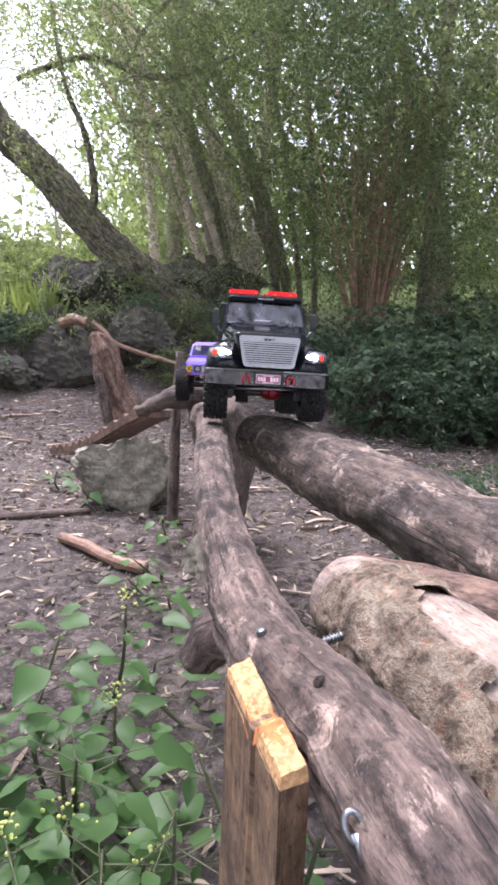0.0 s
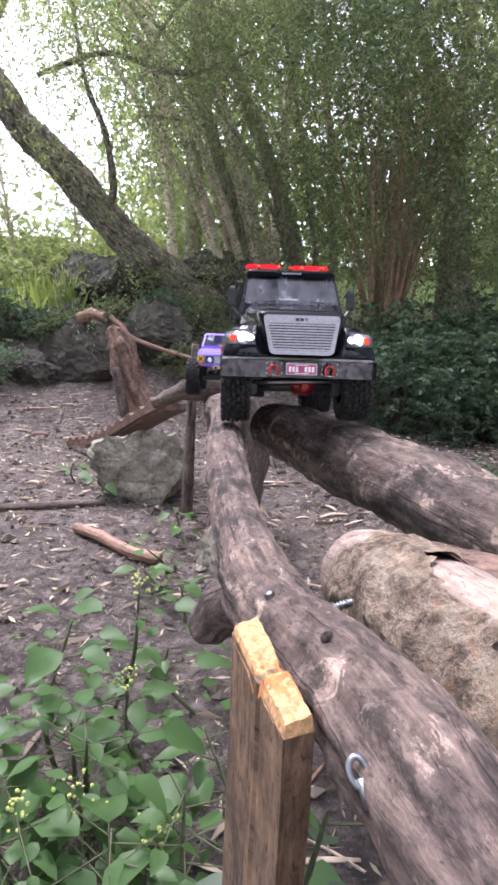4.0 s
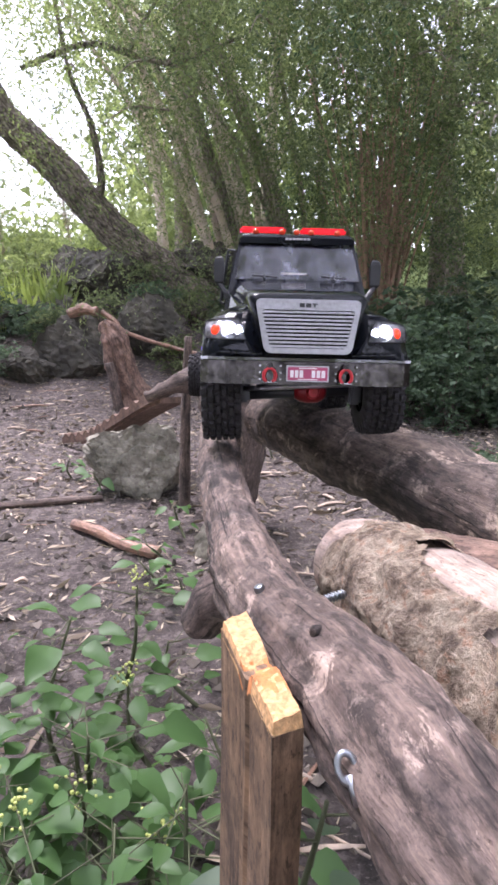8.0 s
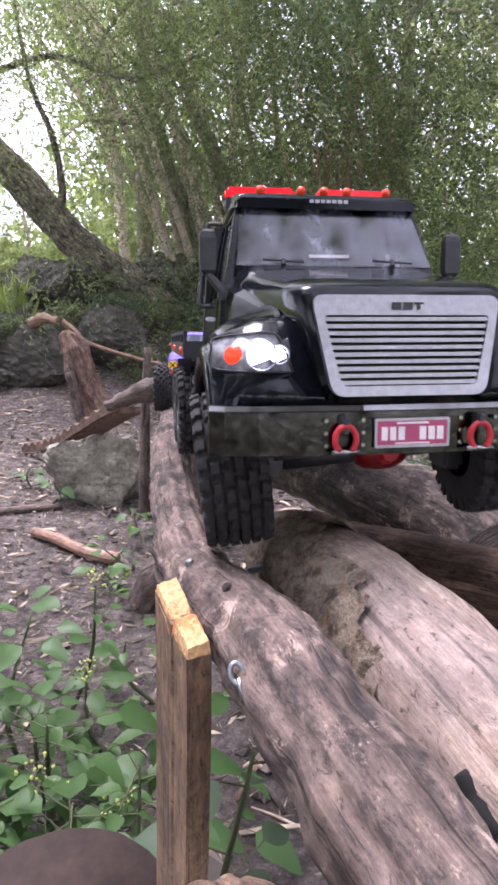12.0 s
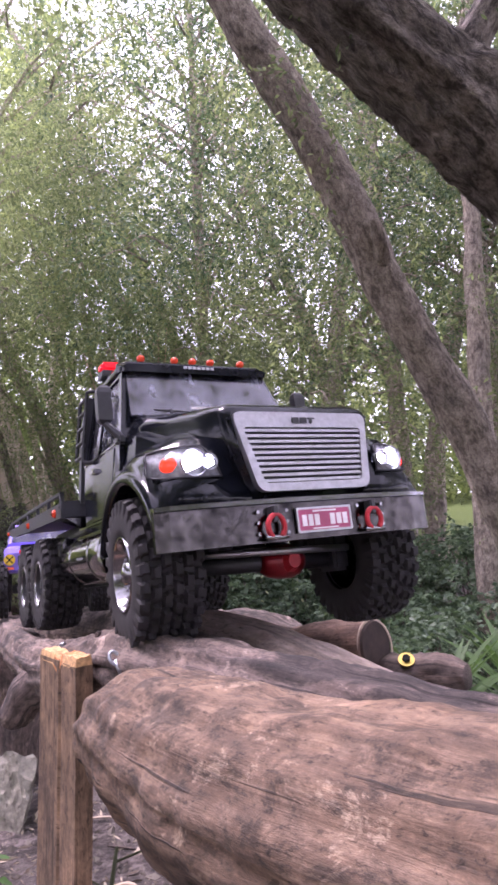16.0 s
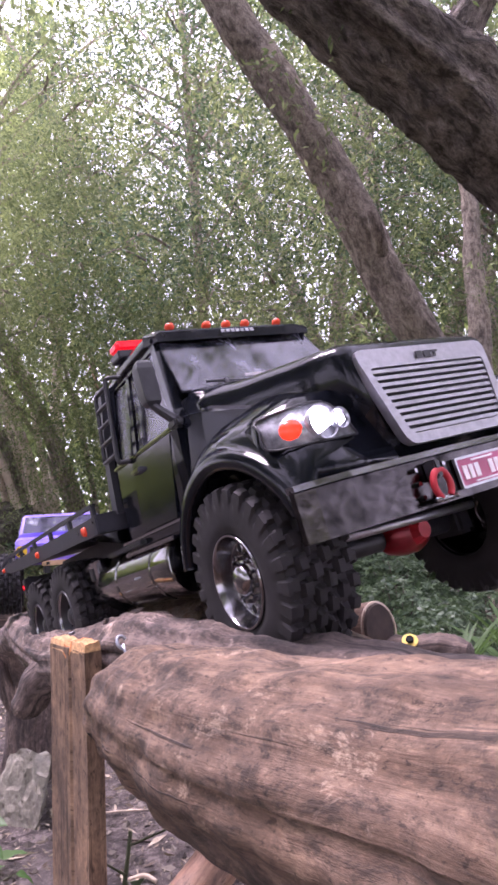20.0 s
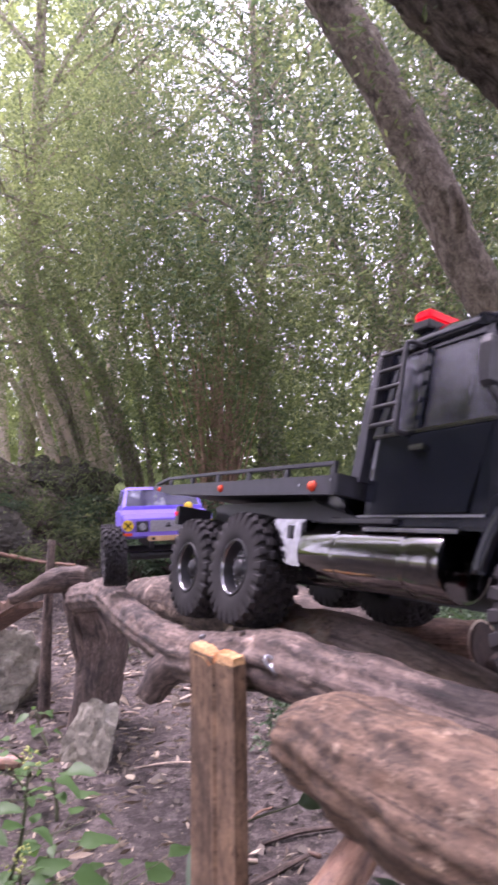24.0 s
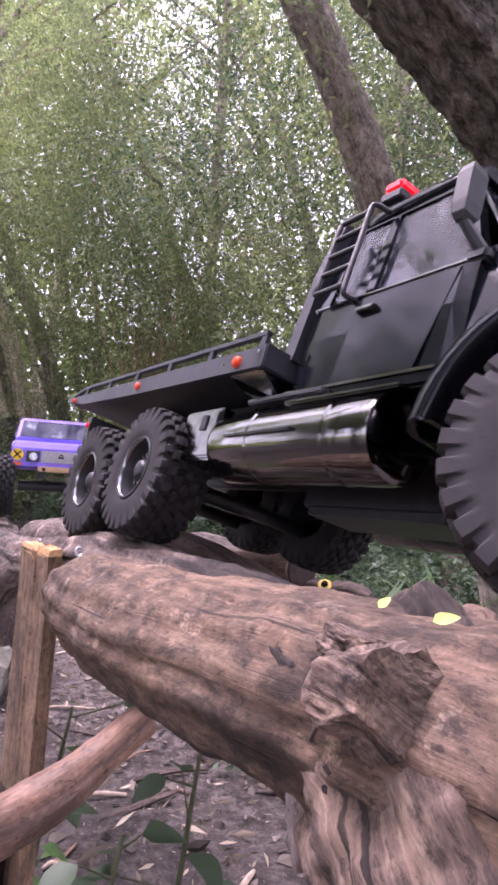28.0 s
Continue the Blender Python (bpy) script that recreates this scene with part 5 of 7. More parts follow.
def stem_clump(name, x, y, n, spread, height, r0, r1, mat, label, seed, lean=0.25, wide=1.0, clumps=110, leaf_mat=None, bias=0.0):
    leaf_mat = leaf_mat or M_LEAF
    rs = np.random.RandomState(seed)
    ob = tagged(new(name), label, "tree")
    z = ground_z(x, y)
    for k in range(n):
        a, q = rs.uniform(0, 6.28), spread * rs.uniform(0, 1) ** 0.5
        bx, by = x + q * math.cos(a), y + q * math.sin(a)
        tx, ty, h = bx + bias + lean * (math.cos(a) * q * 3 + rs.normal() * 0.35), by + lean * (math.sin(a) * q * 3 + rs.normal() * 0.3), height * rs.uniform(0.6, 1.1)
        rr = rs.uniform(r1, r0)
        v, f, u = tube([(bx, by, z - 0.2, rr * 1.2), (bx * 0.7 + tx * 0.3, by * 0.7 + ty * 0.3, z + h * 0.4, rr), (tx, ty, z + h, rr * 0.35)], seg=8, steps=8, rough=rr * 0.15, rough_scale=4, seed=k)
        put("stem", mesh_data("stem", v, f, mat, True, u), ob)
    c = np.array([(x + rs.normal() * wide, y - 0.4 + rs.normal() * 0.6, z + height * (0.55 + 0.75 * rs.uniform())) for _ in range(clumps)])
    side = np.abs(c[:, 0] - x) > spread * 1.6
    c[side, 2] = z + height * rs.uniform(0.15, 1.3, side.sum())
    p, d, s = fronds(c, 238, rs, 0.038, 0.42, 0.7)
    put("crown", leaves_mesh("crown", p, d, s, leaf_mat, 0.34), ob)
    return ob


stem_clump("bamboo_clump", 1.36, 6.75, 40, 0.15, 2.7, 0.026, 0.01, M_STEM, "dense clump of reddish brown bamboo stems", 5, 0.72, 1.3, 290)
FEATHER = stem_clump("multi_stem_tree", -0.05, 8.0, 10, 0.35, 4.4, 0.055, 0.022, M_PALETRUNK, "multi-stemmed tree with pale streaked trunks", 6, 0.7, 1.2, 200, M_LEAFB, -1.5)
BACKER = stem_clump("multi_stem_tree", 0.75, 8.6, 8, 0.4, 5.0, 0.055, 0.022, M_TRUNK, "grey multi-stemmed tree behind the clearing", 7, 0.7, 1.2, 200, None, -1.6)


def hanging_foliage(owner, n, xs, ys, zs, seed, leaf_mat, per=168, size=0.04, reach=0.42, droop=0.75, gap=None):
    """Feathery sprays put under an owner tree, over the clearing or out of view, with a clear gap (place, radius) if
    any.
    """
    rs = np.random.RandomState(seed)
    c = np.stack([rs.uniform(*xs, n), rs.uniform(*ys, n), rs.uniform(*zs, n)], 1)
    c[:, 2] += 0.35 * np.sin(c[:, 0] * 2.3 + seed) + 0.25 * np.sin(c[:, 0] * 5.1)
    if gap:
        c = c[np.linalg.norm(c - np.array(gap[0]), axis=1) > gap[1]]
    p, d, q = fronds(c, per, rs, size, reach, droop)
    put("spray", leaves_mesh("spray", p, d, q, leaf_mat, 0.34), owner, "feathery green sprays round the clearing")
    limbs = [[(c[k][0] * 0.75 + 0.25 * np.mean(xs), c[k][1] + 0.5, c[k][2] + 0.25, 0.014), (c[k][0] * 0.9 + 0.1 * np.mean(xs), c[k][1] + 0.2, c[k][2] + 0.2, 0.009), (*c[k], 0.004)] for k in range(0, len(c), 6)]
    v, f, u = tubes(limbs, seg=5, steps=4)
    tagged(put("twigwork", mesh_data("twigwork", v, f, M_TRUNK, True, u), owner), kind="stuff")


hanging_foliage(FEATHER, 185, (-1.3, 2.9), (5.6, 6.7), (2.65, 4.6), 51, M_LEAF, droop=0.4)
hanging_foliage(FEATHER, 26, (-0.2, 1.0), (6.3, 6.9), (1.85, 2.5), 52, M_LEAF, size=0.034, reach=0.3, droop=0.4)
hanging_foliage(FEATHER, 75, (-1.3, 0.9), (4.6, 6.0), (4.3, 6.6), 53, M_LEAF, droop=0.4)
# deep shade among these sprays is put into the darker M_LEAFD colour
hanging_foliage(SLIM, 170, (0.5, 4.6), (3.8, 5.3), (3.0, 6.7), 54, M_LEAFD, size=0.052, droop=0.35, gap=((0.65, 4.5, 4.3), 0.75))
hanging_foliage(SLIM, 90, (1.3, 4.5), (3.5, 4.9), (1.9, 5.6), 59, M_LEAF, size=0.042, droop=0.35)
hanging_foliage(SLIM, 80, (1.5, 4.0), (4.6, 5.6), (0.9, 2.6), 55, M_LEAF, size=0.038, reach=0.34, droop=0.35)
hanging_foliage(LEANER, 36, (-3.6, -1.6), (6.2, 6.9), (1.7, 4.2), 56, M_LEAFB, per=112, size=0.04, reach=0.34, droop=0.4)
# M_LEAFD here too: the shaded depth of the foliage is in its colour
hanging_foliage(BACKER, 340, (0.2, 6.0), (7.4, 9.4), (1.4, 7.6), 57, M_LEAFD, per=140, size=0.072, reach=0.55, droop=0.4, gap=((1.05, 8.2, 6.9), 0.9))
# unseen leaf bank left of the camera, added to darken the truck's side reflections
hanging_foliage(BACKER, 45, (-4.3, -2.8), (-2.8, 1.6), (0.6, 4.2), 58, M_LEAFD, per=84, size=0.09, reach=0.6, droop=0.4)


def far_woods():
    rs = np.random.RandomState(12)
    n = 250000
    ahead = rs.uniform(0, 1, n) < 0.8
    a = np.where(ahead, rs.uniform(-0.65, 1.1, n), rs.uniform(1.1, 2 * math.pi - 0.65, n))
    rad = rs.uniform(12.5, 22, n)
    top = 16.0 + 2.0 * np.sin(a * 5) + 1.5 * np.sin(a * 11 + 1)
    z = rs.uniform(0, 1, n) ** 1.15 * top
    x, y = rad * np.sin(a), 1.5 + rad * np.cos(a)
    gap = (np.abs(a + 0.36 + 0.05 * rs.normal(size=n)) < 0.15) & (z > 1.3 + 0.5 * rs.normal(size=n))
    gap |= (z > 6) & (rs.uniform(0, 1, n) < 0.75) & (a > 0.05)
    clump = np.sin(x * 1.9) * np.sin(y * 1.7) * np.sin(z * 2.3 + x)
    keep = ((clump > -0.08) | (z < 3.5)) & ~gap
    p = np.stack([x, y, z + 1.0], 1)[keep]
    ob = put("far_woods", scraps_mesh("far_woods", p, rs.uniform(0.05, 0.12, len(p)), M_LEAFB))
    tagged(ob, "distant green woods all round the clearing", "woods", kind="stuff")


far_woods()


def grass_field():
    rs = np.random.RandomState(14)
    n = 26000
    x, y = rs.uniform(-7.5, -1.9, n), rs.uniform(6.6, 15, n)
    z = np.array([ground_z(a, b) for a, b in zip(x, y)])
    d = np.stack([rs.normal(size=n) * 0.3, rs.normal(size=n) * 0.3, np.ones(n)], 1)
    tagged(put("grass", leaves_mesh("grass", np.stack([x, y, z], 1), d, rs.uniform(0.15, 0.55, n), M_GRASS, 0.12)), "tall sunlit yellow-green grass beyond the clearing", "grass", kind="stuff")


grass_field()


# ---- vehicles (own space: x to its right side, y ahead, z up from the foot of the front tyres) ----
TYRE_R, HUB_Z, FRONT_Y, REAR_Y = 0.0575, 0.056, 0.011, (-0.3595, -0.475)


def lathe_bm(profile, seg=40, bm=None):
    """Turns rows of (x, radius) about the x axis."""
    own = bm or bmesh.new()
    rings = [[own.verts.new((x, r * math.cos(a), r * math.sin(a))) for a in np.linspace(0, 2 * math.pi, seg, False)] for x, r in profile]
    for a, b in zip(rings, rings[1:]):
        for i in range(seg):
            own.faces.new((a[i], a[(i + 1) % seg], b[(i + 1) % seg], b[i]))
    bmesh.ops.recalc_face_normals(own, faces=own.faces)
    return own


def tyre_mesh(R, W, rim_r, lugs=26):
    """One moulded tyre: staggered tread blocks stand proud of the casing and run down onto its shoulders."""
    h = W / 2
    side = [(0.75, rim_r), (0.93, rim_r + 0.0015), (0.985, rim_r + 0.0045), (1.005, rim_r + 0.0075), (1.01, R * 0.72), (1.0, R * 0.765)]
    shoulder = [(0.985, 0.8), (0.965, 0.83), (0.95, 0.86), (0.935, 0.885)]
    tread = np.linspace(0.92, -0.92, 29)
    prof = [(u, r, 0) for u, r in side] + [(u, R * q, 2) for u, q in shoulder] + [(float(u), R * (0.93 - 0.03 * abs(u) ** 5), 1) for u in tread] + [(-u, R * q, 2) for u, q in shoulder[::-1]] + [(-u, r, 0) for u, r in side[::-1]]
    seg = lugs * 10
    V, F = [], []
    for k in range(seg):
        a = 2 * math.pi * k / seg
        for u, r, on in prof:
            if on == 1:
                e = abs(u)
                ph = (k / 10 + (0.5 if u > 0 else 0.0) + 0.35 * e) % 1.0
                if e < 0.3:
                    block = 0.18 < ph < 0.86 and e > 0.04
                elif e < 0.64:
                    block = 0.02 < (ph + 0.3) % 1.0 < 0.66 and e > 0.36
                else:
                    block = 0.12 < ph < 0.72 and e > 0.68
                if block:
                    r = R * (1.0 - 0.045 * e**4)
            elif on == 2:
                ph = (k / 10 + (0.5 if u > 0 else 0.0) + 0.35) % 1.0
                if 0.12 < ph < 0.72:
                    low = (r / R - 0.785) / 0.1
                    u, r = u + math.copysign(0.02 + 0.035 * low, u), r + R * 0.072 * low
            V.append((h * u, r * math.cos(a), r * math.sin(a)))
    n = len(prof)
    for k in range(seg):
        m = (k + 1) % seg
        for i in range(n - 1):
            F.append((k * n + i, k * n + i + 1, m * n + i + 1, m * n + i))
    me = mesh_data("tyre", V, F, M_RUBBER, True)
    me.set_sharp_from_angle(angle=radians(32))
    return me


def rim_mesh(rim_r, W, mat, deep=False):
    """Barrel, rolled lip and dished face."""
    h = W / 2
    face = h * (0.35 if deep else 0.5)
    prof = [(-h * 0.9, 1.02), (h * 0.3, 0.97), (h * 0.8, 1.05), (h * 0.93, 1.06), (h * 0.99, 1.03), (h * 0.99, 0.99), (h * 0.93, 0.965), (face + 0.003, 0.915), (face + 0.0006, 0.88), (face, 0.84), (face, 0.6), (face + 0.0008, 0.575), (face + 0.0035, 0.56), (face + 0.0045, 0.53), (face + 0.0045, 0.4), (face + 0.005, 0.36), (face + 0.0075, 0.34), (face + 0.0095, 0.3), (face + 0.011, 0.2), (face + 0.0115, 0.01)]
    bm = lathe_bm([(x, r * rim_r) for x, r in prof], 48)
    me = bm_mesh("rim", bm, mat, True)
    me.set_sharp_from_angle(angle=radians(38))
    return me


def wheel(parent, R, W, rim_r, tyre, rim, x, y, side, holes=10, hub_mat=None, deep=False):
    ob = put("wheel", None, parent)
    ob.matrix_basis = pose(x, y, HUB_Z)
    turn = pose(0, 0, 0, 0, 0, 0 if side > 0 else 180)
    put("tyre", tyre, ob, "dusty black knobbly tyre", turn)
    put("rim", rim, ob, "chromed wheel rim", turn)
    h = W / 2 * (0.35 if deep else 0.5)
    hole = bm_mesh("vent_hole", cyl_bm((h - 0.003, 0, 0), (h + 0.0006, 0, 0), rim_r * 0.098, seg=18), M_HOLE)
    ring = bm_mesh("hole_edge", lathe_bm([(h, rim_r * 0.135), (h + 0.0011, rim_r * 0.118), (h + 0.0011, rim_r * 0.102), (h + 0.0002, rim_r * 0.096)], 18), hub_mat or M_CHROME, True)
    for k in range(holes):
        a = 2 * math.pi * (k + 0.5) / holes
        m = turn @ Matrix.Translation(Vector((0, math.cos(a), math.sin(a))) * rim_r * 0.72)
        put("vent_hole", hole, ob, "", m)
        put("hole_edge", ring, ob, "", m)
    nut = bm_mesh("lug_nut", cyl_bm((h + 0.0045, 0, 0), (h + 0.0078, 0, 0), rim_r * 0.052, rim_r * 0.04, seg=6), hub_mat or M_CHROME)
    for k in range(10):
        a = 2 * math.pi * k / 10
        put("lug_nut", nut, ob, "", turn @ Matrix.Translation(Vector((0, math.cos(a), math.sin(a))) * rim_r * 0.465))
    return ob


def panel(name, pts, thick, mat, parent, label=""):
    """A flat or bent panel through four corners, with thickness along its normal."""
    p = [Vector(q) for q in pts]
    n = (p[1] - p[0]).cross(p[3] - p[0]).normalized() * thick
    return part(name, loft_bm([p, [q + n for q in p]]), mat, parent, label)


def both(fn):
    for s in (1, -1):
        fn(s)


def bars(parent, name, rects, y, mat, label=""):
    for x0, x1, z0, z1 in rects:
        part(name, box_bm(x0, x1, y, y + 0.0006, z0, z1), mat, parent, label)


def section(y, hw_b, hw_m, hw_t, zb, zm, zt, r=0.01):
    """A rounded cross-section of a body: half widths and heights at the foot, the belt and the top."""
    right = [(hw_b, zb), (hw_m, zm), (hw_t + 0.002, zt - r), (hw_t - r * 0.4, zt - r * 0.25), (hw_t - r * 1.3, zt)]
    return [(x, y, z) for x, z in right] + [(-x, y, z) for x, z in right[::-1]]


def trapeze(hw_b, hw_t, zb, zt, r, y_b, y_t, n=5):
    """Outline of a leaning grille shape with rounded corners, as points."""
    cs = [Vector((hw_b, zb)), Vector((hw_t, zt)), Vector((-hw_t, zt)), Vector((-hw_b, zb))]
    out = []
    for i, c in enumerate(cs):
        a, b = (cs[i - 1] - c).normalized(), (cs[(i + 1) % 4] - c).normalized()
        p, q = c + a * r, c + b * r
        for k in range(n):
            u = k / (n - 1)
            w = p * (1 - u) ** 2 + c * 2 * u * (1 - u) + q * u * u
            out.append(w)
    return [(w.x, y_b + (y_t - y_b) * (w.y - zb) / (zt - zb), w.y) for w in out]


def ring_bm(outer, inner, depth):
    """A flat frame between two outlines, with thickness along y."""
    bm = bmesh.new()
    back = lambda ring: [(x, y - depth, z) for x, y, z in ring]
    rings = [[bm.verts.new(p) for p in s] for s in (outer, inner, back(inner), back(outer))]
    n = len(outer)
    for a, b in zip(rings, rings[1:] + rings[:1]):
        for i in range(n):
            bm.faces.new((a[i], a[(i + 1) % n], b[(i + 1) % n], b[i]))
    bmesh.ops.recalc_face_normals(bm, faces=bm.faces)
    return bm


def build_truck():
    t = tagged(new("flatbed_truck"), "glossy black six-wheeled flatbed tow truck model with lit lamps", "toy truck")
    # hood: a nose frame round the grille, then shoulders that widen to the cab
    hood = part("hood", loft_bm([section(0.092, 0.05, 0.058, 0.062, 0.099, 0.14, 0.1675, 0.005), section(0.084, 0.052, 0.062, 0.066, 0.099, 0.14, 0.1725, 0.007), section(0.05, 0.056, 0.066, 0.069, 0.1, 0.142, 0.1795, 0.01), section(0.0, 0.062, 0.071, 0.074, 0.1, 0.148, 0.1885, 0.012), section(-0.035, 0.075, 0.08, 0.08, 0.1, 0.155, 0.1965, 0.013), section(-0.056, 0.085, 0.087, 0.083, 0.1, 0.16, 0.2015, 0.01)]), M_BLACK, t, "glossy black hood", True)
    # cowls fill the corner between hood, wing and door
    both(lambda s: part("cowl", loft_bm([[(s * 0.06, 0.02, 0.15), (s * 0.074, 0.02, 0.152), (s * 0.0735, 0.02, 0.16), (s * 0.06, 0.02, 0.17)], [(s * 0.06, -0.03, 0.13), (s * 0.094, -0.03, 0.14), (s * 0.089, -0.03, 0.176), (s * 0.06, -0.03, 0.19)], [(s * 0.06, -0.066, 0.12), (s * 0.099, -0.066, 0.125), (s * 0.0915, -0.066, 0.184), (s * 0.06, -0.066, 0.199)]]), M_BLACK, t, "glossy black cowl", False))
    # grille
    part("grille_surround", ring_bm(trapeze(0.0485, 0.06, 0.1045, 0.1645, 0.008, 0.1035, 0.0945), trapeze(0.0425, 0.0525, 0.1105, 0.1525, 0.0035, 0.1025, 0.0962), 0.006), M_GRILLE, t, "brushed aluminium grille surround")
    back = trapeze(0.0435, 0.054, 0.109, 0.154, 0.003, 0.0985, 0.0925)
    part("grille_backing", loft_bm([back, [(x, y - 0.001, z) for x, y, z in back]]), M_HOLE, t, "dark gap behind the grille bars")
    for k in range(10):
        u = (k + 0.5) / 10
        z, y, w = 0.1105 + 0.042 * u, 0.0985 - 0.0058 * u, 0.0425 + 0.0105 * u
        part("grille_bar", loft_bm([[(sx * w, y - 0.0012, z - 0.0016), (sx * w, y + 0.003, z - 0.0013), (sx * w, y + 0.0026, z + 0.0009), (sx * w, y - 0.0012, z + 0.0013)] for sx in (-1, 1)]), M_GRILLE, t)
    bars(t, "badge", [(-0.0095, -0.0035, 0.1588, 0.16), (-0.0073, -0.0055, 0.1558, 0.1588), (-0.0025, 0.0035, 0.1556, 0.16), (0.0048, 0.0105, 0.1556, 0.16)], 0.0962, M_SATIN, "small dark raised badge")
    # bumper with swept ends
    prof = lambda x, y, z0=0.0695, z1=0.0985: [(x, y, z0), (x, y - 0.004, z0), (x, y - 0.004, z1 - 0.002), (x, y - 0.003, z1), (x, y, z1 - 0.003)]
    line = ((-0.1205, 0.0845), (-0.112, 0.0915), (-0.092, 0.0975), (-0.03, 0.104), (0.03, 0.104), (0.092, 0.0975), (0.112, 0.0915), (0.1205, 0.0845))
    bp = part("bumper", loft_bm([prof(x, y) for x, y in line]), M_BUMPER, t, "scuffed dark chrome front bumper")
    part("bumper_edge", loft_bm([[(x, y + 0.0012, 0.0962), (x, y - 0.006, 0.0962), (x, y - 0.006, 0.0997), (x, y + 0.0006, 0.0994)] for x, y in line]), M_CHROME, t, "bright bumper edge")
    pl = part("number_plate", box_bm(-0.0228, 0.0228, 0.1045, 0.107, 0.0745, 0.0905, 0.0008), M_PLATE, t, "maroon plate with white bars")
    bars(pl, "print", [(-0.0195, -0.0155, 0.0782, 0.0862), (-0.014, -0.01, 0.0782, 0.0862), (-0.0085, -0.0045, 0.0782, 0.0862), (0.005, 0.009, 0.0782, 0.0862), (0.0105, 0.0142, 0.0782, 0.0862), (0.0157, 0.0195, 0.0782, 0.0862), (-0.01, 0.01, 0.0879, 0.089), (-0.011, 0.011, 0.0758, 0.0767)], 0.1069, M_WHITE, "white bars")
    part("plate_frame", ring_bm(trapeze(0.0236, 0.0236, 0.0737, 0.0913, 0.001, 0.1072, 0.1072, 3), trapeze(0.0222, 0.0222, 0.0751, 0.0899, 0.001, 0.1072, 0.1072, 3), 0.002), M_GRILLE, pl, "thin bright plate frame")

    def shackle(s):
        x = s * 0.0425
        part("shackle_mount", box_bm(x - 0.0025, x + 0.0025, 0.102, 0.111, 0.083, 0.0935, 0.001), M_SATIN, t)
        v, f, u = tube([(x + 0.0064 * math.cos(a), 0.1095, 0.0795 + 0.008 * math.sin(a), 0.0019) for a in np.linspace(math.radians(-55), math.radians(235), 13)], seg=12, steps=3)
        put("shackle", mesh_data("shackle", v, f, M_REDPART), t, "red bow shackle")
        part("shackle_pin", cyl_bm((x - 0.0085, 0.1095, 0.0722), (x + 0.0085, 0.1095, 0.0722), 0.0016, seg=10), M_CHROME, t, "bright shackle pin", True)
        for dx in (-0.0125, 0.0105):
            for dz in (0.0755, 0.083, 0.0905):
                part("bolt", cyl_bm((x + dx, 0.1015, dz), (x + dx, 0.1048, dz), 0.0013, seg=8), M_CHROME, t)

    both(shackle)

    # front wings: a raised lip round the wheel, a hollow, then the shoulder
    def wing(s):
        cy, cz = 0.011, 0.0645
        rows = []
        for a in np.linspace(math.radians(203), math.radians(-8), 26):
            c, d = math.cos(a), math.sin(a)
            lift, ahead = max(0.0, d), 0.008 * max(0.0, c) ** 3
            ring = []
            for x, r in ((0.07, 0.0605), (0.1165, 0.0605), (0.119, 0.0612), (0.1208, 0.064), (0.1195, 0.0705), (0.1175, 0.0722), (0.1145, 0.0732), (0.1128, 0.0765), (0.109, 0.0795 + 0.003 * lift), (0.1, 0.085 + 0.004 * lift), (0.085, 0.0875 + 0.008 * lift), (0.07, 0.0885 + 0.013 * lift)):
                ring.append((s * x, max(-0.072, min(0.086, cy + (r + ahead) * c)), max(0.074 if c < 0 else 0.084, cz + (r + ahead) * d)))
            rows.append(ring)
        part("wing", loft_bm(rows, close=False, caps=False), M_BLACK, t, "glossy black front wing with a raised lip", True)
        part("wing_front", loft_bm([[(s * 0.05, 0.095, 0.098), (s * 0.1, 0.0895, 0.098), (s * 0.1165, 0.074, 0.098), (s * 0.1165, 0.0725, 0.1), (s * 0.05, 0.06, 0.1)], [(s * 0.052, 0.093, 0.108), (s * 0.1, 0.0865, 0.108), (s * 0.1175, 0.072, 0.108), (s * 0.1175, 0.0705, 0.11), (s * 0.052, 0.06, 0.11)], [(s * 0.055, 0.087, 0.12), (s * 0.1, 0.0815, 0.1175), (s * 0.1165, 0.0675, 0.1165), (s * 0.1165, 0.066, 0.118), (s * 0.055, 0.056, 0.12)], [(s * 0.058, 0.075, 0.15), (s * 0.09, 0.071, 0.148), (s * 0.111, 0.061, 0.142), (s * 0.111, 0.045, 0.14), (s * 0.058, 0.04, 0.15)], [(s * 0.06, 0.055, 0.1565), (s * 0.088, 0.052, 0.154), (s * 0.105, 0.047, 0.146), (s * 0.105, 0.035, 0.143), (s * 0.06, 0.035, 0.155)]]), M_BLACK, t, "glossy black corner round the headlight", True)
        # headlight, wrapped round the corner
        hl = part("headlight", loft_bm([[(s * 0.0695, 0.0835, 0.119), (s * 0.099, 0.0785, 0.1195), (s * 0.114, 0.067, 0.1225)], [(s * 0.0695, 0.0885, 0.119), (s * 0.1, 0.0835, 0.1195), (s * 0.117, 0.069, 0.1225)], [(s * 0.0735, 0.086, 0.131), (s * 0.1, 0.081, 0.1315), (s * 0.1168, 0.0667, 0.1335)], [(s * 0.079, 0.0785, 0.1425), (s * 0.099, 0.0745, 0.142), (s * 0.1145, 0.063, 0.14)], [(s * 0.079, 0.0745, 0.1425), (s * 0.098, 0.0705, 0.142), (s * 0.112, 0.061, 0.14)]], caps=True), M_LENS, t, "clear headlight lens", True)
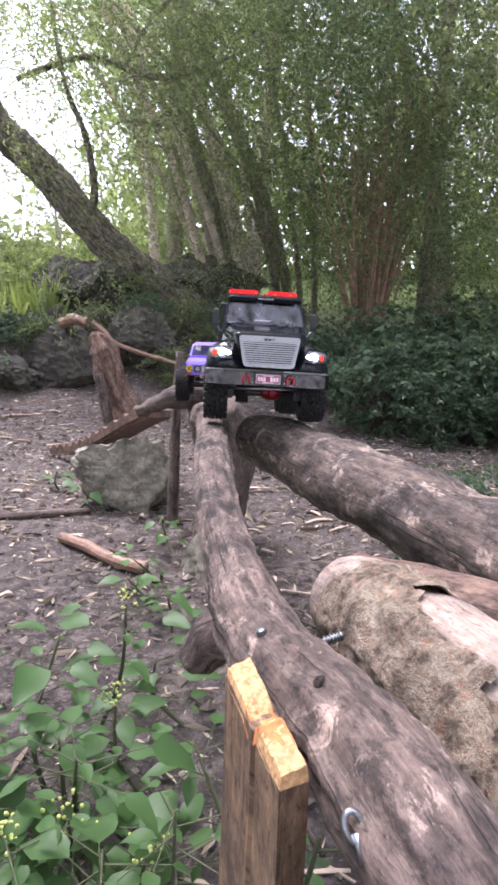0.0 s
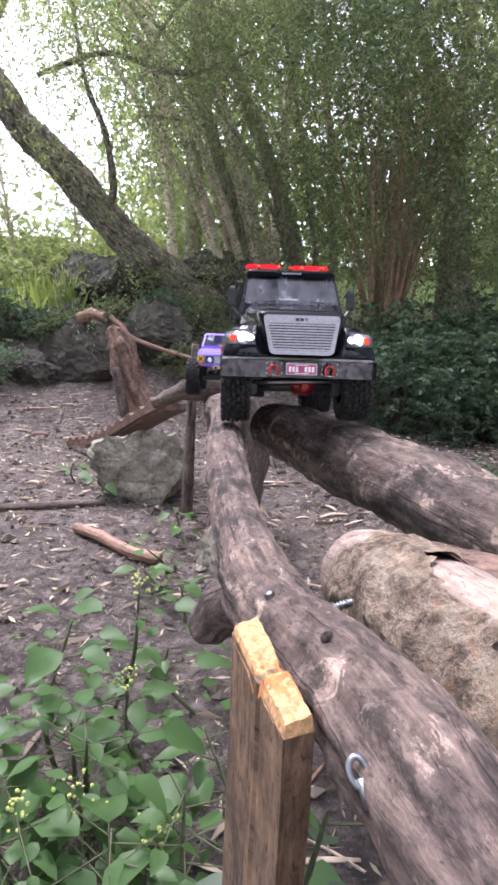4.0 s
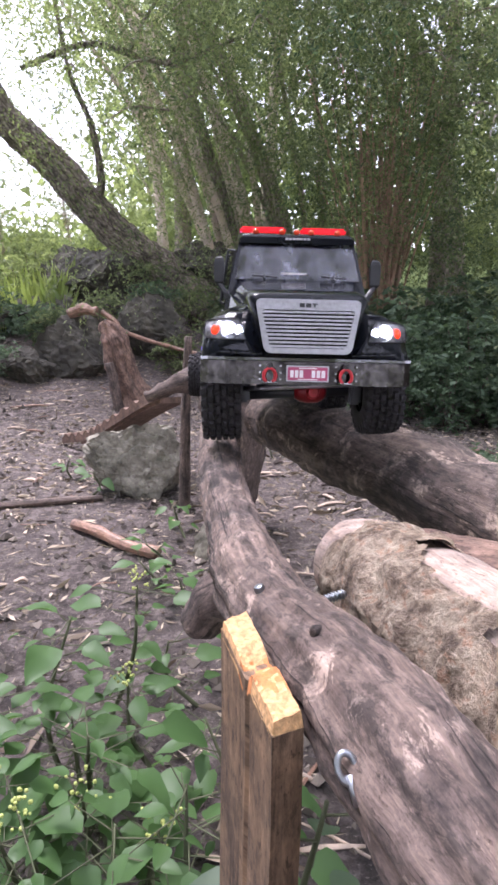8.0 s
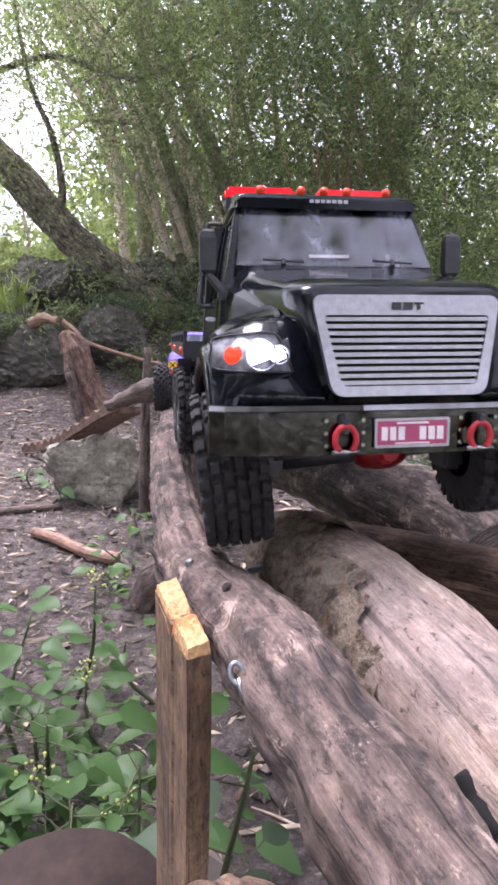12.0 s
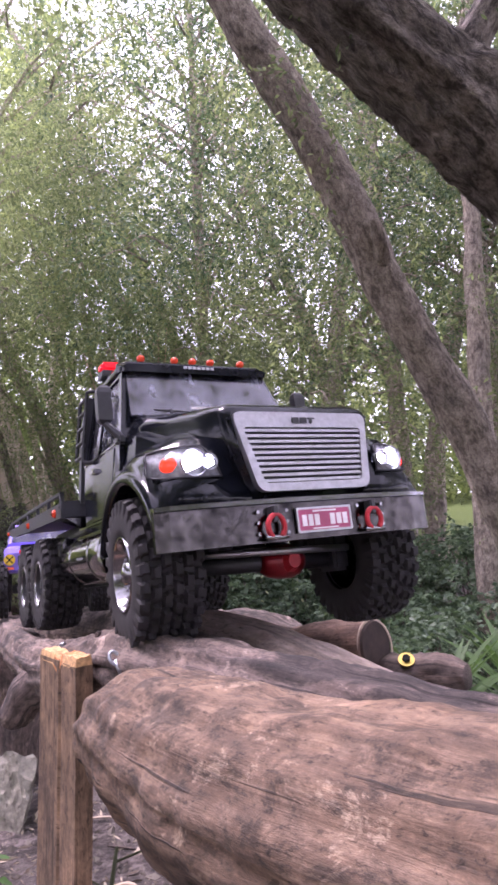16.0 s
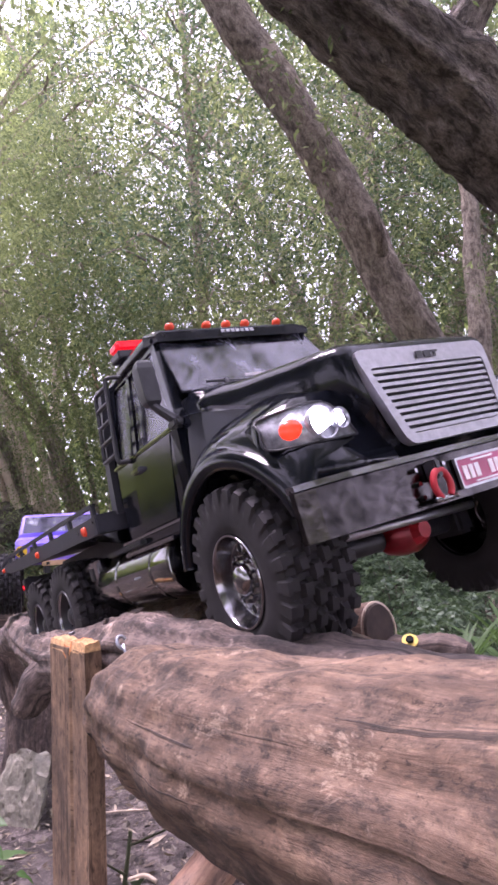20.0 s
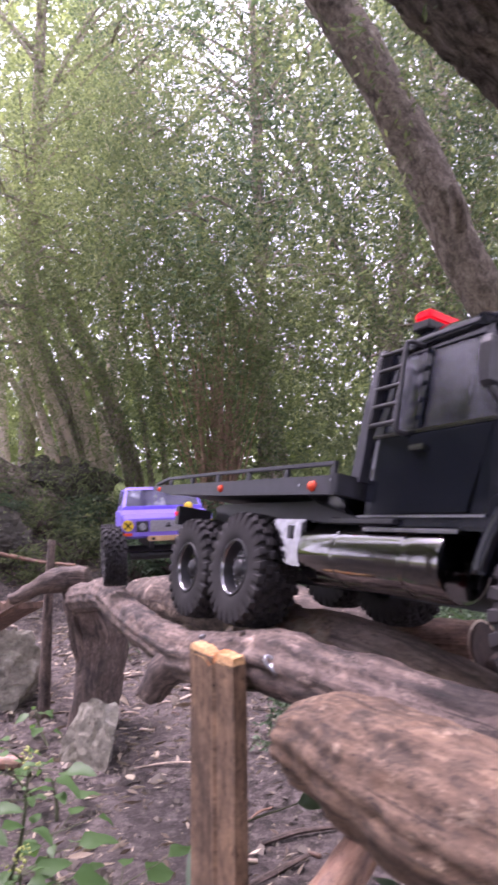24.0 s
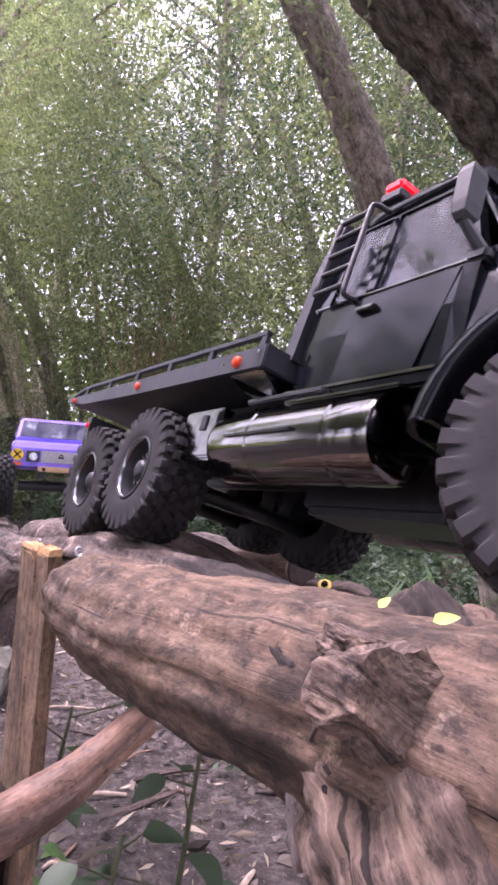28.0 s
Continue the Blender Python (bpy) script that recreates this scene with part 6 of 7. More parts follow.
        rim = [(0.0695, 0.0887, 0.119), (0.1, 0.0837, 0.1195), (0.117, 0.0692, 0.1225), (0.1168, 0.0669, 0.1335), (0.1145, 0.0632, 0.14), (0.099, 0.0747, 0.142), (0.079, 0.0787, 0.1425), (0.0735, 0.0862, 0.131), (0.0695, 0.0887, 0.119)]
        v, f, u = tube([(s * x, y, z, 0.0007) for x, y, z in rim], seg=6, steps=3)
        put("lens_rim", mesh_data("lens_rim", v, f, M_SATIN, True, u), hl, "thin dark lens edge")
        for x, y, z, rr in ((0.0885, 0.0842, 0.1295, 0.0078), (0.0775, 0.0858, 0.1295, 0.0047)):
            part("reflector", loft_bm([[(s * x + rr * k * math.cos(a), y + d, z + rr * k * math.sin(a)) for a in np.linspace(0, 6.283, 24, False)] for k, d in ((1.05, -0.003), (1.22, 0.0035), (1.3, 0.0033), (1.12, -0.004))], caps=False), M_LENS, hl, "bright reflector cup", True)
            bm = cyl_bm((s * x, y - 0.004, z), (s * x, y + 0.0008, z - 0.0012), rr, rr * 0.92, seg=24)
            part("bulb", bm, M_HEAD, hl, "glowing white bulb", True)
        bm = bmesh.new()
        bmesh.ops.create_uvsphere(bm, u_segments=12, v_segments=8, radius=0.0068, matrix=Matrix.Translation((s * 0.1035, 0.0765, 0.129)) @ Matrix.Rotation(s * -0.6, 4, "Z") @ Matrix.Diagonal((1.05, 0.6, 0.95, 1)))
        part("indicator", bm, M_AMBER, hl, "glowing amber indicator", True)

    both(wing)
    # cab
    part("cab", loft_bm([section(-0.056, 0.097, 0.098, 0.0945, 0.104, 0.15, 0.177, 0.003), section(-0.066, 0.1, 0.0995, 0.0955, 0.104, 0.15, 0.177, 0.003), section(-0.18, 0.1, 0.0995, 0.0955, 0.104, 0.15, 0.177, 0.003), section(-0.191, 0.097, 0.0965, 0.0925, 0.104, 0.15, 0.177, 0.004)]), M_BLACK, t, "glossy black cab body")
    part("dashboard", box_bm(-0.08, 0.08, -0.085, -0.06, 0.177, 0.199, 0.004), M_SATIN, t)
    roof = part("roof", loft_bm([section(-0.086, 0.0795, 0.0795, 0.0765, 0.2545, 0.258, 0.2645, 0.004), section(-0.102, 0.0805, 0.0805, 0.077, 0.254, 0.26, 0.2695, 0.006), section(-0.165, 0.0805, 0.0805, 0.076, 0.251, 0.26, 0.272, 0.006), section(-0.193, 0.0795, 0.0795, 0.074, 0.249, 0.257, 0.267, 0.006)]), M_BLACK, t, "glossy black roof", True)
    part("visor", loft_bm([section(-0.0805, 0.0785, 0.0785, 0.0775, 0.2525, 0.2555, 0.2605, 0.003), section(-0.1, 0.081, 0.081, 0.079, 0.256, 0.26, 0.268, 0.003)]), M_BLACK, t)
    bars(roof, "emblem", [(-0.0175 + 0.005 * k, -0.0138 + 0.005 * k, 0.2575, 0.2602) for k in range(7)], -0.0805, M_GRILLE, "plain bars on the visor")
    ws = panel("windscreen", [(-0.0835, -0.0555, 0.2015), (0.0835, -0.0555, 0.2015), (0.0755, -0.0875, 0.2555), (-0.0755, -0.0875, 0.2555)], 0.0022, M_GLASS, t, "smoked windscreen with sky reflections painted as pale streaks")
    for x in (-0.048, 0.045):
        part("wiper", cyl_bm((x - 0.017, -0.0525, 0.2042), (x + 0.017, -0.0535, 0.2062), 0.0011, seg=6), M_SATIN, ws)
        part("wiper_foot", cyl_bm((x, -0.0515, 0.2018), (x, -0.0535, 0.2062), 0.0022, seg=8), M_SATIN, ws)
    part("screen_label", box_bm(-0.012, 0.022, -0.0561, -0.0556, 0.2075, 0.2098), M_WHITE, ws, "pale strip on the screen's foot").matrix_basis = Matrix.Translation((0, -0.0022, 0.0012))
    panel("rear_window", [(0.085, -0.191, 0.178), (-0.085, -0.191, 0.178), (-0.075, -0.191, 0.253), (0.075, -0.191, 0.253)], 0.002, M_GLASS, t)

    def cab_side(s):
        at = lambda z: 0.0945 - 0.0155 * (z - 0.177) / 0.079

        def post(name, lo, hi, w0, w1, deep=0.006):
            (y0, z0), (y1, z1) = lo, hi
            part(name, loft_bm([[(s * at(z), y + w, z), (s * at(z), y - w, z), (s * (at(z) - deep), y - w, z), (s * (at(z) - deep), y + w, z)] for y, z, w in ((y0, z0, w0), (y1, z1, w1))]), M_BLACK, t)

        post("front_pillar", (-0.0615, 0.177), (-0.0915, 0.2555), 0.0042, 0.0038, 0.009)
        post("door_pillar", (-0.1415, 0.177), (-0.1485, 0.2555), 0.0035, 0.0032)
        post("rear_pillar", (-0.1855, 0.177), (-0.1875, 0.2555), 0.0055, 0.0055, 0.008)
        part("window_header", loft_bm([[(s * at(0.249), y, 0.249), (s * (at(0.249) - 0.006), y, 0.249), (s * (at(0.257) - 0.006), y, 0.257), (s * at(0.257), y, 0.257)] for y in (-0.088, -0.19)]), M_BLACK, t)
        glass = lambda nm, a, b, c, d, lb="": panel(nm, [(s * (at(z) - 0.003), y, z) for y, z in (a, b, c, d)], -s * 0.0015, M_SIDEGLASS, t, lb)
        glass("side_window", (-0.0645, 0.178), (-0.139, 0.178), (-0.146, 0.25), (-0.0915, 0.25), "smoked side window with painted pale reflections")
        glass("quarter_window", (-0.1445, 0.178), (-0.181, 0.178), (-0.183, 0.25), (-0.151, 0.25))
        part("belt_trim", box_bm(min(s * 0.0935, s * 0.0972), max(s * 0.0935, s * 0.0972), -0.19, -0.06, 0.1755, 0.1785, 0.001), M_CHROME, t, "bright trim under the side window")
        # door with its raised edge
        d = panel("door", [(s * 0.1002, -0.082, 0.1135), (s * 0.1002, -0.148, 0.1135), (s * 0.0966, -0.143, 0.173), (s * 0.0966, -0.0665, 0.173)], s * -0.0018, M_BLACK, t, "glossy black door")
        part("door_handle", box_bm(min(s * 0.098, s * 0.1035), max(s * 0.098, s * 0.1035), -0.14, -0.124, 0.1605, 0.1645, 0.001), M_CHROME, d)
        part("rocker", box_bm(min(s * 0.09, s * 0.104), max(s * 0.09, s * 0.104), -0.19, -0.06, 0.1015, 0.1115, 0.002), M_BLACK, t, "black rocker panel under the door")
        part("rocker_trim", box_bm(min(s * 0.1035, s * 0.1052), max(s * 0.1035, s * 0.1052), -0.19, -0.064, 0.1098, 0.1116), M_CHROME, t)
        part("sill_step", box_bm(min(s * 0.085, s * 0.112), max(s * 0.085, s * 0.112), -0.175, -0.078, 0.0985, 0.1015, 0.001), M_CHECKER, t, "bright step under the door")
        m = part("mirror", loft_bm([[(s * x0, y0, z), (s * x1, y0, z), (s * x1, y1, z), (s * x0, y1, z)] for x0, x1, y0, y1, z in ((0.1015, 0.1095, -0.0625, -0.068, 0.1945), (0.0995, 0.112, -0.0605, -0.069, 0.198), (0.099, 0.1125, -0.06, -0.0695, 0.205), (0.099, 0.1125, -0.06, -0.0695, 0.224), (0.0998, 0.111, -0.061, -0.069, 0.2285), (0.102, 0.109, -0.063, -0.068, 0.231))]), M_SATIN, t, "black wing mirror")
        part("arm", cyl_bm((s * 0.0925, -0.057, 0.178), (s * 0.106, -0.065, 0.196), 0.0042, 0.003, seg=8), M_SATIN, m)
        part("arm_foot", box_bm(min(s * 0.09, s * 0.0985), max(s * 0.09, s * 0.0985), -0.066, -0.052, 0.174, 0.182, 0.002), M_SATIN, m)
        # ladder of tubes behind the door
        rk = put("grab_rail", None, t, "black tubular grab rail")
        rack = lambda *pts: put("tube", mesh_data("tube", *(lambda q: (q[0], q[1]))(tube([(s * x, y, z, 0.002) for x, y, z in pts], seg=8, steps=5)), M_SATIN), rk)
        edge = lambda z: 0.106 - 0.01 * (z - 0.178) / 0.074
        rack((0.095, -0.15, 0.176), (0.104, -0.1525, 0.1765), (edge(0.184), -0.1535, 0.184), (edge(0.22), -0.1565, 0.22), (edge(0.248), -0.159, 0.248), (0.094, -0.157, 0.2535), (0.083, -0.153, 0.252))
        rack((edge(0.184), -0.184, 0.184), (edge(0.22), -0.1855, 0.22), (edge(0.246), -0.187, 0.246), (0.092, -0.187, 0.252))
        for z in (0.184, 0.2, 0.216, 0.232, 0.247):
            rack((edge(z), -0.153 - 0.0055 * (z - 0.184) / 0.063, z), (edge(z), -0.17, z), (edge(z), -0.184 - 0.003 * (z - 0.184) / 0.063, z))
        # tank with ribs, a black step plate above and a bright one on its side; the tool box behind it
        tank = put("tank", bm_mesh("tank", lathe_bm([(-0.0015, 0.0005), (-0.0015, 0.022), (0.0, 0.0262), (0.004, 0.0272), (0.03, 0.0272), (0.0315, 0.0262), (0.036, 0.0262), (0.0375, 0.0272), (0.108, 0.0272), (0.1095, 0.0262), (0.114, 0.0262), (0.1155, 0.0272), (0.161, 0.0272), (0.165, 0.0262), (0.166, 0.021), (0.166, 0.0005)], 64), M_TANK, True), t, "dark chrome fuel tank", Matrix.Translation((s * 0.087, -0.093, 0.0805)) @ Matrix.Rotation(-math.pi / 2, 4, "Z"))
        tank.data.set_sharp_from_angle(angle=radians(30))
        part("tread_plate", box_bm(min(s * 0.084, s * 0.11), max(s * 0.084, s * 0.11), -0.223, -0.142, 0.1045, 0.1085, 0.001), M_SATIN, t, "black step plate on the tank")
        part("side_step", box_bm(min(s * 0.11, s * 0.1175), max(s * 0.11, s * 0.1175), -0.232, -0.155, 0.0785, 0.0808, 0.0008), M_CHROME, t, "bright step bar on the tank")
        part("filler_cap", cyl_bm((s * 0.082, -0.245, 0.105), (s * 0.082, -0.245, 0.1125), 0.006, seg=16), M_CHROME, t, "chrome filler cap", True)
        tb = part("tool_box", box_bm(min(s * 0.055, s * 0.1065), max(s * 0.055, s * 0.1065), -0.3165, -0.2605, 0.066, 0.1082, 0.0015), M_CHECKER, t, "scuffed chrome tool box")
        part("box_door", box_bm(min(s * 0.1065, s * 0.1078), max(s * 0.1065, s * 0.1078), -0.3135, -0.2635, 0.069, 0.1052, 0.0005), M_CHECKER, tb)
        part("latch", box_bm(min(s * 0.1075, s * 0.109), max(s * 0.1075, s * 0.109), -0.285, -0.277, 0.09, 0.102), M_SATIN, tb, "dark latch")
        # bed side
        side = ((-0.203, 0.1265, 0.1425), (-0.42, 0.132, 0.1478), (-0.575, 0.1385, 0.151), (-0.641, 0.1482, 0.1532))
        part("bed_side", loft_bm([[(s * 0.1205, y, z0), (s * 0.1145, y, z0), (s * 0.1145, y, z1), (s * 0.1205, y, z1)] for y, z0, z1 in side]), M_BED, t, "dark grey bed side")
        part("bed_rail", loft_bm([[(s * 0.12, y, z), (s * 0.1155, y, z), (s * 0.1155, y, z + 0.0033), (s * 0.12, y, z + 0.0033)] for y, z in ((-0.206, 0.1515), (-0.42, 0.1565), (-0.585, 0.1592), (-0.632, 0.1526))]), M_BED, t)
        for k in range(6):
            y = -0.209 - 0.074 * k
            part("rail_post", box_bm(min(s * 0.116, s * 0.1195), max(s * 0.116, s * 0.1195), y - 0.003, y + 0.003, 0.1405 + 0.0017 * k, 0.153 + 0.0016 * k), M_BED, t)
        for y, z, r in ((-0.2345, 0.1346, 0.0052), (-0.415, 0.1398, 0.0044), (-0.6105, 0.1465, 0.0032)):
            part("marker_light", cyl_bm((s * 0.12, y, z), (s * 0.1235, y, z), r, r * 0.7, seg=14), M_MARK, t, "orange side marker light", True)
        for y, z in ((-0.2085, 0.1385), (-0.255, 0.1362)):
            part("rivet", cyl_bm((s * 0.12, y, z), (s * 0.1212, y, z), 0.0013, seg=8), M_CHROME, t)
        part("bed_bracket", loft_bm([[(s * 0.117, -0.205, 0.127), (s * 0.075, -0.205, 0.127), (s * 0.075, -0.205, 0.109), (s * 0.093, -0.205, 0.1115)], [(s * 0.117, -0.25, 0.1285), (s * 0.075, -0.25, 0.1285), (s * 0.075, -0.25, 0.12), (s * 0.1, -0.25, 0.122)]]), M_CHECKER, t, "scuffed metal bracket under the bed's front")
        # chassis and rear guards
        part("chassis_rail", box_bm(min(s * 0.028, s * 0.038), max(s * 0.028, s * 0.038), -0.6, 0.07, 0.086, 0.104, 0.001), M_SATIN, t)
        gd = part("mud_guard", box_bm(min(s * 0.066, s * 0.112), max(s * 0.066, s * 0.112), -0.562, -0.548, 0.1, 0.124, 0.001), M_SATIN, t, "black rear light panel")
        part("tail_light", cyl_bm((s * 0.1125, -0.555, 0.1135), (s * 0.114, -0.555, 0.1135), 0.0032, seg=12), M_BEACON, gd, "red tail light", True)
        part("shock", cyl_bm((s * 0.045, 0.0, 0.06), (s * 0.042, -0.01, 0.12), 0.008, seg=14), M_SATIN, t, "", True)
        part("steering_knuckle", box_bm(min(s * 0.062, s * 0.078), max(s * 0.062, s * 0.078), -0.004, 0.026, 0.042, 0.076, 0.003), M_SATIN, t)

    both(cab_side)
    part("bed_deck", loft_bm([[(-0.116, y, z), (0.116, y, z), (0.116, y, z + 0.006), (-0.116, y, z + 0.006)] for y, z in ((-0.204, 0.1345), (-0.42, 0.14), (-0.575, 0.1435), (-0.641, 0.1478))]), M_BED, t, "dark grey flat bed")
    part("bulkhead", box_bm(-0.1205, 0.1205, -0.2105, -0.2005, 0.126, 0.144, 0.001), M_BED, t)
    part("headboard", loft_bm([[(-0.1, -0.198, 0.14), (0.1, -0.198, 0.14), (0.1, -0.21, 0.14), (-0.1, -0.21, 0.14)], [(-0.095, -0.196, 0.21), (0.095, -0.196, 0.21), (0.095, -0.206, 0.21), (-0.095, -0.206, 0.21)], [(-0.087, -0.195, 0.258), (0.087, -0.195, 0.258), (0.087, -0.203, 0.258), (-0.087, -0.203, 0.258)]]), M_BED, t, "dark grey cab guard")
    part("sub_frame", box_bm(-0.06, 0.06, -0.55, -0.21, 0.104, 0.134, 0.003), M_SATIN, t)
    part("gearbox", box_bm(-0.03, 0.03, -0.24, -0.1, 0.05, 0.09, 0.006), M_SATIN, t)
    # roof lamps
    lb = part("light_bar", box_bm(-0.079, 0.079, -0.174, -0.154, 0.271, 0.2785, 0.001), M_SATIN, t, "roof light bar with red lenses")
    for x0, x1 in ((-0.079, -0.011), (0.011, 0.079)):
        part("red_lens", box_bm(x0, x1, -0.1735, -0.1545, 0.278, 0.2885, 0.003), M_BEACON, lb, "red beacon lens")
    for x in (-0.0566, -0.0205, 0.0, 0.0205, 0.0566):
        bm = bmesh.new()
        bmesh.ops.create_uvsphere(bm, u_segments=12, v_segments=8, radius=0.0044, matrix=Matrix.Translation((x, -0.0935, 0.2703)) @ Matrix.Diagonal((0.95, 1.1, 0.85, 1)))
        part("roof_lamp", bm, M_MARK, t, "orange roof clearance lamp", True)
    # axles
    ax = put("front_axle", bm_mesh("front_axle", cyl_bm((-0.07, 0, 0), (0.07, 0, 0), 0.0075, seg=14), M_SATIN, True), t)
    ax.matrix_basis = pose(0, FRONT_Y, HUB_Z)
    part("differential", loft_bm([[(x, 0.004 + r * math.cos(a), r * math.sin(a)) for a in np.linspace(0, 6.283, 18, False)] for x, r in ((-0.034, 0.008), (-0.029, 0.012), (-0.022, 0.0145), (-0.01, 0.0145), (0.0, 0.012), (0.006, 0.008))]), M_REDMETAL, ax, "red differential housing", True)
    part("diff_cover", cyl_bm((-0.016, 0.012, 0), (-0.016, 0.0235, 0), 0.011, 0.006, seg=10), M_REDPART, ax, "red cover")
    part("steering_link", cyl_bm((-0.07, 0.024, 0.008), (0.07, 0.024, 0.008), 0.003, seg=8), M_GRILLE, ax, "", True)
    for y in REAR_Y:
        part("rear_axle", cyl_bm((-0.07, y, HUB_Z), (0.07, y, HUB_Z), 0.0075, seg=14), M_SATIN, t, "", True)
    R, W, rr = TYRE_R, 0.048, 0.0272
    tm, rm, rd = tyre_mesh(R, W, rr), rim_mesh(rr, W, M_CHROME), rim_mesh(rr, W, M_SATIN, True)
    lip = bm_mesh("rim_lip", lathe_bm([(W * 0.4, rr * 1.05), (W * 0.495, rr * 1.02), (W * 0.47, rr * 0.95), (W * 0.43, rr * 0.93)], 40), M_CHROME, True)
    wheels = []
    for y in (FRONT_Y, *REAR_Y):
        for s in (1, -1):
            wh = (wheel(t, R, W, rr, tm, rm if y == FRONT_Y else rd, s * 0.0985, y, s, 10, None, y != FRONT_Y), s, y)
            wheels.append(wh)
            if y != FRONT_Y:
                put("rim_lip", lip, wh[0], "chromed rim lip", pose(0, 0, 0, 0, 0, 0 if s > 0 else 180))
    return t, ax, wheels


def build_car():
    t = tagged(new("crawler_car"), "purple off-road crawler car model with big tyres", "toy car")
    part("body", loft_bm([section(0.118, 0.078, 0.082, 0.08, 0.092, 0.105, 0.125, 0.004), section(0.11, 0.084, 0.086, 0.084, 0.088, 0.108, 0.134, 0.004), section(0.03, 0.086, 0.087, 0.083, 0.086, 0.11, 0.142, 0.004), section(-0.14, 0.086, 0.087, 0.083, 0.086, 0.11, 0.142, 0.004), section(-0.15, 0.082, 0.084, 0.08, 0.09, 0.11, 0.14, 0.004)]), M_PURPLE, t, "purple body shell")
    part("cabin", loft_bm([section(0.032, 0.082, 0.081, 0.079, 0.141, 0.143, 0.148, 0.003), section(0.0, 0.081, 0.078, 0.073, 0.141, 0.16, 0.183, 0.004), section(-0.01, 0.081, 0.078, 0.072, 0.141, 0.16, 0.188, 0.004), section(-0.14, 0.081, 0.078, 0.072, 0.141, 0.16, 0.188, 0.004)]), M_PURPLE, t, "purple cabin")
    panel("windscreen", [(-0.074, 0.0315, 0.15), (0.074, 0.0315, 0.15), (0.068, 0.0055, 0.182), (-0.068, 0.0055, 0.182)], 0.004, M_GLASS, t, "dark windscreen")
    both(lambda s: panel("side_window", [(s * 0.0815, 0.015, 0.15), (s * 0.0815, -0.06, 0.15), (s * 0.075, -0.06, 0.18), (s * 0.075, 0.0, 0.18)], -s * 0.002, M_GLASS, t))
    part("grille", box_bm(-0.034, 0.034, 0.117, 0.1205, 0.1, 0.121, 0.001), M_GRILLE, t, "silver grille plate")
    bars(t, "badge", [(-0.005, 0.005, 0.108, 0.1125), (-0.003, 0.003, 0.1135, 0.116)], 0.1204, M_SATIN, "small dark badge")

    def lamps(s):
        part("light_pod", box_bm(min(s * 0.037, s * 0.06), max(s * 0.037, s * 0.06), 0.117, 0.1202, 0.1, 0.12, 0.001), M_SATIN, t, "black lamp housing")
        part("headlight", cyl_bm((s * 0.048, 0.1195, 0.11), (s * 0.048, 0.1225, 0.11), 0.007, seg=18), M_LENS, t, "round clear headlight")
        lp = part("spot_lamp", cyl_bm((s * 0.075, 0.116, 0.112), (s * 0.075, 0.124, 0.112), 0.0105, seg=20), M_LAMPY, t, "yellow lamp cover with a black cross")
        for a in (45, -45):
            b = box_bm(-0.009, 0.009, -0.0004, 0.0004, -0.0012, 0.0012)
            bmesh.ops.transform(b, matrix=pose(s * 0.075, 0.1243, 0.112) @ pose(0, 0, 0, 0, a, 0), verts=b.verts)
            part("cross_bar", b, M_HOLE, lp)
        part("indicator", box_bm(s * 0.075 - 0.008, s * 0.075 + 0.008, 0.117, 0.12, 0.093, 0.0985, 0.0008), M_MARK, t, "orange indicator")
        part("frame_rail", box_bm(min(s * 0.025, s * 0.035), max(s * 0.025, s * 0.035), -0.14, 0.11, 0.07, 0.085), M_SATIN, t)

    both(lamps)
    part("bumper", box_bm(-0.04, 0.04, 0.118, 0.13, 0.083, 0.0925, 0.002), M_TAN, t, "tan front bumper")
    bars(t, "bumper_slots", [(-0.032, -0.026, 0.085, 0.09), (0.026, 0.032, 0.085, 0.09)], 0.1298, M_HOLE)
    bm = bmesh.new()
    bmesh.ops.create_uvsphere(bm, u_segments=12, v_segments=8, radius=0.009, matrix=Matrix.Translation((-0.05, 0.05, 0.146)))
    part("ornament", bm, M_LAMPY, t, "small yellow ornament on the hood", True)
    part("front_axle", cyl_bm((-0.07, 0.085, 0.055), (0.07, 0.085, 0.055), 0.008, seg=12), M_SATIN, t)
    part("rear_axle", cyl_bm((-0.07, -0.12, 0.055), (0.07, -0.12, 0.055), 0.008, seg=12), M_SATIN, t)
    R, W, rr = 0.056, 0.042, 0.028
    tm, rm = tyre_mesh(R, W, rr, 20), rim_mesh(rr, W, M_SATIN)
    wheels = [(wheel(t, R, W, rr, tm, rm, s * 0.098, y, s, 6, M_STEEL), s, y) for y in (0.085, -0.12) for s in (1, -1)]
    return t, wheels


TRUCK_OB, AXLE, TRUCK_WHEELS = build_truck()
CAR_OB, CAR_WHEELS = build_car()


# ---- what moves ----
def between(rows, t):
    ts = [r[0] for r in rows]
    return [float(np.interp(t, ts, [r[k] for r in rows])) for k in range(1, len(rows[0]))]


def body_pose(x, y, z, yaw, pitch, roll):
    return Matrix.Translation((x, y, z)) @ Matrix.Rotation(radians(yaw), 4, "Z") @ Matrix.Rotation(radians(pitch), 4, "X") @ Matrix.Rotation(radians(roll), 4, "Y")


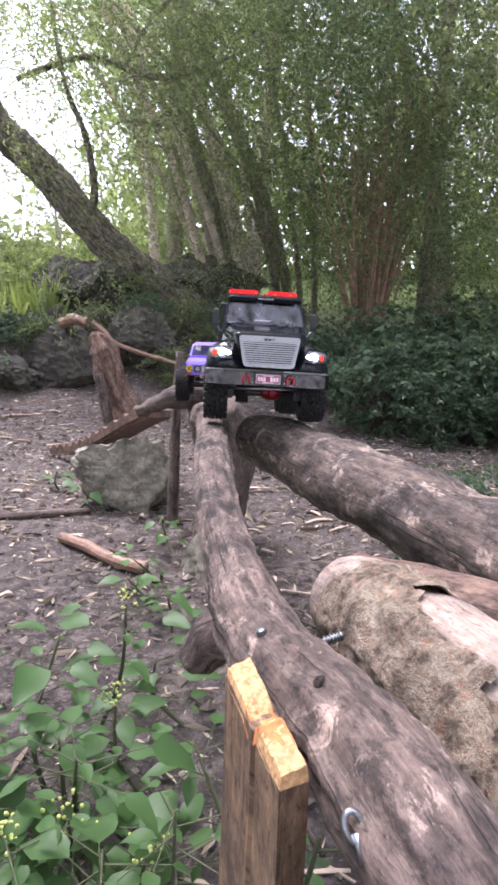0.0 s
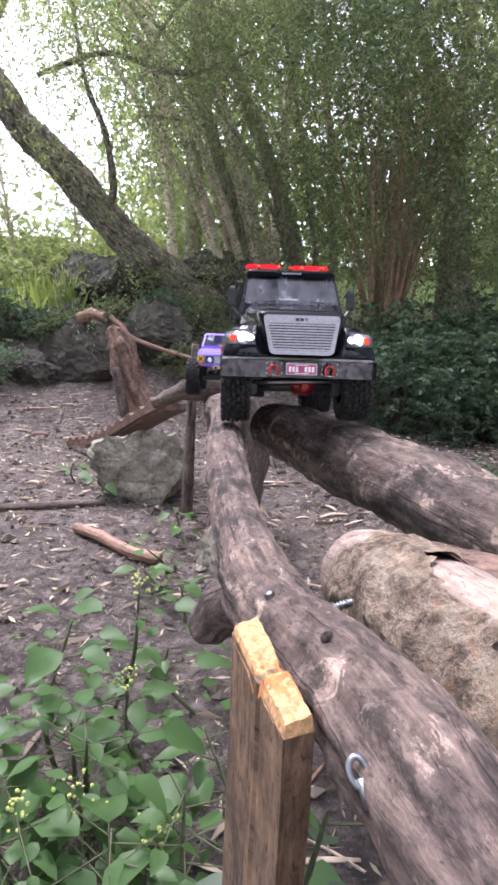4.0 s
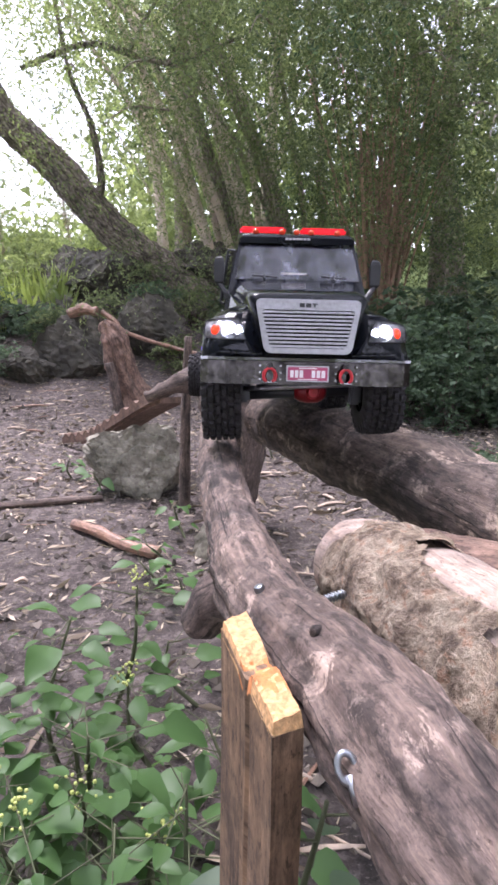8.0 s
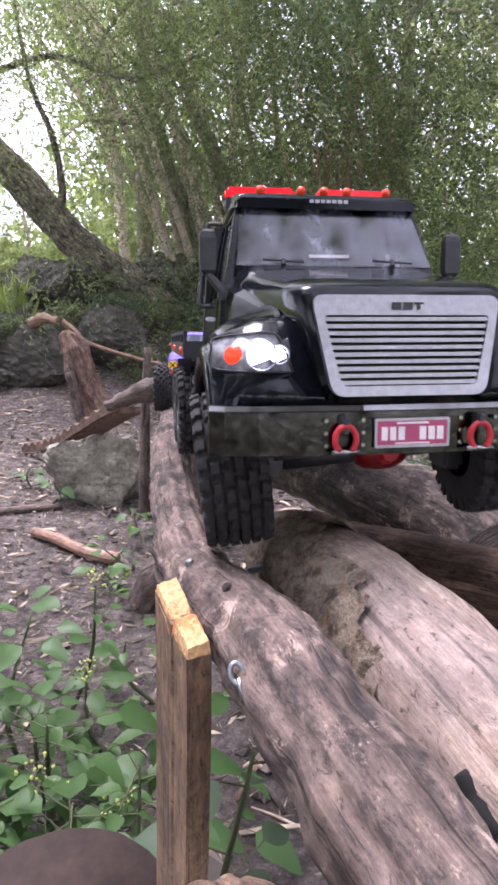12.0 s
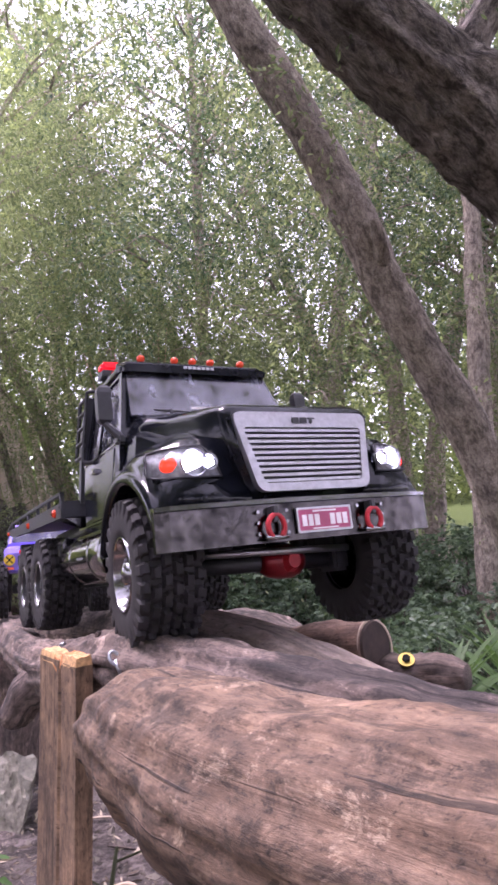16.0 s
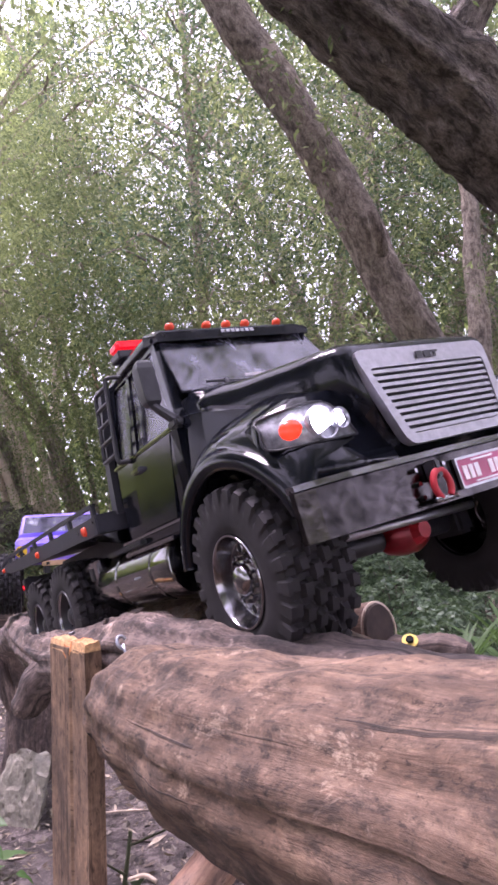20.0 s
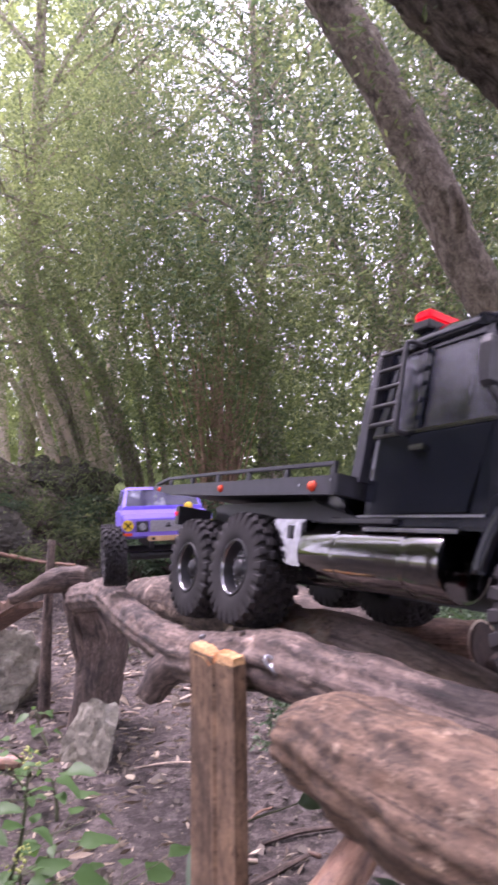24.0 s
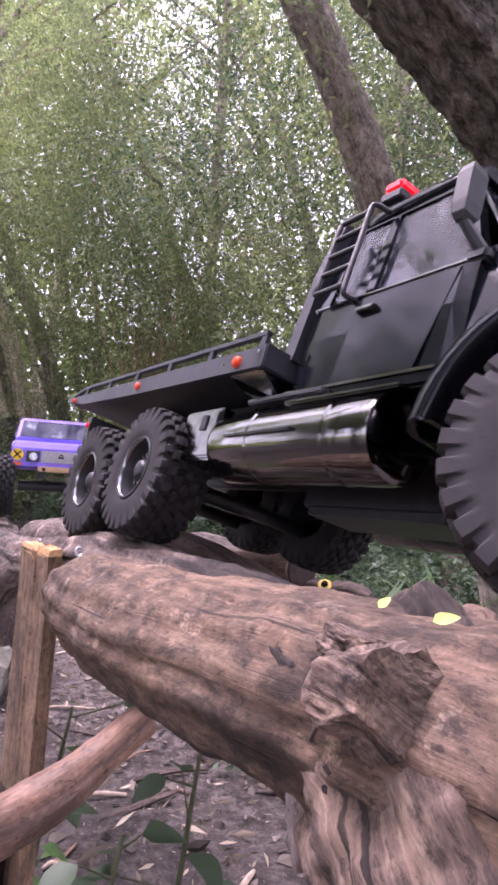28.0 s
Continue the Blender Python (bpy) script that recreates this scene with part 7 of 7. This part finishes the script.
TRUCK = [
    (0, 0.0405, 1.2650, 0.7768, 182.22, 7.88, -2.11),
    (0.5, 0.0399, 1.2643, 0.7785, 182.54, 8.04, -2.18),
    (1, 0.0394, 1.2530, 0.7778, 182.21, 8.53, -2.51),
    (1.5, 0.0408, 1.2248, 0.7829, 182.11, 9.10, -2.39),
    (2, 0.0471, 1.1728, 0.7896, 183.05, 8.88, -1.98),
    (2.5, 0.0514, 1.1222, 0.7926, 183.46, 8.72, -1.56),
    (3, 0.0529, 1.0977, 0.7927, 183.64, 8.76, -1.16),
    (3.5, 0.0575, 1.0610, 0.7942, 183.51, 8.56, -0.29),
    (5.5, 0.0612, 0.9541, 0.8022, 181.29, 7.42, 0.29),
    (6, 0.0621, 0.9297, 0.8037, 180.94, 6.80, 0.70),
    (6.5, 0.0627, 0.9048, 0.8049, 181.04, 6.23, 0.97),
    (7, 0.0618, 0.8676, 0.8063, 181.17, 5.92, 0.23),
    (7.5, 0.0610, 0.8265, 0.8094, 180.89, 5.81, -0.81),
    (8, 0.0614, 0.7842, 0.8118, 181.03, 5.50, -1.20),
    (8.5, 0.0623, 0.7364, 0.8128, 181.09, 5.13, -1.72),
    (9, 0.0647, 0.6854, 0.8139, 180.72, 4.89, -2.78),
    (9.5, 0.0701, 0.6233, 0.8169, 180.94, 4.38, -3.99),
    (10, 0.0741, 0.5700, 0.8194, 181.08, 4.23, -4.32),
    (10.5, 0.0737, 0.5624, 0.8211, 180.93, 4.39, -3.90),
    (11, 0.0763, 0.5422, 0.8267, 181.03, 4.67, -2.45),
    (11.5, 0.1030, 0.4879, 0.8450, 183.06, 5.83, 0.43),
    (12, 0.1341, 0.3734, 0.8420, 185.59, 5.12, 0.67),
    (12.5, 0.1337, 0.3036, 0.8415, 185.00, 4.76, 2.07),
    (14.5, 0.1607, 0.2883, 0.8308, 188.58, 2.97, 1.36),
    (15, 0.1628, 0.2726, 0.8364, 188.75, 3.48, 1.57),
    (15.5, 0.1607, 0.2346, 0.8358, 188.55, 3.51, 1.98),
    (16, 0.1642, 0.2156, 0.8374, 188.73, 3.60, 2.20),
    (16.5, 0.1706, 0.1920, 0.8376, 188.99, 3.89, 3.36),
    (17, 0.1878, 0.1598, 0.8374, 190.44, 4.12, 4.46),
    (17.5, 0.1970, 0.1365, 0.8360, 191.13, 4.18, 4.54),
    (18, 0.2105, 0.1127, 0.8351, 193.47, 6.27, 7.54),
    (18.5, 0.2104, 0.1102, 0.8343, 193.39, 6.24, 7.34),
    (19, 0.2102, 0.1093, 0.8342, 193.31, 6.30, 7.55),
    (19.5, 0.2110, 0.1014, 0.8345, 193.22, 6.42, 7.46),
    (20, 0.2134, 0.0899, 0.8397, 193.03, 7.62, 9.83),
    (20.5, 0.2134, 0.0817, 0.8455, 192.63, 8.56, 12.51),
    (21, 0.2153, 0.0767, 0.8443, 192.91, 8.51, 11.78),
    (21.5, 0.2154, 0.0706, 0.8479, 192.54, 8.47, 12.26),
    (23.5, 0.2446, -0.0196, 0.8463, 193.13, 2.54, -2.77),
    (24, 0.2258, -0.0244, 0.8268, 193.95, 1.03, -10.84),
    (24.5, 0.2133, -0.0731, 0.8292, 194.26, 1.25, -11.81),
    (25, 0.2177, -0.1024, 0.8335, 193.60, 1.28, -14.26),
    (25.5, 0.2220, -0.1090, 0.8387, 191.52, 2.18, -13.38),
    (26, 0.2140, -0.1174, 0.8355, 190.22, 1.73, -14.09),
    (26.5, 0.2151, -0.1151, 0.8338, 190.12, 1.78, -12.59),
    (27, 0.2323, -0.1631, 0.8413, 191.92, 2.40, -14.62),
    (27.5, 0.2355, -0.1669, 0.8398, 192.27, 2.36, -15.85),
    (28, 0.2513, -0.1950, 0.8416, 193.33, 2.27, -16.24),
]
# how far the front and the two rear wheels of its right side ride up on their axles
RIDE = [(0, -0.002, -0.002, -0.002), (7, -0.004, -0.003, -0.003), (9, -0.008, -0.004, -0.004), (10.5, -0.012, -0.005, -0.005), (11.5, -0.018, -0.003, -0.003), (12, -0.008, 0.0, 0.0), (12.5, 0.0, 0.002, 0.002), (15, 0.001, 0.003, 0.003), (17, 0.006, 0.004, 0.002), (18, 0.005, 0.005, 0.002), (21.5, 0.003, 0.006, 0.002), (23.5, 0.0, 0.001, -0.005), (26.5, -0.001, 0.001, -0.008), (28, -0.004, 0.0, -0.009)]
# how much the rear wheels of the low side are pushed up
BUMPED = [(0, 0.0), (22, 0.0), (23.5, 0.016), (28, 0.022)]
STEER = [(0, 0), (7, 0), (10, 4), (11, 22), (11.5, 15), (12, -4), (12.5, -4), (14.5, -6), (15.5, -8), (16.2, -2), (17, 11), (17.6, 6), (18, -2), (20, -3), (21.5, -5), (23.5, 4), (24.5, 4), (25.3, 4), (25.6, -24), (26, -30), (26.25, 20), (26.4, 29), (27.5, 29), (28, 26)]
CAR = [(0, -0.094, 2.12, 0.682, 180, 2, 0), (3, -0.1, 2.0, 0.692, 180, 3, 0), (6, -0.06, 1.85, 0.7, 180, 4, 0), (9, -0.03, 1.65, 0.715, 180, 4, 0), (12.5, 0.01, 1.42, 0.745, 180, 3, 0), (14.5, 0.015, 1.201, 0.769, 180, 2, 0), (17, 0.017, 1.108, 0.784, 180, 2, 0), (21.5, 0.031, 1.015, 0.797, 180, 1, 0), (24, 0.04, 0.978, 0.806, 180, 1, 0), (25.5, 0.04, 0.969, 0.805, 180, 1, 0), (28, 0.048, 0.894, 0.811, 180, 1, 0)]


# the kingpins lean back
KINGPIN = Vector((0, -0.29, 0.957))


def motions():
    walk(TRUCK_OB, [(t, body_pose(*row)) for t, *row in TRUCK])
    ticks = [k * 0.25 for k in range(113)]
    run, last = [0.0], None
    for t in ticks:
        p = Vector(between(TRUCK, t)[:2])
        if last is not None:
            run.append(run[-1] + (last.y - p.y) + 0.2 * abs(p.x - last.x))
        last = p
    for ob, s, y in TRUCK_WHEELS:
        rows = []
        for t, d in zip(ticks, run):
            ride = between(RIDE, t)[(FRONT_Y, *REAR_Y).index(y)]
            steer = between(STEER, t)[0] if y == FRONT_Y else 0.0
            push = between(BUMPED, t)[0] if y != FRONT_Y and s < 0 else 0.0
            rows.append((t, Matrix.Translation((s * 0.076, y, HUB_Z + s * ride + push)) @ Matrix.Rotation(radians(steer), 4, KINGPIN) @ Matrix.Translation((s * 0.0225, 0, 0)) @ Matrix.Rotation(-math.asin(ride / 0.0985), 4, "Y") @ Matrix.Rotation(-d / TYRE_R, 4, "X")))
        walk(ob, rows)
    walk(AXLE, [(t, Matrix.Translation((0, FRONT_Y, HUB_Z)) @ Matrix.Rotation(-math.asin(between(RIDE, t)[0] / 0.0985), 4, "Y")) for t in ticks])
    walk(CAR_OB, [(t, body_pose(*row)) for t, *row in CAR])
    run, last = [0.0], None
    for t in ticks:
        p = between(CAR, t)[1]
        if last is not None:
            run.append(run[-1] + last - p)
        last = p
    for ob, s, y in CAR_WHEELS:
        walk(ob, [(t, Matrix.Translation((s * 0.098, y, 0.056)) @ Matrix.Rotation(-d / 0.056, 4, "X")) for t, d in zip(ticks, run)])


motions()
